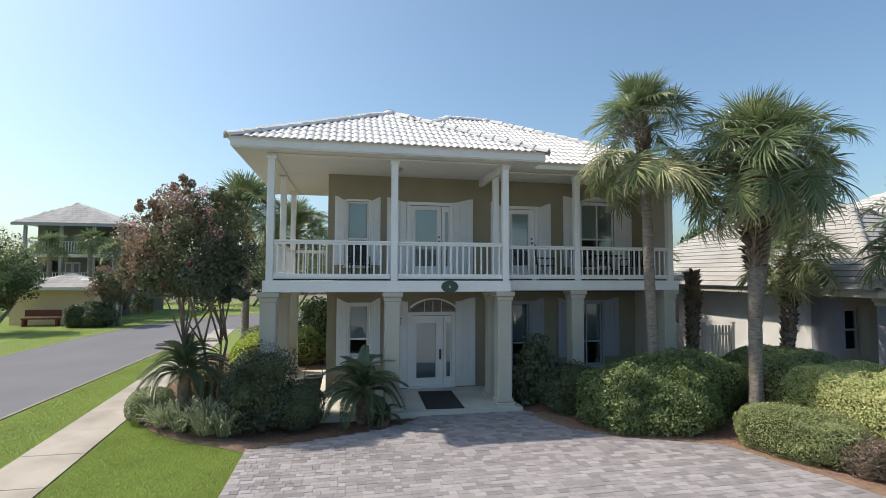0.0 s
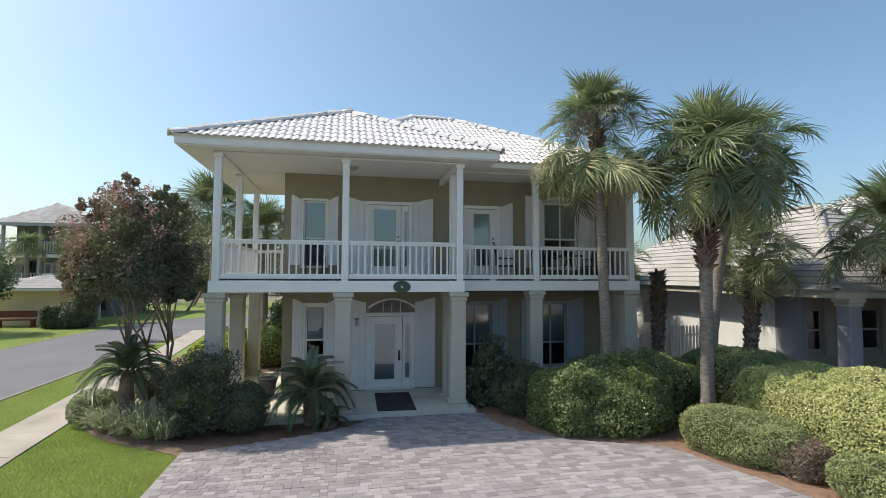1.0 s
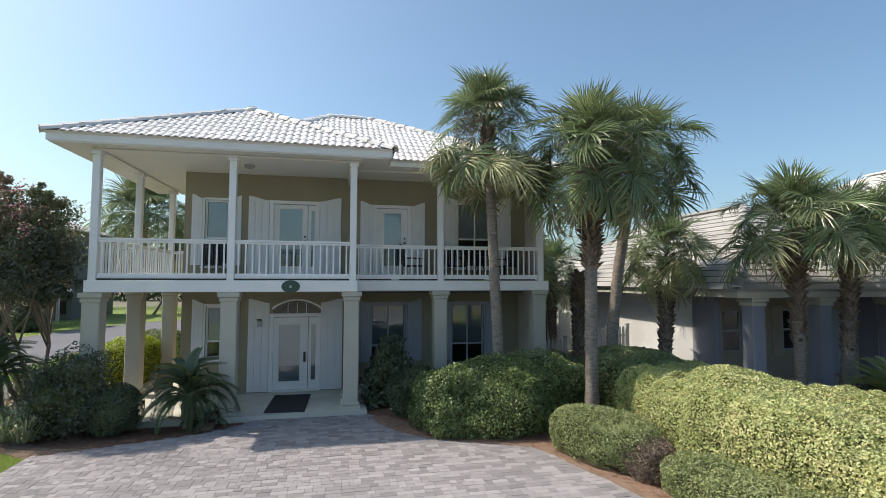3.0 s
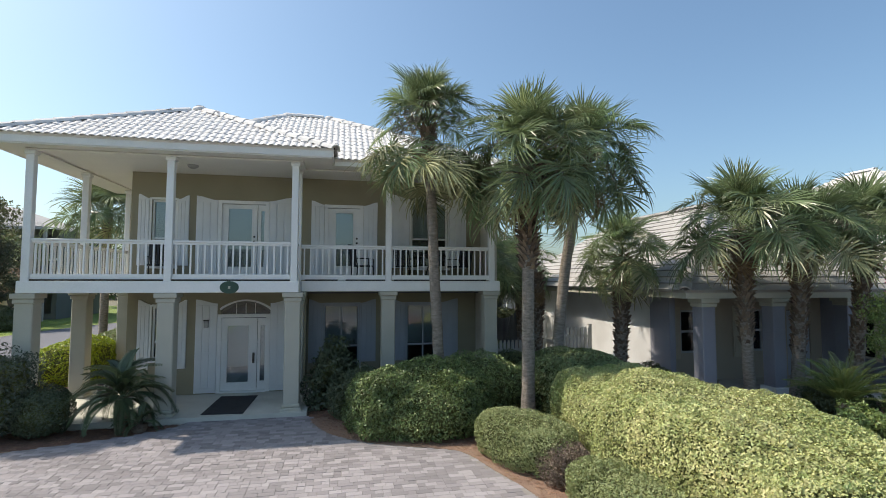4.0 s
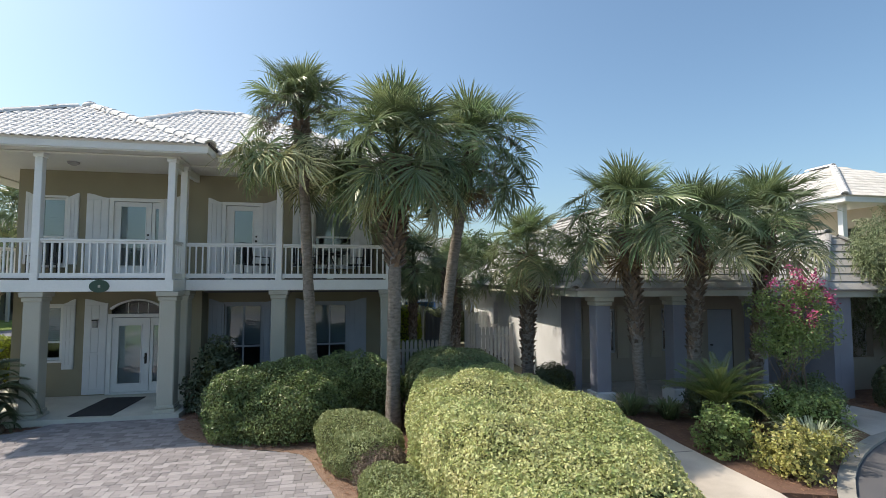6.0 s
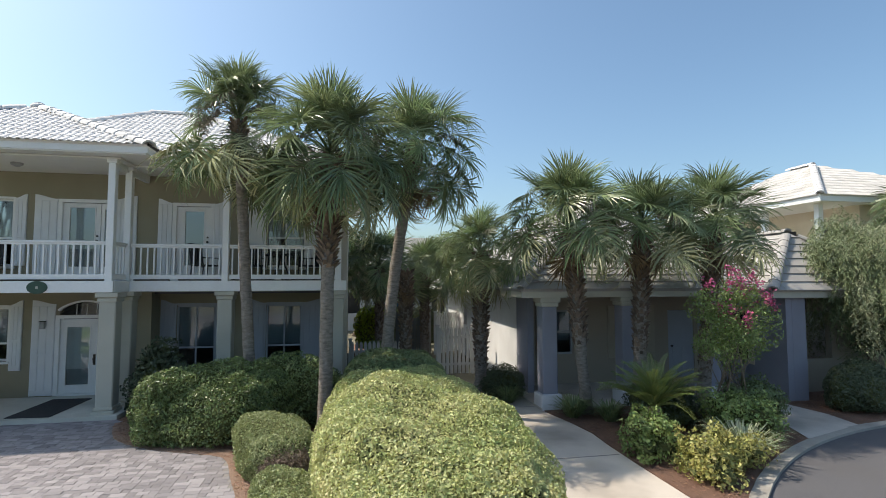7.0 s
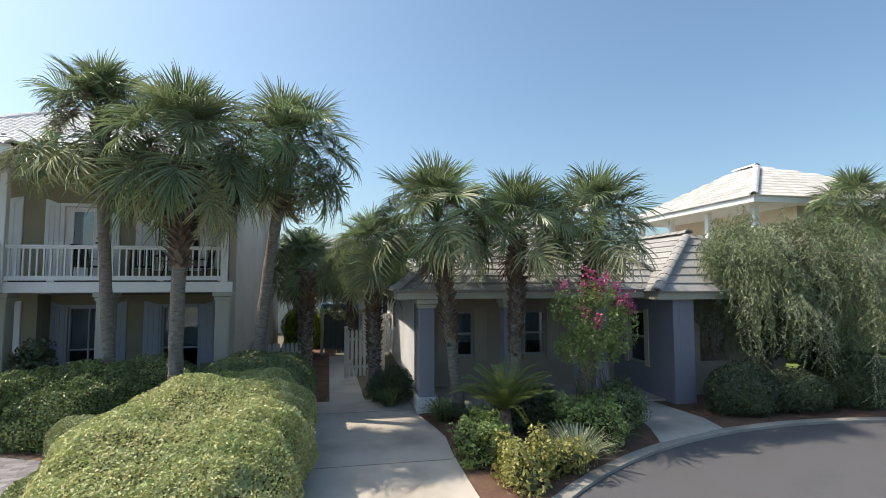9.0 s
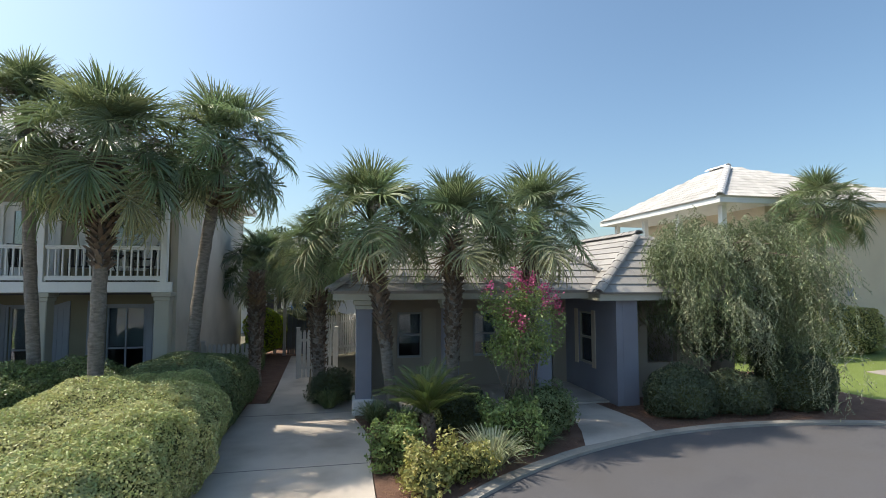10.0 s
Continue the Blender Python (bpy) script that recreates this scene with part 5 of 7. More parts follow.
troof = part("roof", slab(slab(slab(slab(bmesh.new(), [(T0, TF, ZT), (T1, TF, ZT), TB2, TA], 0.08), [(T0, TF, ZT), TA, TA2, (T0, TBk, ZT)], 0.08), [TB2, (T1, TF, ZT), (T1, TBk, ZT), TA2], 0.08), [TA2, (T1, TBk, ZT), (T0, TBk, ZT)], 0.08), M["tile_joined"], TAN, "pale tile hip roof")
tf = roof_places([(T0, TF, ZT), (T1, TF, ZT), TB2, TA], (36, TF, ZT), (0, TA[1] - TF, TA[2] - ZT), 0.3, 0.36)
tw = roof_places([(T0, TF, ZT), TA, TA2, (T0, TBk, ZT)], (T0, 22, ZT), (TA[0] - T0, 0, TA[2] - ZT), 0.3, 0.36)
joined("tile_field", s_tile(0.3, 0.36), tf + tw, M["tan_tile"], troof)
tcap = line_places((T0, TF, ZT), TA, 0.36, lift=0.03) + line_places(TA, TB2, 0.36, lift=0.03) + line_places(TA, TA2, 0.36, lift=0.03)
joined("ridge_cap", CAP, tcap, M["tile_joined"], troof)
part("fascia", boxes((T0 + 0.04, T1, TF + 0.04, TF + 0.08, 6.5, ZT - 0.03), (T0 + 0.04, T0 + 0.08, TF + 0.085, TBk, 6.5, ZT - 0.03)), M["white"], TAN)
part("vent", boxes((36.3, 36.7, TY + 0.02, TY + 0.06, 2.38, 2.78)), M["trim_and_shade_grey"], TAN)

# ---------------------------------------------------------------- over the side road: tall house, small cottage
TALL = thing("tall_house", (-21, 44, 0), "three-storey grey-green house with white verandas and tile roof", "house")
LX0, LX1, LY = -23.45, -16.85, 39.9
holes = []
for x in (-23.0, -19.6, -18.2):
    for z in (0.4, 2.6, 4.9):
        holes.append((x, x + 1.0, z, z + 1.6))
wall("wall", "x", LX0, LX1, -0.05, 6.95, LY + 1.8, LY + 2.0, [h for h in holes if h[3] < 7.3], M["green_wall"], TALL)
wall("wall", "y", LY + 2.003, LY + 9, -0.05, 6.9, LX1 - 0.2, LX1, [], M["green_wall"], TALL)
wall("wall", "y", LY + 2.003, LY + 9, -0.05, 6.9, LX0, LX0 + 0.2, [], M["green_wall"], TALL)
part("inner_wall", boxes((LX0 + 0.2, LX1 - 0.2, LY + 3.5, LY + 3.6, 0, 6.9)), M["unlit_room"], TALL)
# railings, posts and doors are white parts greyed to hold veranda shade
for z in (2.15, 4.45):
    part("veranda_floor", boxes((LX0, LX1, LY, LY + 1.79, z, z + 0.22)), M["white"], TALL)
    r = part("railing", boxes((LX0, LX1, LY + 0.04, LY + 0.1, z + 1.1, z + 1.16), (LX0, LX1, LY + 0.05, LY + 0.09, z + 0.32, z + 0.37)), M["trim_and_shade_grey"], TALL)
    me = mesh_of(boxes((-0.02, 0.02, LY + 0.05, LY + 0.09, z + 0.37, z + 1.1)), "baluster", M["white"])
    pieces("baluster", me, [Matrix.Translation((LX0 + 0.19 * (i + 0.5), 0, 0)) for i in range(int((LX1 - LX0) / 0.19))], r)
for x in (LX0 + 0.1, -21.0, -18.85, LX1 - 0.1):
    part("post", boxes((x - 0.09, x + 0.09, LY + 0.02, LY + 0.2, -0.05, 6.85)), M["trim_and_shade_grey"], TALL)
for x in (-21.5, -20.97):
    d = part("french_door", boxes((x, x + 0.52, LY + 1.73, LY + 1.79, 2.4, 4.1)), M["trim_and_shade_grey"], TALL)
    # opaque pane in the dark colour of an unlit room
    part("pane", boxes((x + 0.1, x + 0.42, LY + 1.71, LY + 1.725, 2.6, 3.95)), M["unlit_room"], d)
LA, LB, LE = (-21.3, 42.8, 8.8), (-21.3, 44.6, 8.8), 6.92
lroof = part("roof", slab(slab(slab(bmesh.new(), [(-23.95, 39.4, LE), (-16.5, 39.4, LE), LA], 0.1), [(-16.5, 39.4, LE), (-16.5, 49, LE), LB, LA], 0.1), [(-23.95, 39.4, LE), LA, LB, (-23.95, 49, LE)], 0.1), M["far_tile"], TALL, "greyish tile hip roof")
lp = roof_places([(-23.95, 39.4, LE), (-16.5, 39.4, LE), LA], (-20.2, 39.4, LE), (0, LA[1] - 39.4, LA[2] - LE), 0.33, 0.4)
joined("tile_field", s_tile(0.33, 0.4), lp, M["far_tile"], lroof)
part("fascia", boxes((-23.95, -16.5, 39.35, 39.4, LE - 0.22, LE - 0.02)), M["trim_and_shade_grey"], TALL)

HUT = thing("cream_hut", (-19.3, 35.8, 0), "small cream stucco pool house with pale tile roof", "house")
wall("wall", "x", -21.0, -16.25, -0.05, 2.3, 34.6, 34.75, [], M["hut_wall"], HUT)
wall("wall", "y", 34.753, 38.0, -0.05, 2.3, -16.4, -16.25, [], M["hut_wall"], HUT)
hroof = part("roof", slab(slab(bmesh.new(), [(-21.4, 34.1, 2.32), (-15.85, 34.1, 2.32), (-18.4, 36.4, 3.25)], 0.08), [(-15.85, 34.1, 2.32), (-15.85, 38.6, 2.32), (-18.4, 36.4, 3.25)], 0.08), M["tile_joined"], HUT)
hp = roof_places([(-21.4, 34.1, 2.32), (-15.85, 34.1, 2.32), (-18.4, 36.4, 3.25)], (-18.4, 34.1, 2.32), (0, 2.3, 0.93), 0.33, 0.4)
joined("tile_field", s_tile(0.33, 0.4), hp, M["far_tile"], hroof)
part("fascia", boxes((-21.4, -15.85, 34.06, 34.1, 2.16, 2.31)), M["white"], HUT)
bench = thing("red_bench", (-18.6, 33.6, 0), "red painted garden bench by the hut", "bench")
part("seat", boxes((-19.7, -17.7, 33.4, 33.8, 0.38, 0.46)), M["red"], bench)
part("backrest", boxes((-19.7, -17.7, 33.8, 33.86, 0.55, 0.95)), M["red"], bench)
for x in (-19.6, -17.8):
    part("leg", boxes((x - 0.05, x + 0.05, 33.42, 33.84, -0.06, 0.38)), M["red"], bench)


# ---------------------------------------------------------------- plants
RNG = np.random.default_rng(7)


def leaf_mesh(name, pts, nrm, size, mat, aspect=0.5, spread=0.7, along=None, vary=0.35):
    """Many small folded leaves, each of four corners."""
    n = len(pts)
    nn = nrm + RNG.normal(0, spread, (n, 3))
    nn /= np.linalg.norm(nn, axis=1)[:, None] + 1e-9
    t = RNG.normal(0, 1, (n, 3)) if along is None else along + RNG.normal(0, 0.25, (n, 3))
    t -= nn * np.sum(t * nn, axis=1)[:, None]
    t /= np.linalg.norm(t, axis=1)[:, None] + 1e-9
    b = np.cross(nn, t)
    s = (size * (1 + RNG.uniform(-vary, vary, n)))[:, None]
    v = np.empty((n, 4, 3))
    v[:, 0] = pts - t * s * 0.5
    v[:, 1] = pts + b * s * 0.5 * aspect + nn * s * 0.1
    v[:, 2] = pts + t * s * 0.5 - nn * s * 0.08
    v[:, 3] = pts - b * s * 0.5 * aspect + nn * s * 0.1
    me = bpy.data.meshes.new(name)
    me.vertices.add(4 * n)
    me.vertices.foreach_set("co", v.ravel())
    me.loops.add(6 * n)
    k = np.arange(n)[:, None] * 4
    me.loops.foreach_set("vertex_index", (k + np.array([[0, 1, 2, 0, 2, 3]])).ravel())
    me.polygons.add(2 * n)
    me.polygons.foreach_set("loop_start", np.arange(0, 6 * n, 3))
    me.update(calc_edges=True)
    me.materials.append(mat)
    return me


def lumps(p, f, amp):
    return np.array([noise.noise(Vector(q) * f) for q in p]) * amp


def hedge_points(n, c, half, e, amp=0.08, f=1.3, warp=None, depth=0.1, floor=0.03):
    """Points and outward directions on a rounded, lumpy block."""
    hx, hy, hz = half
    area = np.array([hy * hz, hy * hz, hx * hz, hx * hz, hx * hy])
    face = RNG.choice(5, n, p=area / area.sum())
    q = RNG.uniform(-1, 1, (n, 3))
    for k, (ax, s) in enumerate(((0, 1), (0, -1), (1, 1), (1, -1), (2, 1))):
        q[face == k, ax] = s
    r = (np.abs(q) ** e).sum(axis=1) ** (-1 / e)
    p = q * r[:, None]
    nr = np.sign(p) * np.abs(p) ** (e - 1) / np.array(half)
    nr /= np.linalg.norm(nr, axis=1)[:, None] + 1e-9
    w = p * np.array(half)
    w = w + nr * (lumps(w + np.array(c), f, amp) + lumps(w + np.array(c), f * 3.1, amp * 0.5) - depth * RNG.uniform(0, 1, n) ** 2)[:, None]
    if warp is not None:
        w = warp(w)
    w = w + np.array(c)
    keep = w[:, 2] > floor
    return w[keep], nr[keep]


def body_mesh(name, c, half, e, mat, amp=0.08, f=1.3, warp=None, inset=0.1):
    bm = bmesh.new()
    bmesh.ops.create_cube(bm, size=2.0)
    bmesh.ops.subdivide_edges(bm, edges=bm.edges[:], cuts=9, use_grid_fill=True)
    for v in bm.verts:
        q = np.array(v.co)
        q = q * (np.abs(q) ** e).sum() ** (-1 / e)
        w = q * np.array(half)
        nr = np.sign(q) * np.abs(q) ** (e - 1) / np.array(half)
        nr = nr / (np.linalg.norm(nr) + 1e-9)
        at = (w + np.array(c))[None]
        w = w + nr * (lumps(at, f, amp)[0] + lumps(at, f * 3.1, amp * 0.5)[0] - inset)
        if warp is not None:
            w = warp(w[None])[0]
        w = w + np.array(c)
        v.co = Vector((w[0], w[1], max(w[2], 0.0)))
    return mesh_of(bm, name, mat)


def hedge(name, c, half, e, n, size, mat, label, category="hedge", amp=0.08, f=1.3, warp=None, aspect=0.55, depth=0.1, spread=0.55, group=""):
    h = thing(name, (c[0], c[1], 0.0), label, category, group)
    p, nr = hedge_points(n, c, half, e, amp, f, warp, depth)
    under(new("foliage", leaf_mesh("foliage", p, nr, size, mat, aspect, spread)), h)
    # solid dark body fills the hedge so the leaf gaps read as shade
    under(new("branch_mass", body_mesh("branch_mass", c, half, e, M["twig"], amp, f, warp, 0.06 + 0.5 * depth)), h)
    return h


def clump_points(n, c, half, k, inner=0.55, seed=0):
    """Points in k lumps scattered through an ellipsoid: an uneven crown with gaps."""
    rs = np.random.default_rng(seed)
    d = rs.normal(0, 1, (k, 3))
    d /= np.linalg.norm(d, axis=1)[:, None]
    cc = d * (rs.uniform(inner**3, 1, k) ** (1 / 3))[:, None] * np.array(half) * 0.82 + np.array(c)
    rr = rs.uniform(0.16, 0.34, k) * float(np.mean(half))
    w = rr**2
    pick = rs.choice(k, n, p=w / w.sum())
    dd = rs.normal(0, 1, (n, 3))
    dd /= np.linalg.norm(dd, axis=1)[:, None]
    p = cc[pick] + dd * (rr[pick] * rs.uniform(0.35, 1.0, n) ** 0.5)[:, None]
    return p, dd, cc


# ---- fan palms
def fan_frond(name, mat, seed, petiole=0.9, radius=0.75, droop=1.0, segs=40, spread=128, bend=0.2, fold=0.35):
    """A fan leaf on its stalk along +y: many folded blades round the end of the stalk, their tips arching over."""
    rs = random.Random(seed)
    vs, fs = [], []
    m = 6
    for i in range(m + 1):
        t = i / m
        y, z, w = petiole * t, 0.12 * math.sin(t * 2.2) - 0.05 * t, 0.022 * (1 - 0.5 * t)
        vs += [(-w, y, z), (w, y, z), (0, y, z - w)]
    for i in range(m):
        for a, b in ((0, 1), (1, 2), (2, 0)):
            fs.append((3 * i + a, 3 * i + b, 3 * i + 3 + b, 3 * i + 3 + a))
    hub = Vector((0, petiole, 0.12 * math.sin(2.2) - 0.05))
    tilt = Matrix.Rotation(-bend, 3, "X")
    steps = (0.0, 0.3, 0.55, 0.8, 1.0)
    wide = (0.25, 1.0, 0.95, 0.6, 0.0)
    for k in range(segs):
        a = radians(-spread + 2 * spread * (k + 0.5) / segs + rs.uniform(-3.5, 3.5))
        ca, sa = math.cos(a), math.sin(a)
        L = radius * (0.85 + 0.17 * ca) * rs.uniform(0.78, 1.12)
        w = 0.0175 * radius * rs.uniform(0.8, 1.2)
        drop = droop * rs.uniform(0.25, 1.35)
        rib = 0.30 * radius * max(0.0, ca)
        p = Vector((0, rib, -0.5 * rib * rib / radius))
        out = Vector((sa, ca, fold * abs(sa))).normalized()
        side = Vector((ca, -sa, 0))
        rows, prev = [], 0.0
        for r, ww in zip(steps, wide):
            th = drop * r**2.2 * 1.25
            p = p + (out * math.cos(th) + Vector((0, 0, -1)) * math.sin(th)) * L * (r - prev)
            prev = r
            c = hub + tilt @ p
            if ww:
                s = tilt @ (side * w * ww)
                rows.append([c - s, c + tilt @ Vector((0, 0, -w * 0.8 * ww)), c + s])
            else:
                rows.append([c])
        base = len(vs)
        for row in rows:
            vs += [tuple(q) for q in row]
        for i in range(3):
            o = base + 3 * i
            fs += [(o, o + 3, o + 4, o + 1), (o + 1, o + 4, o + 5, o + 2)]
        o = base + 9
        fs += [(o, base + 12, o + 1), (o + 1, base + 12, o + 2)]
    return proto(name, (vs, fs), mat)


FANS_UP = [fan_frond("frond", M["frond"], s, p, r, d, bend=b) for s, p, r, d, b in ((1, 0.60, 0.80, 0.45, 0.25), (2, 0.70, 0.80, 0.7, 0.5), (3, 0.50, 0.86, 0.6, 0.35))]
FANS = [fan_frond("frond", M["frond"], s, p, r, d, bend=b) for s, p, r, d, b in ((11, 0.85, 0.82, 0.7, 0.7), (12, 0.98, 0.78, 1.0, 1.0), (13, 0.72, 0.86, 0.8, 0.5), (14, 0.92, 0.82, 1.2, 0.85))]
FANS_LOW = [fan_frond("frond", M["frond"], s, p, r, d, bend=b, spread=116) for s, p, r, d, b in ((15, 0.95, 0.88, 1.2, 0.8), (16, 0.80, 0.92, 1.5, 0.6))]
FANS_OLD = [fan_frond("frond", M["frond_old"], s, 0.95, 0.95, 1.9, spread=115, bend=0.5) for s in (5, 6)]
FANS_DEAD = [fan_frond("frond", M["frond_dead"], s, 0.5, 0.75, 1.6, spread=75, segs=26, bend=0.5) for s in (8,)]


def flower_sprays(top, n, reach, parent, seed):
    """Old flower stalks: thin dry sprays that arch out among the leaves."""
    rs = random.Random(seed)
    pts, dirs = [], []
    for i in range(n):
        a, e = rs.uniform(0, 2 * math.pi), rs.uniform(0.2, 1.1)
        d = Vector((math.cos(a) * math.cos(e), math.sin(a) * math.cos(e), math.sin(e)))
        p = Vector(top)
        for j in range(14):
            p = p + d * reach / 14
            d = (d + Vector((0, 0, -0.16))).normalized()
            for k in range(1 if j < 5 else 7):
                q = Vector((rs.gauss(0, 0.05), rs.gauss(0, 0.05), rs.gauss(0, 0.05))) * (j / 9)
                pts.append(tuple(p + q))
                dirs.append(tuple(d + q * 8))
    pts, dirs = np.array(pts), np.array(dirs)
    under(new("flower_stalk", leaf_mesh("flower_stalk", pts, np.tile([0, 0, 1.0], (len(pts), 1)), 0.13, M["dry_stalk"], 0.1, 1.0, dirs)), parent)["kind"] = "stuff"


def palm(base, top, r, label, crown=1.0, fronds=34, boots=None, low=-50, high=88, old=3, dead=0, skirt=0, seed=0, group="fan palms", bend=0.0, boot_r=0.2, skirt_drop=0.3, skirt_scale=1.0, sprays=0, curve=1.0):
    """A fan palm: trunk with rings, old leaf bases, and a crown of leaves."""
    rs = random.Random(seed)
    base, top = Vector(base), Vector(top)
    ob = thing("fan_palm", base, label, "palm tree", group)
    n = 26
    path, radii = [], []
    side = Vector((rs.uniform(-1, 1), rs.uniform(-1, 1), 0))

    def at(t):
        k = t**curve
        return Vector((base.x + (top.x - base.x) * k, base.y + (top.y - base.y) * k, base.z + (top.z - base.z) * t)) + side * bend * math.sin(math.pi * t)

    for i in range(n + 1):
        t = i / n
        p = at(t)
        path.append(p + Vector((rs.uniform(-0.008, 0.008), rs.uniform(-0.008, 0.008), 0)))
        radii.append(r * (1.25 - 0.25 * min(1, t * 6)) * (1 - 0.12 * t) * (1.0 + (0.035 if i % 2 else -0.02)))
    path[0] = path[0] - Vector((0, 0, 0.06))
    part("trunk", tube(bmesh.new(), path, radii, 12), M["palmbark"], ob, smooth=True)
    if boots:
        z0, z1 = boots
        bm = bmesh.new()
        k = int((z1 - z0) * 90)
        for i in range(k):
            t = (z0 + (z1 - z0) * i / k - base.z) / (top.z - base.z)
            p = at(min(t, 1))
            a = i * 2.39996 + rs.uniform(-0.2, 0.2)
            swell = min(1.0, 0.62 + 0.55 * i / k)
            d = Vector((math.cos(a), math.sin(a), 0))
            s = Vector((-d.y, d.x, 0))
            ln, wd = rs.uniform(0.10, 0.22), rs.uniform(0.04, 0.07)
            out = boot_r * swell * rs.uniform(0.85, 1.2)
            q = [p + d * r * 0.7 + s * wd, p + d * r * 0.7 - s * wd, p + d * out + s * wd * 0.5 + Vector((0, 0, ln)), p + d * out - s * wd * 0.5 + Vector((0, 0, ln)),
                 p + d * r * 0.5 + Vector((0, 0, 0.10)), p + d * (out - 0.05) + Vector((0, 0, ln * 1.02))]
            v = [bm.verts.new(x) for x in q]
            bm.faces.new((v[0], v[1], v[3], v[2]))
            bm.faces.new((v[0], v[2], v[5], v[4]))
            bm.faces.new((v[1], v[4], v[5], v[3]))
            bm.faces.new((v[2], v[3], v[5]))
        part("boot_cladding", bm, M["boot"], ob, "criss-cross brown leaf bases")
    inv = world_of(ob).inverted()

    def leaf(me, az, el, s, up):
        o = new("frond", me)
        o.parent, o.matrix_parent_inverse = ob, inv
        o.matrix_basis = Matrix.Translation(top + Vector((0, 0, up))) @ Matrix.Rotation(az, 4, "Z") @ Matrix.Rotation(el, 4, "X") @ Matrix.Rotation(rs.uniform(-0.85, 0.85), 4, "Y") @ Matrix.Diagonal((s, s, s, 1))
        return o

    fronds = round(fronds * 1.35)
    for i in range(fronds):
        t = (i + 0.5) / fronds
        deg = high + (low - high) * t**1.05 + rs.uniform(-9, 9)
        el = radians(deg)
        me = FANS_UP[(i * 7 + seed) % 3] if deg > 45 else FANS[(i * 7 + seed) % 4] if deg > 5 else FANS_LOW[i % 2]
        if i >= fronds - old:
            me = FANS_OLD[i % 2]
        leaf(me, i * 2.39996 + rs.uniform(-0.3, 0.3), el, crown * rs.uniform(0.82, 1.1) * (0.92 if deg > 60 else 1.0), 0.3 * (1 - t) * crown)
    for i in range(skirt):
        leaf(FANS_OLD[i % 2] if i % 3 else FANS_LOW[i % 2], i * 2.39996 + 0.7, radians(rs.uniform(-25, 8)), skirt_scale * crown * rs.uniform(0.9, 1.1), -skirt_drop * rs.uniform(0.7, 1.1))
    for i in range(dead):
        leaf(FANS_DEAD[0], i * 2.1, radians(rs.uniform(-80, -55)), crown * rs.uniform(0.8, 1.0), -0.1)
    if sprays:
        flower_sprays(top + Vector((0, 0, 0.1)), sprays, 1.15 * crown, ob, seed)
    return ob


palm((6.90, 9.32, 0), (6.52, 9.1, 6.6), 0.125, "tall slim fan palm with a skirt of paler hanging leaves", 0.88, 34, (5.2, 6.5), low=8, old=0, dead=7, skirt=26, seed=1, skirt_drop=0.85, skirt_scale=1.08, sprays=12)
palm((8.50, 8.12, 0), (8.54, 8.08, 5.55), 0.14, "fan palm with a rough brown boot-clad upper trunk", 1.12, 44, (3.3, 5.5), low=-48, old=5, dead=4, skirt=0, seed=2, boot_r=0.37, sprays=12)
palm((9.80, 9.57, 0), (10.46, 9.25, 5.95), 0.14, "fan palm with a grey leaning trunk near the side wall", 1.12, 42, (5.0, 6.0), low=-50, old=2, dead=4, seed=3, boot_r=0.25, sprays=8, curve=1.9)
palm((12.60, 11.30, 0), (12.52, 11.0, 3.7), 0.17, "fan palm with a spiky boot-clad trunk by the picket gate", 0.95, 34, (0.5, 3.75), low=-50, old=3, dead=2, skirt=3, seed=4, boot_r=0.29)
palm((14.40, 8.58, 0), (13.8, 8.07, 4.2), 0.13, "leaning fan palm before the cottage porch", 1.05, 36, (1.5, 4.1), low=-20, old=3, dead=2, skirt=3, seed=5, boot_r=0.27, sprays=6)
palm((15.70, 8.55, 0), (15.7, 8.2, 4.15), 0.15, "fan palm with a boot-clad trunk before the cottage", 0.98, 30, (1.2, 4.1), low=-15, old=2, dead=3, skirt=2, seed=6, boot_r=0.26, sprays=5)
palm((17.33, 8.45, 0), (17.62, 8.2, 4.25), 0.15, "fan palm with a criss-cross trunk beside the crape myrtle", 1.04, 34, (0.6, 4.15), low=-25, old=3, dead=3, skirt=2, seed=7, boot_r=0.23, sprays=6)
palm((10.66, 12.85, 0), (10.66, 12.8, 3.25), 0.17, "dying fan palm, a spiky trunk with few brown leaves", 0.75, 0, (0.3, 3.3), dead=6, seed=17, boot_r=0.27)
palm((11.95, 17.6, 0), (11.95, 17.6, 3.3), 0.16, "fan palm in the shade beside the narrow walk", 1.05, 34, (0.4, 3.3), low=-50, seed=8, boot_r=0.26)
palm((10.1, 17.0, 0), (10.1, 17.0, 3.5), 0.15, "fan palm behind the house", 1.05, 34, (0.4, 3.5), low=-50, seed=9, boot_r=0.24)
palm((32.3, 14.0, 0), (32.3, 14.0, 5.9), 0.16, "fan palm before the tan house", 1.2, 38, (4.6, 5.8), low=-45, seed=11, skirt=5, sprays=8)
palm((-4.06, 19.0, 0), (-4.06, 19.0, 5.4), 0.15, "fan palm behind the crape myrtle", 1.15, 36, (4.4, 5.4), low=-30, seed=12)
palm((-2.4, 20.5, 0), (-2.4, 20.5, 4.7), 0.15, "fan palm beyond the side balcony", 1.15, 36, (3.4, 4.6), low=-30, seed=13, skirt=5)
palm((-20.4, 37.5, 0), (-20.4, 37.5, 4.9), 0.16, "fan palm before the tall house", 0.8, 28, None, low=-30, seed=14)
palm((-17.95, 37.6, 0), (-17.95, 37.6, 5.2), 0.16, "fan palm before the tall house", 0.8, 28, None, low=-30, seed=15)
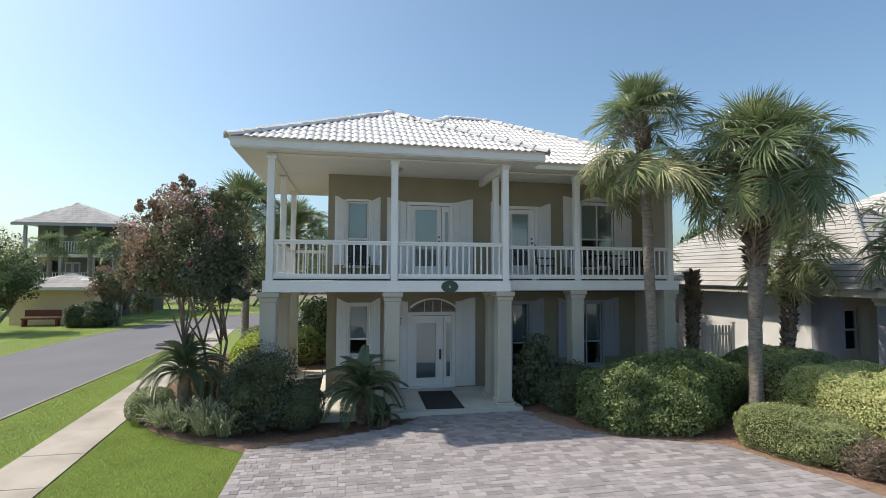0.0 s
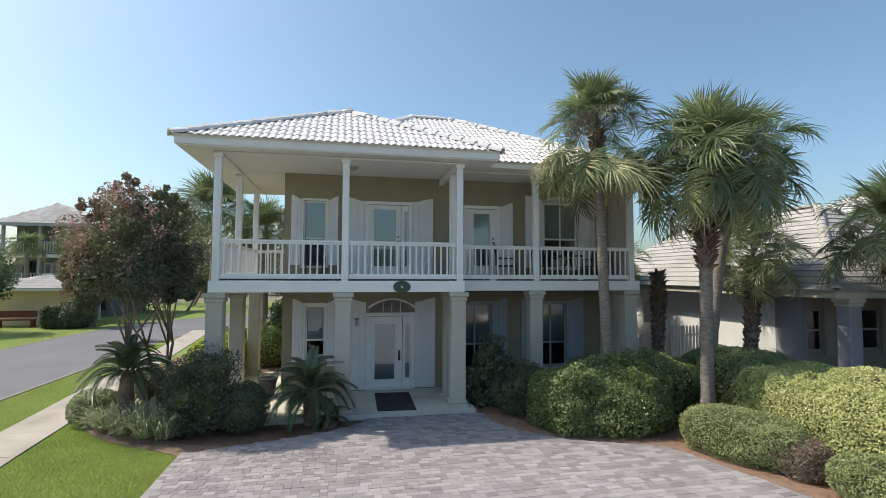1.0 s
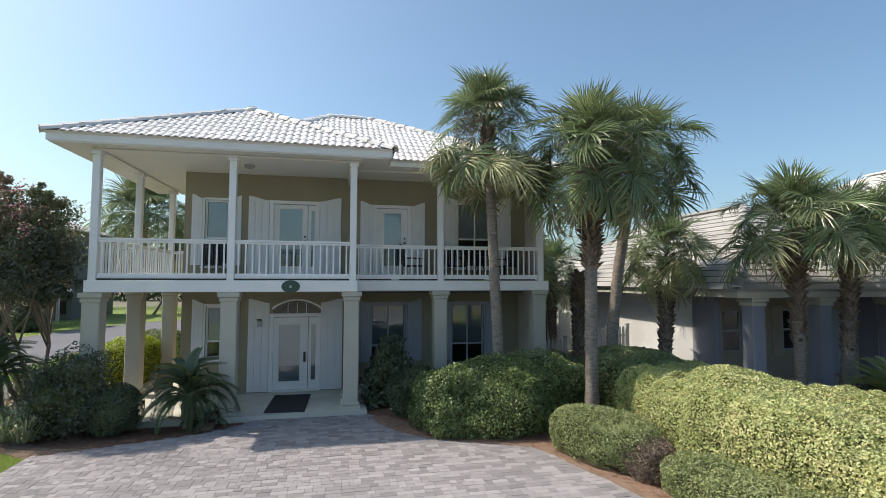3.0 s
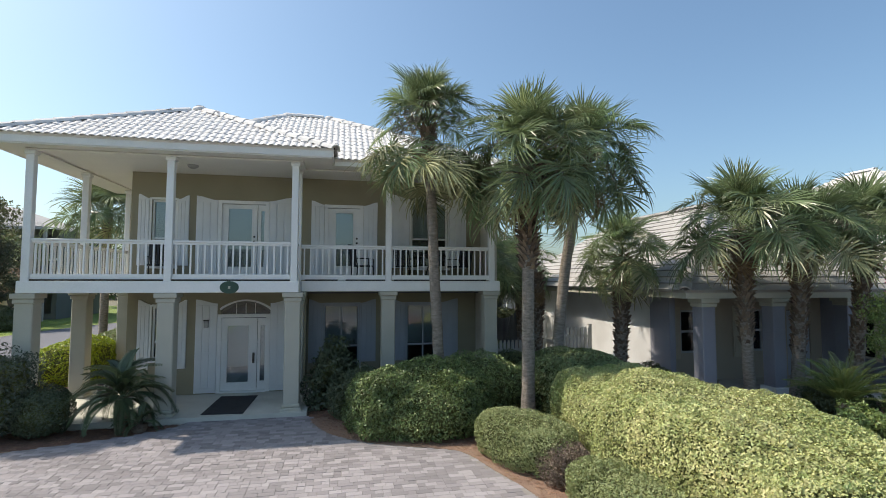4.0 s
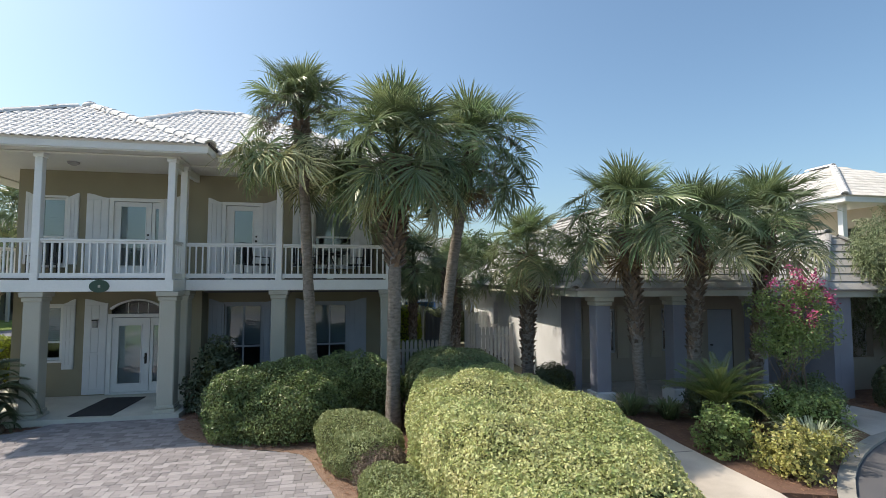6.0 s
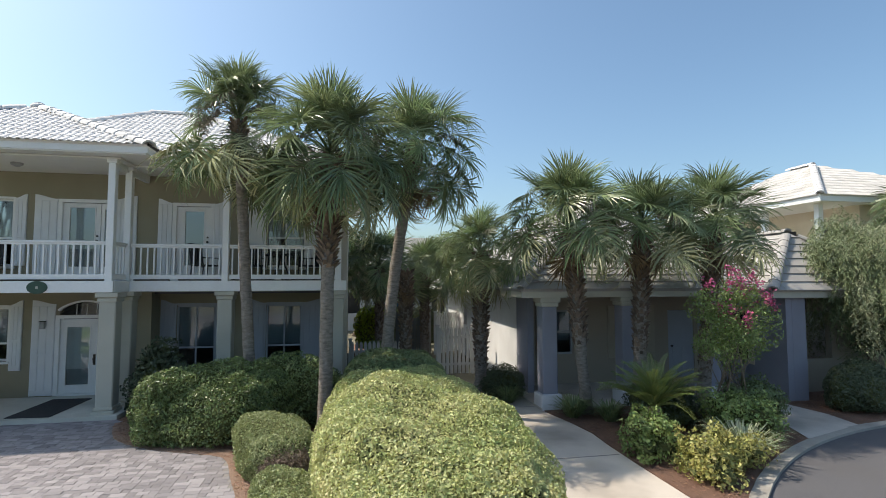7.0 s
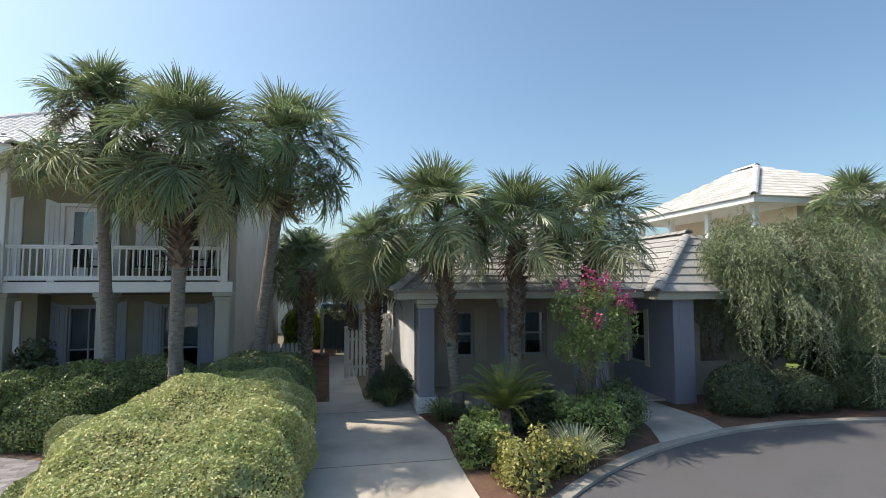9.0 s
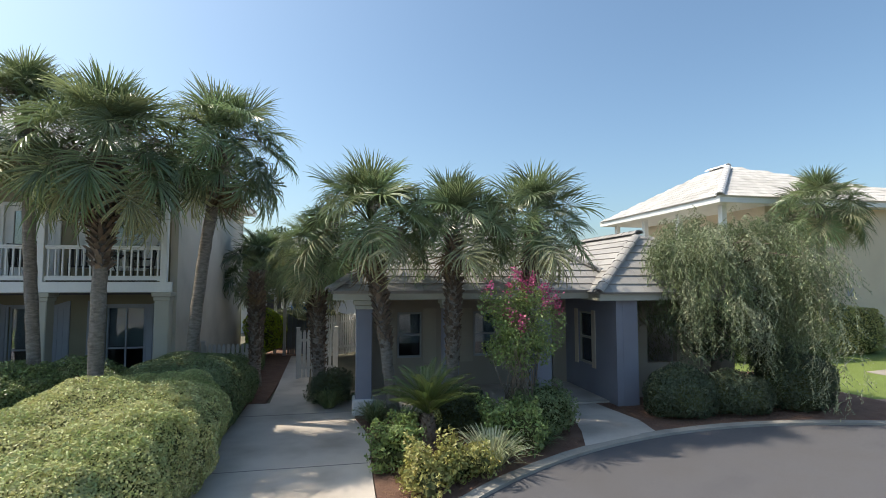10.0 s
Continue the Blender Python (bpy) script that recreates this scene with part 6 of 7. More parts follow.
palm((-15.9, 36.5, 0), (-15.9, 36.5, 4.7), 0.17, "fan palm before the tall house", 0.8, 28, None, low=-30, seed=16)


# ---- sago palms
def feather(name, mat, seed, L=0.95, pairs=40, leaf=0.17, arch=0.55, width=0.010):
    rs = random.Random(seed)
    vs, fs = [], []
    pt = lambda t: Vector((0, L * (t - 0.12 * t * t), 0.25 * L * math.sin(t * 2.4) * arch * 1.6 - arch * L * 0.75 * t**2.2))
    m = 10
    for i in range(m + 1):
        p, w = pt(i / m), 0.010 * (1.1 - i / m)
        vs += [(p.x - w, p.y, p.z), (p.x + w, p.y, p.z), (p.x, p.y, p.z - w)]
    for i in range(m):
        for a, b in ((0, 1), (1, 2), (2, 0)):
            fs.append((3 * i + a, 3 * i + b, 3 * i + 3 + b, 3 * i + 3 + a))
    for i in range(pairs):
        t = 0.14 + 0.86 * (i + 0.5) / pairs
        p = pt(t)
        ln = leaf * (0.55 + 0.9 * math.sin(math.pi * min(1, t * 1.02)) ** 0.7) * 0.8
        for s in (-1, 1):
            d = Vector((s * 0.86, 0.42 + 0.4 * t, 0.34)).normalized()
            tip = p + d * ln * rs.uniform(0.9, 1.1) + Vector((0, 0, -0.02))
            mid = p + d * ln * 0.5 + Vector((0, 0, 0.01))
            w = Vector((0, width, 0))
            o = len(vs)
            vs += [tuple(p - w * 0.5), tuple(p + w * 0.5), tuple(mid + w), tuple(mid - w), tuple(tip)]
            fs += [(o, o + 1, o + 2, o + 3), (o + 3, o + 2, o + 4)]
    return proto(name, (vs, fs), mat)


FEATHERS = [feather("frond", M["cycad"], s, leaf=0.145, pairs=54, width=0.012, arch=a) for s, a in ((1, 0.4), (2, 0.55), (3, 0.75))]
FEATHERS_L = [feather("frond", M["cycad_l"], s, leaf=0.10, pairs=36, width=0.0050, arch=a) for s, a in ((4, 0.12), (5, 0.28))]


def sago(x, y, z, h, s, label, n=34, seed=0, protos=None, low=-28):
    rs = random.Random(seed)
    protos = protos or FEATHERS
    ob = thing("sago_palm", (x, y, z), label, "sago palm", "sago palms")
    bm = tube(bmesh.new(), [(x, y, z - 0.05), (x + 0.02, y, z + h * 0.3), (x - 0.01, y, z + h * 0.7), (x, y, z + h)], [0.13, 0.15, 0.14, 0.10], 10)
    for i in range(60):
        a, zz = i * 2.4, z + h * i / 60
        d = Vector((math.cos(a), math.sin(a), 0))
        sd = Vector((-d.y, d.x, 0)) * 0.03
        c = Vector((x, y, zz)) + d * 0.13
        v = [bm.verts.new(q) for q in (c - sd, c + sd, c + d * 0.06 + Vector((0, 0, 0.07)))]
        bm.faces.new(v)
    part("trunk", bm, M["boot"], ob)
    inv = world_of(ob).inverted()
    for i in range(n):
        t = (i + 0.5) / n
        el = radians(72 + (low - 72) * t**0.8 + rs.uniform(-7, 7))
        o = new("frond", protos[i % len(protos)])
        o.parent, o.matrix_parent_inverse = ob, inv
        k = s * rs.uniform(0.88, 1.1)
        o.matrix_basis = Matrix.Translation((x, y, z + h)) @ Matrix.Rotation(i * 2.39996 + rs.uniform(-0.2, 0.2), 4, "Z") @ Matrix.Rotation(el, 4, "X") @ Matrix.Diagonal((k, k, k, 1))


sago(-3.6, 10.25, 0.0, 1.15, 1.0, "sago palm with arching dark fronds in the bed", 36, 1)
sago(0.12, 10.0, 0.0, 0.62, 1.12, "dark sago palm in front of the porch column", 40, 2, low=-38)
sago(0.55, 9.75, 0.0, 0.12, 0.55, "small sago offset beside the porch", 12, 3)
sago(14.85, 6.65, 0.0, 0.6, 1.22, "bright green upright sago palm before the cottage", 60, 4, FEATHERS_L, low=18)

# ---- clipped hedges and shrubs
def lean(k):
    """Shear a hedge in plan: it shifts along x as it comes nearer in y."""
    def f(w):
        w = w.copy()
        w[:, 0] -= k * w[:, 1]
        return w
    return f


def crouch(w):
    """The big hedge falls away towards its near end."""
    w = w.copy()
    near = np.clip(-w[:, 1] / 3.2, 0, 1)
    w[:, 2] = (w[:, 2] + 0.66) * (1 - 0.2 * near**1.4) - 0.66
    return w


hedge("yellow_hedge", (9.94, 4.85, 0.66), (1.41, 3.45, 0.87), 2.8, 130000, 0.042, M["yellow_hedge"], "large clipped variegated yellow-green hedge", amp=0.19, f=1.15, spread=0.8, depth=0.16, warp=crouch)
hedge("green_hedge", (9.98, 8.75, 0.66), (1.15, 1.5, 0.86), 2.8, 24000, 0.055, M["green_hedge"], "clipped dark green hedge behind the yellow one", amp=0.08)
hedge("green_hedge", (10.2, 10.6, 0.45), (0.9, 1.3, 0.5), 2.8, 9000, 0.06, M["green_hedge"], "low green hedge in the shade of the side wall", amp=0.08)
hedge("round_shrub", (6.35, 8.78, 0.42), (1.68, 1.1, 1.0), 2.05, 46000, 0.054, M["gloss_shrub"], "big rounded glossy green shrub before the porch", "shrub", amp=0.26, f=1.25, depth=0.24, spread=0.85)
hedge("round_shrub", (7.7, 9.3, 0.58), (1.3, 0.9, 0.78), 2.5, 20000, 0.052, M["gloss_shrub"], "glossy green shrub under the palms", "shrub", amp=0.28, f=1.2, depth=0.2, spread=0.8)
BOX = hedge("box_hedge", (7.75, 6.4, 0.36), (0.6, 1.0, 0.46), 2.6, 20000, 0.034, M["box_hedge"], "low clipped small-leaved box hedge beside the paving", spread=0.75, amp=0.12, f=1.6, warp=lean(0.3))
p, nr = hedge_points(9000, (8.12, 5.55, 0.26), (0.42, 0.42, 0.34), 2.3, 0.12, 1.8, None, 0.2)
under(new("bare_patch", leaf_mesh("bare_patch", p, nr, 0.06, M["bare_twig"], 0.16, 1.0)), BOX)
hedge("box_hedge", (8.45, 3.7, 0.28), (0.55, 1.3, 0.40), 2.7, 22000, 0.034, M["box_hedge"], "low clipped box hedge at the foot of the yellow hedge", spread=0.75, amp=0.11, f=1.6, warp=lean(0.33))
hedge("dark_shrub", (5.0, 9.95, 0.4), (0.6, 0.5, 0.6), 2.2, 8000, 0.055, M["dark_bush"], "dark green shrub at the porch edge", "shrub", amp=0.25, f=1.4, depth=0.2, spread=0.8)
hedge("dark_shrub", (5.0, 10.6, 0.4), (0.75, 0.4, 0.6), 2.2, 5000, 0.07, M["dark_bush"], "dark shrub in the shade under the balcony", "shrub", amp=0.15)
hedge("dark_shrub", (4.45, 10.85, 0.7), (0.55, 0.4, 1.0), 2.0, 4200, 0.10, M["dark_bush"], "tall dark leafy plant beside the porch column", "shrub", amp=0.45, f=1.6, depth=0.45, spread=1.0)
hedge("ball_bush", (-1.2, 9.75, 0.44), (0.5, 0.48, 0.55), 2.2, 7000, 0.045, M["dark_bush"], "dark rounded bush before the porch", "shrub", amp=0.06)
hedge("ball_bush", (-2.05, 9.75, 0.75), (0.72, 0.6, 1.0), 2.1, 8000, 0.06, M["grey_bush"], "loose grey-green shrub in the bed", "shrub", amp=0.35, f=1.8, depth=0.4, spread=0.9)
hedge("ball_bush", (-4.5, 11.0, 0.3), (0.5, 0.5, 0.38), 2.3, 5000, 0.04, M["green_hedge"], "small clipped green bush beside the footpath", "shrub", amp=0.05)
hedge("dark_shrub", (-3.05, 11.5, 0.45), (0.95, 0.55, 0.65), 2.2, 7000, 0.06, M["dark_bush"], "dark shrub round the foot of the crape myrtle", "shrub", amp=0.3, f=1.8, depth=0.3, spread=0.9)
hedge("lime_bush", (-2.8, 14.6, 0.66), (0.72, 1.7, 0.74), 2.4, 12000, 0.06, M["lime"], "bright lime green bush beside the side veranda", "shrub", amp=0.12)
hedge("lime_bush", (-1.75, 17.6, 0.5), (0.75, 0.6, 0.7), 2.2, 6000, 0.09, M["crape_r"], "leafy green bush behind the side porch", "shrub", amp=0.3, f=1.6, depth=0.3, spread=0.9)
hedge("dark_shrub", (-1.2, 19.6, 1.0), (1.0, 0.6, 1.3), 2.2, 6000, 0.11, M["weep"], "tall loose green bush behind the side porch", "shrub", amp=0.3, f=1.6, depth=0.3, spread=0.9)
hedge("lime_bush", (-3.2, 18.6, 0.5), (1.0, 1.6, 0.7), 2.4, 7000, 0.07, M["green_hedge"], "green bush by the side veranda", "shrub", amp=0.15)
hedge("gold_bush", (14.55, 4.75, 0.28), (0.50, 0.42, 0.34), 2.1, 3400, 0.066, M["gold_bush"], "golden leafed low bush near the kerb", "shrub", amp=0.4, f=2.8, depth=0.3, spread=0.9)
hedge("gold_bush", (15.15, 5.1, 0.25), (0.42, 0.40, 0.32), 2.1, 3000, 0.066, M["gold_bush"], "golden leafed low bush near the kerb", "shrub", amp=0.4, f=2.8, depth=0.3, spread=0.9)
hedge("gold_bush", (14.15, 5.75, 0.36), (0.42, 0.42, 0.45), 2.1, 3600, 0.066, M["crape_r"], "yellow-green bush in the cottage bed", "shrub", amp=0.4, f=2.8, depth=0.3, spread=0.9)
hedge("lime_bush", (16.3, 6.2, 0.42), (0.60, 0.5, 0.5), 2.1, 4800, 0.066, M["crape_r"], "green bush below the crape myrtle", "shrub", amp=0.4, f=2.8, depth=0.3, spread=0.9)
hedge("dark_shrub", (17.2, 6.9, 0.45), (0.75, 0.5, 0.55), 2.1, 6000, 0.06, M["green_hedge"], "dark green bush in the cottage bed", "shrub", amp=0.28, f=2.4, depth=0.2)
hedge("dark_shrub", (15.6, 7.4, 0.4), (0.8, 0.5, 0.5), 2.1, 5000, 0.06, M["dark_bush"], "dark green bush before the cottage porch", "shrub", amp=0.28, f=2.4, depth=0.2)
hedge("dark_shrub", (12.95, 10.45, 0.33), (0.62, 0.5, 0.46), 2.1, 6000, 0.07, M["dark_bush"], "dark grassy bush beside the narrow walk", "shrub", amp=0.22, f=2.2, depth=0.25, spread=0.9, aspect=0.25)
hedge("dark_shrub", (20.9, 7.55, 0.5), (0.85, 0.55, 0.65), 2.1, 7000, 0.06, M["dark_bush"], "dark bush under the weeping tree", "shrub", amp=0.12)
hedge("dark_shrub", (24.2, 7.65, 0.6), (0.9, 0.7, 0.75), 2.1, 8000, 0.06, M["dark_bush"], "dark rounded bush beside the drive", "shrub", amp=0.12)
hedge("dark_shrub", (22.4, 7.5, 0.45), (0.8, 0.55, 0.55), 2.1, 6000, 0.06, M["dark_bush"], "dark bush under the weeping tree", "shrub", amp=0.12)
hedge("flecked_shrub", (25.3, 9.3, 0.75), (0.85, 0.6, 0.9), 2.1, 7000, 0.06, M["grey_bush"], "grey-green shrub beside the drive", "shrub", amp=0.25, f=1.8, depth=0.25, spread=0.9)
hedge("green_hedge", (30.2, 14.2, 0.7), (2.6, 1.0, 1.0), 2.4, 12000, 0.09, M["green_hedge"], "tall green hedge before the tan house", amp=0.2)
hedge("green_hedge", (34.5, 15.2, 0.9), (2.2, 0.8, 1.2), 2.4, 9000, 0.09, M["gold_bush"], "yellow-green hedge at the tan wall", amp=0.2)
hedge("green_hedge", (10.0, 14.6, 0.4), (0.5, 2.4, 0.5), 2.6, 8000, 0.07, M["green_hedge"], "green hedge along the side wall", amp=0.12)
# made-up hedge: its dark leaves stand for shade behind the gate
hedge("dark_shrub", (11.5, 21.2, 0.8), (2.2, 0.5, 1.0), 2.5, 9000, 0.09, M["dark_bush"], "added dark hedge standing for the shade behind the garden gate", "hedge", amp=0.15)
hedge("lime_bush", (10.0, 19.0, 1.0), (0.8, 0.8, 1.0), 2.2, 5000, 0.09, M["lime"], "sunlit lime bush behind the fence", "shrub", amp=0.2)
hedge("dark_shrub", (-15.6, 32.8, 0.55), (1.4, 0.8, 0.9), 2.2, 7000, 0.11, M["dark_bush"], "dark shrubs before the cream hut", "shrub", amp=0.25)


# ---- grass-like clumps
def strap_clump(x, y, r, h, n, mat, label, seed=0):
    rs = np.random.default_rng(seed)
    vs, fs = [], []
    for i in range(n):
        a = rs.uniform(0, 2 * math.pi)
        d = np.array([math.cos(a), math.sin(a), 0])
        s = np.array([-d[1], d[0], 0]) * rs.uniform(0.006, 0.012)
        o = np.array([x, y, 0.0]) + d * rs.uniform(0, r * 0.35)
        reach, hh = r * rs.uniform(0.25, 1.3), h * rs.uniform(0.35, 1.15)
        k = len(vs)
        for t, w in ((0, 1), (0.4, 1.1), (0.75, 0.8), (1, 0.1)):
            p = o + d * reach * t + np.array([0, 0, hh * math.sin(min(t * 2.0, 2.35)) + 0.01])
            vs += [tuple(p - s * w), tuple(p + s * w)]
        fs += [(k + 2 * j, k + 2 * j + 1, k + 2 * j + 3, k + 2 * j + 2) for j in range(3)]
    ob = raw("grass_clump", vs, fs, mat)
    tagged(ob, label, "grass clump", "strap-leaved clumps")


for k, (x, y, s) in enumerate(((-4.05, 10.35, 0.85), (-3.55, 10.0, 1.0), (-3.0, 9.65, 1.05), (-2.6, 9.45, 0.9), (-3.1, 10.1, 0.9), (-3.75, 10.55, 0.8))):
    strap_clump(x, y, 0.55 * s, 0.55 * s, 190, M["strap"], "variegated strap-leaved clump at the bed edge", k)
for k, (x, y, s) in enumerate(((15.75, 5.45, 1.1), (15.9, 6.0, 0.9), (13.95, 8.35, 0.9), (12.9, 9.9, 0.9), (14.6, 7.9, 0.8), (16.9, 6.25, 0.8))):
    strap_clump(x, y, 0.5 * s, 0.45 * s, 300, M["strap"] if k < 1 else M["green_hedge"], "arching strap-leaved clump in the cottage bed", 20 + k)


# ---- crape myrtles and other trees
def tree(name, base, crown, half, stems, n, size, mats, label, category="tree", r=0.05, k=60, seed=0, inner=0.4, fork=0.45, score=None):
    """Several tapered stems that fork into limbs, and a crown of many leaves in clumps. mats: (material, share); score ranks the clumps for it."""
    rs = random.Random(seed)
    ob = thing(name, base, label, category)
    p, d, cc = clump_points(n, crown, half, k, inner, seed)
    base = Vector(base)
    ends = [Vector(c) for c in cc]
    rs.shuffle(ends)
    for s in range(stems):
        a = 2 * math.pi * s / stems + rs.uniform(-0.3, 0.3)
        f = Vector(crown) * fork + base * (1 - fork)
        f = f + Vector((math.cos(a) * half[0] * 0.32, math.sin(a) * half[1] * 0.32, rs.uniform(-0.1, 0.2)))
        st = base + Vector((math.cos(a) * r * 2.2, math.sin(a) * r * 2.2, -0.06)) if stems > 1 else base - Vector((0, 0, 0.06))
        mid = st.lerp(f, 0.5) + Vector((rs.uniform(-0.08, 0.08), rs.uniform(-0.08, 0.08), 0))
        bm = tube(bmesh.new(), [st, st.lerp(mid, 0.5), mid, mid.lerp(f, 0.5), f], [r, r * 0.92, r * 0.85, r * 0.75, r * 0.66], 8)
        stem = part("trunk", bm, M["bark"], ob, smooth=True)
        for e in ends[s :: stems][: max(4, 24 // stems)]:
            m2 = f.lerp(e, 0.5) + Vector((rs.uniform(-0.1, 0.1), rs.uniform(-0.1, 0.1), 0.05))
            part("limb", tube(bmesh.new(), [f, m2, e], [r * 0.55, r * 0.35, r * 0.12], 6), M["bark"], stem, smooth=True)
    pick = np.random.default_rng(seed + 5).uniform(0, 1, len(cc))
    if score is not None:
        rank = np.array([score(c) for c in cc]) + 0.8 * pick
        pick = np.argsort(np.argsort(rank)) / len(cc)
    # whole clumps take one tint
    near = np.argmin(((p[:, None, :] - cc[None]) ** 2).sum(axis=2), axis=1)
    lo = 0.0
    for i, (m, share) in enumerate(mats):
        sel = (pick[near] >= lo) & (pick[near] < lo + share)
        lo += share
        if sel.any():
            under(new("crown" if i == 0 else "crown_tint", leaf_mesh("crown", p[sel], d[sel], size, m, 0.5, 0.8)), ob)
    return ob, cc


def blossoms(ob, spots, n, size, mat, r=0.12):
    p = []
    for s in spots:
        q = RNG.normal(0, 1, (n, 3)) * np.array([r, r, r * 1.5]) * 0.5
        p.append(q + np.array(s))
    p = np.concatenate(p)
    under(new("blossom", leaf_mesh("blossom", p, np.tile([0, 0, 1.0], (len(p), 1)), size, mat, 0.9, 1.0)), ob)


# bronze leaves upper left; dark leaf colour lower right carries the crown's shade
CL, cc = tree("crape_myrtle", (-3.2, 10.9, 0), (-3.6, 10.5, 3.72), (1.55, 1.25, 1.42), 5, 30000, 0.07, [(M["grey_bush"], 0.22), (M["crape"], 0.6), (M["crape_red"], 0.18)], "bushy crape myrtle with bronze leaves and faded blossoms", "crape myrtle", 0.045, 95, 3, 0.35, score=lambda c: 0.55 * (c[2] - 3.6) - 0.5 * (c[0] + 3.6))
for k, (lobe, r, n, mat) in enumerate((((-4.85, 10.3, 3.35), 0.5, 2200, "crape_red"), ((-4.5, 10.4, 2.75), 0.45, 1600, "crape"), ((-2.55, 10.5, 2.9), 0.5, 2400, "grey_bush"), ((-4.45, 10.3, 4.6), 0.36, 900, "crape_red"), ((-2.85, 10.4, 4.85), 0.38, 1100, "crape"), ((-3.75, 10.3, 5.1), 0.3, 700, "crape_red"))):
    q, d2, _ = clump_points(n, lobe, (r, r * 0.9, r), 9, 0.3, 90 + k)
    under(new("crown_tint", leaf_mesh("crown", q, d2, 0.07, M[mat], 0.5, 0.8)), CL)
blossoms(CL, [tuple(c + np.array([0, -0.15, 0.18])) for c in cc if c[2] > 3.6 and c[1] < 11.4 and c[0] < -2.7][:34], 40, 0.05, M["flower_pale"])
blossoms(CL, [tuple(c + np.array([-0.1, -0.2, 0.1])) for c in cc if c[2] < 3.4][:7], 22, 0.05, M["flower"], 0.1)
CR, cc = tree("crape_myrtle", (16.75, 6.85, 0), (16.75, 6.8, 2.2), (1.0, 0.8, 1.15), 5, 7500, 0.062, [(M["crape_r"], 1.0)], "young crape myrtle with magenta blossoms", "crape myrtle", 0.022, 50, 5, 0.3, 0.3)
tops = [c for c in cc.tolist() if c[2] > 2.2 + 0.3 * math.sin(9 * c[0]) and c[1] < 7.1][:20]
blossoms(CR, [(c[0] * 1.15 - 0.15 * 16.75, c[1] - 0.12, c[2] + 0.30) for c in tops], 42, 0.05, M["flower"], 0.11)


def weeping_tree(base, crown, half, bunches, label, seed=0):
    """A tree whose thin twigs hang in uneven bunches, with side sprays, from arching limbs."""
    rs = random.Random(seed)
    ob = thing("weeping_tree", base, label, "tree")
    base, crown = Vector(base), Vector(crown)
    top = crown + Vector((0, 0, half[2] * 0.35))
    bm = tube(bmesh.new(), [base - Vector((0, 0, 0.06)), base.lerp(top, 0.35) + Vector((0.1, 0, 0)), base.lerp(top, 0.7) + Vector((-0.05, 0.05, 0)), top], [0.14, 0.12, 0.09, 0.05], 9)
    trunk = part("trunk", bm, M["bark"], ob, smooth=True)
    pts, dirs, tone = [], [], []

    def strand(o, d, L, pale):
        p, k = o.copy(), max(4, int(L / 0.05))
        for u in range(k):
            d = (d + Vector((rs.gauss(0, 0.12), rs.gauss(0, 0.12), -0.22))).normalized()
            p = p + d * L / k
            if p.z < 0.25:
                return
            side = Vector((rs.gauss(0, 1), rs.gauss(0, 1), -0.3)).normalized()
            for w in range(rs.choice((0, 1, 2, 3, 5, 6))):
                pts.append(tuple(p + side * 0.045 * w + Vector((0, 0, -0.035 * w))))
                dirs.append(tuple(side * 0.8 + Vector((0, 0, -0.9))))
                tone.append(pale)

    for i in range(bunches):
        a = i * 2.39996
        rad = math.sqrt((i + 0.5) / bunches)
        reach = 1.0 + 0.7 * noise.noise(Vector((math.cos(a) * 1.6, math.sin(a) * 1.6, 3.0)))
        q = Vector((crown.x + half[0] * rad * reach * math.cos(a), crown.y + half[1] * rad * reach * math.sin(a), 0))
        q.z = crown.z + half[2] * math.sqrt(max(0.02, 1 - rad * rad * 0.95)) + 1.1 * noise.noise(q * 0.9 + Vector((0, 0, 5.0))) + rs.uniform(-0.75, 0.15)
        m2 = top.lerp(q, 0.55) + Vector((0, 0, 0.3))
        if i % 4 == 0:
            part("limb", tube(bmesh.new(), [top, m2, q], [0.035, 0.022, 0.008], 5), M["bark"], trunk, smooth=True)
        long = (0.5 + 1.9 * abs(noise.noise(q * 1.7))**0.7 * 1.6) * (0.55 + 0.6 * rad) * rs.uniform(0.6, 1.4)
        outw = Vector((math.cos(a), math.sin(a), 0))
        pale = 1 if rs.random() < 0.4 else 0
        for j in range(rs.randint(10, 19)):
            o = q + Vector((rs.gauss(0, 0.07), rs.gauss(0, 0.07), rs.gauss(0, 0.12)))
            strand(o, (outw * rs.uniform(0.1, 0.6) + Vector((rs.gauss(0, 0.18), rs.gauss(0, 0.18), rs.uniform(-0.4, 0.6)))).normalized(), long * rs.uniform(0.4, 1.15), pale)
    p, d, tone = np.array(pts), np.array(dirs), np.array(tone)
    nr = p - np.array([crown.x, crown.y, crown.z - 0.6])
    nr /= np.linalg.norm(nr, axis=1)[:, None]
    for k, m in ((0, "weep"), (1, "weep_pale")):
        s = tone == k
        under(new("crown" if k == 0 else "crown_tint", leaf_mesh("crown", p[s], nr[s], 0.075, M[m], 0.32, 0.7, d[s])), ob)
    # dark leaves inside put the crown's inner shade into the colour
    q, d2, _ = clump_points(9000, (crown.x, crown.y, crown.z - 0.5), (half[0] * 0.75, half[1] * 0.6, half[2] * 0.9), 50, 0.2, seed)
    under(new("crown_shade_core", leaf_mesh("crown_shade_core", q, d2, 0.09, M["dark_bush"], 0.4, 0.8)), ob)


weeping_tree((22.9, 9.0, 0), (23.1, 8.8, 2.85), (2.0, 1.5, 1.65), 125, "weeping tree with fine drooping grey-green foliage", 4)

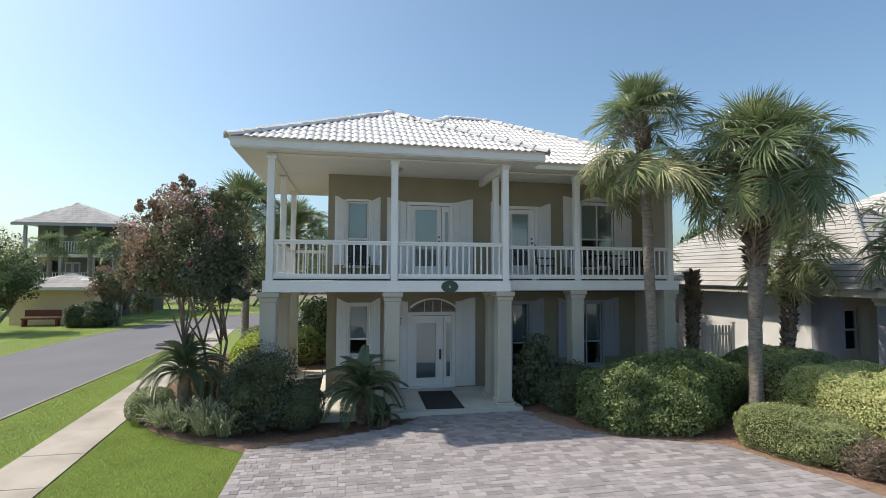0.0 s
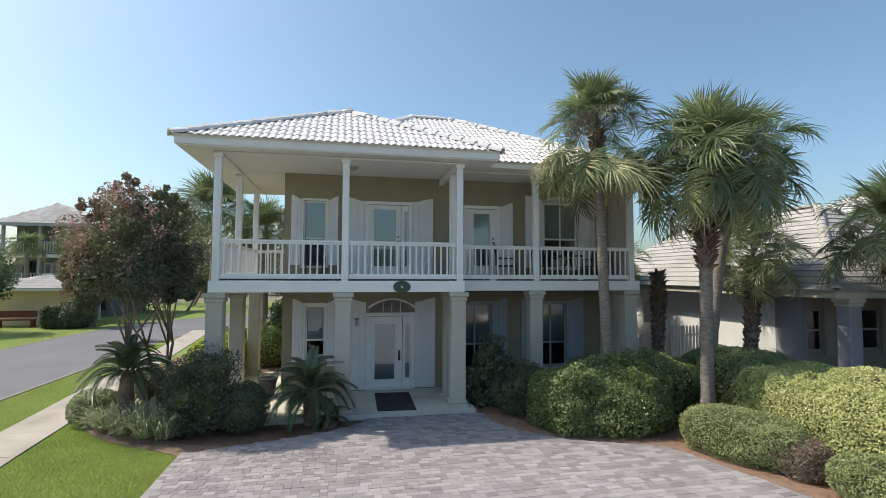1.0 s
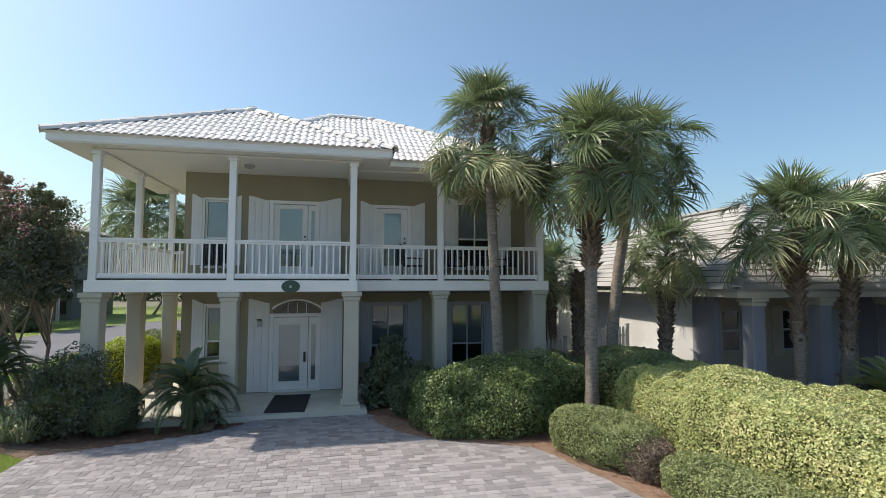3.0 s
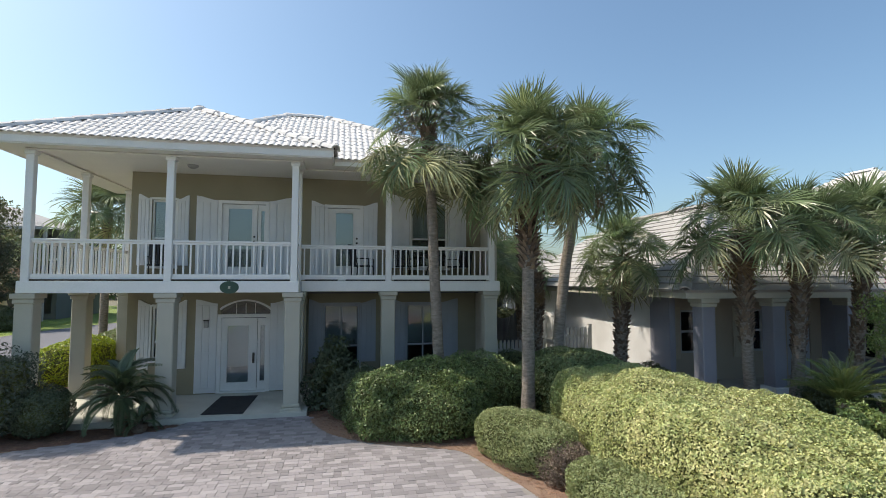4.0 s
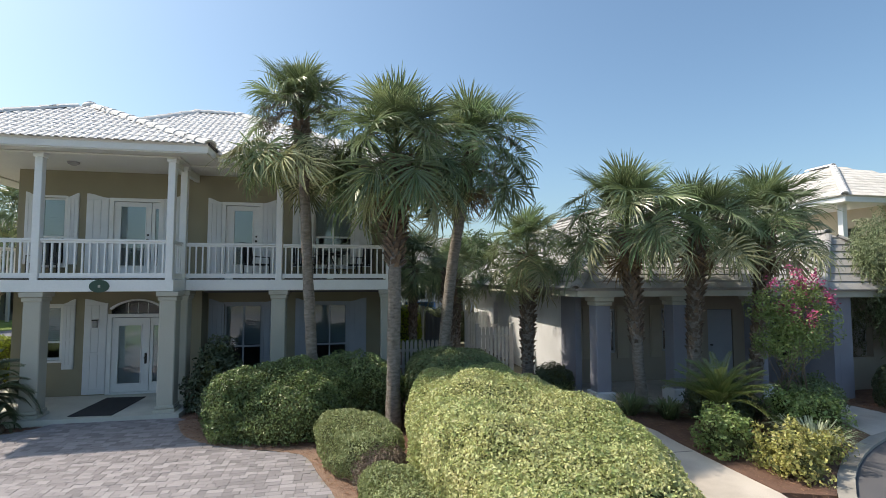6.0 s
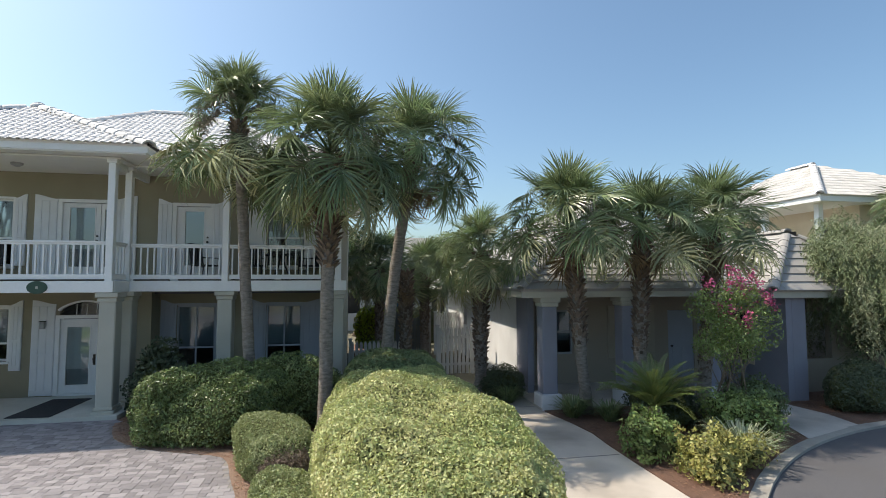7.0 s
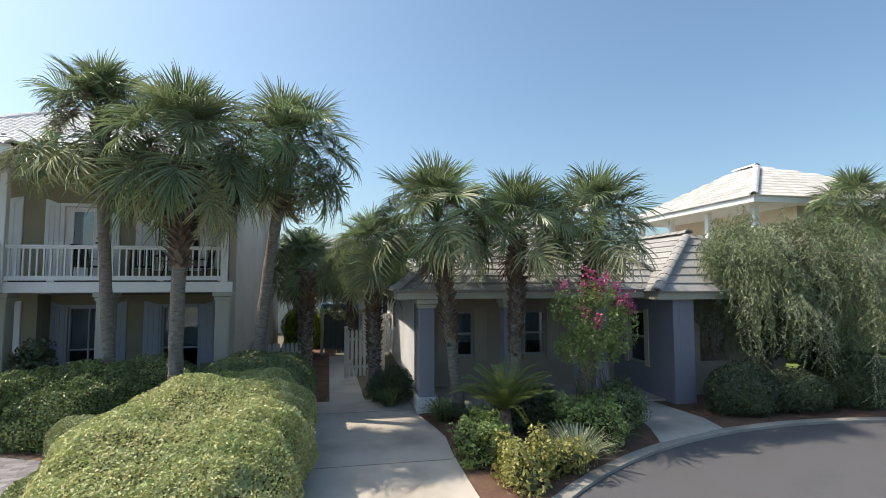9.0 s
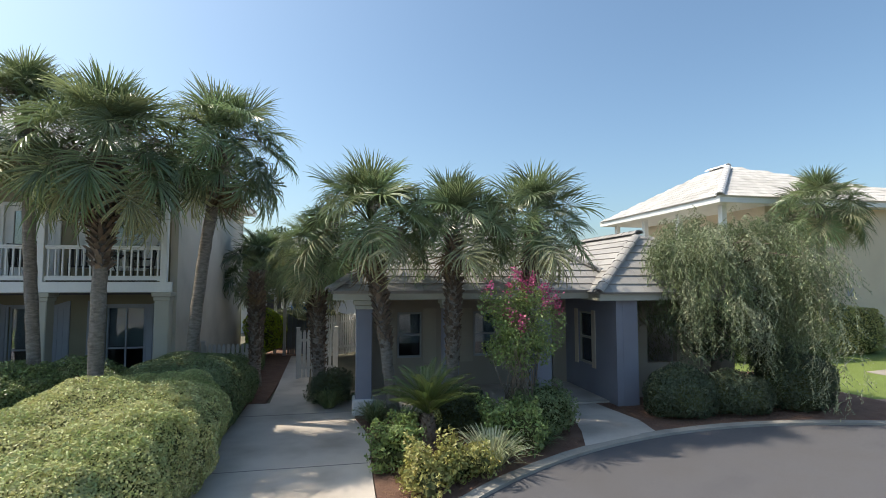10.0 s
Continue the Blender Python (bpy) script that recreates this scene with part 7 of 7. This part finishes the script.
# trees in the distance
far = [(-19.2, 30.0, 2.9, 2.1, "oak"), (-24.5, 31.5, 2.6, 1.9, "oak"), (-14.6, 33.2, 2.6, 1.3, "crape"), (-13.0, 47.5, 3.5, 2.4, "oak"), (-9.5, 52, 3.6, 2.8, "oak"), (-5, 50, 3.4, 2.6, "oak"), (-30, 46, 5, 3.4, "oak"), (-38, 52, 6, 4, "oak"), (-14.5, 55, 5, 3.2, "oak"), (0, 56, 4.5, 3.2, "oak"),
       (-22, 60, 6, 4, "oak"), (6, 48, 4.6, 3.0, "oak"), (9.2, 26, 4.2, 2.0, "oak"), (14.5, 27, 4.2, 2.2, "oak"), (24.5, 28, 4.4, 2.6, "oak"), (-48, 60, 6.5, 4.5, "oak")]
for k, (x, y, z, r, s) in enumerate(far):
    tree("broadleaf_tree", (x, y, -0.05), (x, y, z), (r * 1.2, r * 1.1, r * 0.95), 1 if s == "oak" else 3, 8000 if y < 34 else 3600, 0.17 * (r / 2.2) ** 0.5, [(M["wood_tree"], 0.7), (M["green_hedge"], 0.3)] if s == "oak" else [(M["crape"], 0.7), (M["crape_red"], 0.3)],
         "dense green tree in the distance" if s == "oak" else "small reddish crape myrtle across the road", "tree", 0.13, 46, 40 + k, 0.4)
# unseen trees added behind the camera for the windows to reflect
for k, (x, y) in enumerate(((-16, -34), (-7, -38), (3, -33), (12, -37), (22, -34), (33, -36))):
    tree("broadleaf_tree", (x, y, -0.05), (x, y, 4.2), (3.2, 2.8, 2.6), 1, 2200, 0.3, [(M["wood_tree"], 0.7), (M["green_hedge"], 0.3)], "unseen green tree added across the street for reflections", "tree", 0.16, 40, 70 + k, 0.4)
# low far woods that close the horizon
p = []
for x in np.arange(-140, 160, 3.2):
    yy = 92 + 14 * math.sin(x * 0.07) + 0.05 * abs(x)
    hgt = 5.0 + 1.8 * noise.noise(Vector((x * 0.11, 0, 0)))
    q = RNG.normal(0, 1, (420, 3)) * np.array([2.4, 1.6, hgt * 0.3]) + np.array([x, yy, hgt * 0.55])
    p.append(q)
p = np.concatenate(p)
p = p[p[:, 2] > 0]
tagged(new("far_woods", leaf_mesh("far_woods", p, np.tile([0, -0.4, 0.6], (len(p), 1)), 0.75, M["wood_tree"], 0.7, 0.9)), "low far woods along the horizon", "woods", kind="stuff")


# ---------------------------------------------------------------- grass, paving and roof pieces
def grass(name, n, xs, ys, h, test, label, seed):
    rs = np.random.default_rng(seed)
    x, y = rs.uniform(*xs, n), rs.uniform(*ys, n)
    ok = np.array([test(a, b) for a, b in zip(x, y)])
    x, y = x[ok], y[ok]
    n = len(x)
    a = rs.uniform(0, 2 * math.pi, n)
    hh = h * rs.uniform(0.5, 1.2, n)
    w = 0.004 * rs.uniform(0.7, 1.3, n)
    v = np.empty((n, 3, 3))
    v[:, 0] = np.stack([x - w * np.cos(a), y - w * np.sin(a), np.full(n, -0.062)], 1)
    v[:, 1] = np.stack([x + w * np.cos(a), y + w * np.sin(a), np.full(n, -0.062)], 1)
    v[:, 2] = np.stack([x + rs.normal(0, 0.5, n) * hh, y + rs.normal(0, 0.5, n) * hh, -0.06 + hh], 1)
    me = bpy.data.meshes.new(name)
    me.vertices.add(3 * n)
    me.vertices.foreach_set("co", v.ravel())
    me.loops.add(3 * n)
    me.loops.foreach_set("vertex_index", np.arange(3 * n))
    me.polygons.add(n)
    me.polygons.foreach_set("loop_start", np.arange(0, 3 * n, 3))
    me.update(calc_edges=True)
    me.materials.append(M["blade"])
    tagged(new(name, me), label, "grass", kind="stuff")


bed_edge = smooth_line([(-2.05, 8.5), (-2.6, 8.9), (-3.3, 9.35), (-4.0, 9.95), (-4.6, 10.75), (-4.95, 11.6)])


def front_lawn(x, y):
    if not -4.70 - 0.085 * (y - 7.4) < x < -2.05:
        return False
    edge = np.interp(-x, [-b[0] for b in bed_edge], [b[1] for b in bed_edge])
    return y < edge


grass("lawn_grass", 130000, (-5.1, -2.0), (5.2, 11.9), 0.036, front_lawn, "short bright green lawn beside the paving", 1)
grass("verge_grass", 100000, (-7.7, -5.5), (7, 24), 0.042, lambda x, y: x < -5.80 - 0.085 * (y - 7.4), "short green grass verge between path and road", 2)
grass("far_lawn_grass", 60000, (-24, -13.6), (18, 40), 0.06, lambda x, y: not (-17.4 < x < -16.2), "green lawn across the side road", 3)
grass("side_grass", 12000, (-4.7, -2.0), (18, 34), 0.09, lambda x, y: True, "green lawn beside the house", 4)

# fallen pine needles on the beds
def needles(name, n, xs, ys, z, test, label, seed):
    rs = np.random.default_rng(seed)
    x, y = rs.uniform(*xs, n), rs.uniform(*ys, n)
    ok = np.array([test(a, b) for a, b in zip(x, y)])
    x, y = x[ok], y[ok]
    n = len(x)
    a, L = rs.uniform(0, 2 * math.pi, n), rs.uniform(0.05, 0.13, n)
    c, s_ = np.cos(a), np.sin(a)
    w = 0.0035
    h0, h1 = rs.uniform(0.0, 0.02, n), rs.uniform(0.0, 0.035, n)
    v = np.empty((n, 3, 3))
    v[:, 0] = np.stack([x - w * s_, y + w * c, z + h0], 1)
    v[:, 1] = np.stack([x + w * s_, y - w * c, z + h0 + 0.004], 1)
    v[:, 2] = np.stack([x + L * c, y + L * s_, z + h1], 1)
    ob = raw(name, v.reshape(-1, 3), np.arange(3 * n).reshape(-1, 3).tolist(), M["needle"])
    tagged(ob, label, "pine straw", kind="stuff")


def beside_drive(x, y):
    return not inside(drive_poly, x - 0.05 + 0.12 * noise.noise(Vector((x * 3, y * 3, 0))), y)


drive_poly = [(-2.05, -12), (-2.05, 8.5)] + smooth_line([(-0.9, 8.85), (0.1, 9.15), (0.9, 9.5), (1.3, 9.9), (1.35, 10.1)]) + drive_right
needles("pine_straw", 26000, (3.8, 9.2), (4.0, 10.9), -0.002, beside_drive, "red-brown pine needles beside the paving", 1)
needles("pine_straw", 16000, (-4.6, 1.5), (8.4, 11.4), -0.044, lambda x, y: beside_drive(x, y) and not front_lawn(x, y + 0.10 * noise.noise(Vector((x * 4, y * 4, 0)))), "brown pine needles in the porch bed", 2)
needles("pine_straw", 22000, (13.0, 24.0), (3.6, 9.0), 0.008, lambda x, y: math.hypot(x - RX, y - RY) > RR + 0.3 and x > 13.82 and not (17.8 < x < 19.7), "brown pine needles in the cottage bed", 3)

# paved drive: three sizes of block laid in courses, each with its own tint
sheet("drive_base", [(-2.05, -12), (-2.05, 8.5)] + smooth_line([(-0.9, 8.85), (0.1, 9.15), (0.9, 9.5), (1.3, 9.9), (1.35, 10.1)]) + drive_right, -0.0075, M["joint"], "sand joints of the paved drive", 0.1)
drive = thing("driveway", (2.5, 7.0, 0), "grey tumbled concrete block paved drive", "driveway", kind="structure")
rs = random.Random(11)
near_blocks, far_blocks = [], []
y = -5.0
sizes = (0.12, 0.18, 0.24)
BH = 0.12
row = 0
while y < 10.1:
    x = -2.04
    while x < 8.0:
        w = rs.choice(sizes)
        cx, cy = x + w / 2, y + BH / 2
        if inside(drive_poly, cx, cy) and math.hypot(cx - RX, cy - RY) > RR + 0.3:
            m = Matrix.Translation((cx, cy, rs.uniform(-0.004, 0.002))) @ Matrix.Rotation(radians(rs.uniform(-0.8, 0.8)), 4, "Z")
            (near_blocks if 5.4 < cy < 7.0 and 0.5 < cx < 4 else far_blocks).append((w, m))
        x += w
    y += BH
    row += 1


def block(w):
    a, b, c = w / 2 - 0.002, BH / 2 - 0.002, 0.004
    vs = [(-a, -b, -0.05), (a, -b, -0.05), (a, b, -0.05), (-a, b, -0.05), (-a, -b, -c), (a, -b, -c), (a, b, -c), (-a, b, -c), (-a + c, -b + c, 0), (a - c, -b + c, 0), (a - c, b - c, 0), (-a + c, b - c, 0)]
    fs = [(8, 9, 10, 11)] + [(i, (i + 1) % 4, (i + 1) % 4 + 4, i + 4) for i in range(4)] + [(i + 4, (i + 1) % 4 + 4, (i + 1) % 4 + 8, i + 8) for i in range(4)]
    return vs, fs


for w in sizes:
    pieces("paving_block", proto("paving_block", block(w), M["paver"]), [m for k, m in near_blocks[:300] if k == w], drive)
    joined("paving_field", block(w), [m for k, m in near_blocks[300:] + far_blocks if k == w], M["paver_joined"], drive)

# roof tiles and caps
tile_mesh = proto("roof_tile", S, M["tile"])
pieces("roof_tile", tile_mesh, near_tiles, roof)
pieces("roof_tile", tile_mesh, near_tiles2, roof2)
cap_mesh = proto("ridge_cap", CAP, M["tile"])
pieces("ridge_cap", cap_mesh, caps1, roof)
pieces("ridge_cap", cap_mesh, caps2, roof2)
flat_mesh = proto("flat_tile", FT, M["flat_tile_p"])
for whole, cuts, owner in ((*cf, croof), (*cw, croof), (*ef, eroof), (*ew, eroof)):
    pieces("flat_tile", flat_mesh, whole, owner)
    for m, shape in cuts:
        pieces("flat_tile", proto("flat_tile", shape, M["flat_tile_p"]), [m], owner)
cap2 = proto("ridge_cap", cap_tile(0.40, 0.14), M["flat_tile_p"])
pieces("ridge_cap", cap2, ccap, croof)
pieces("ridge_cap", cap2, ecap, eroof)
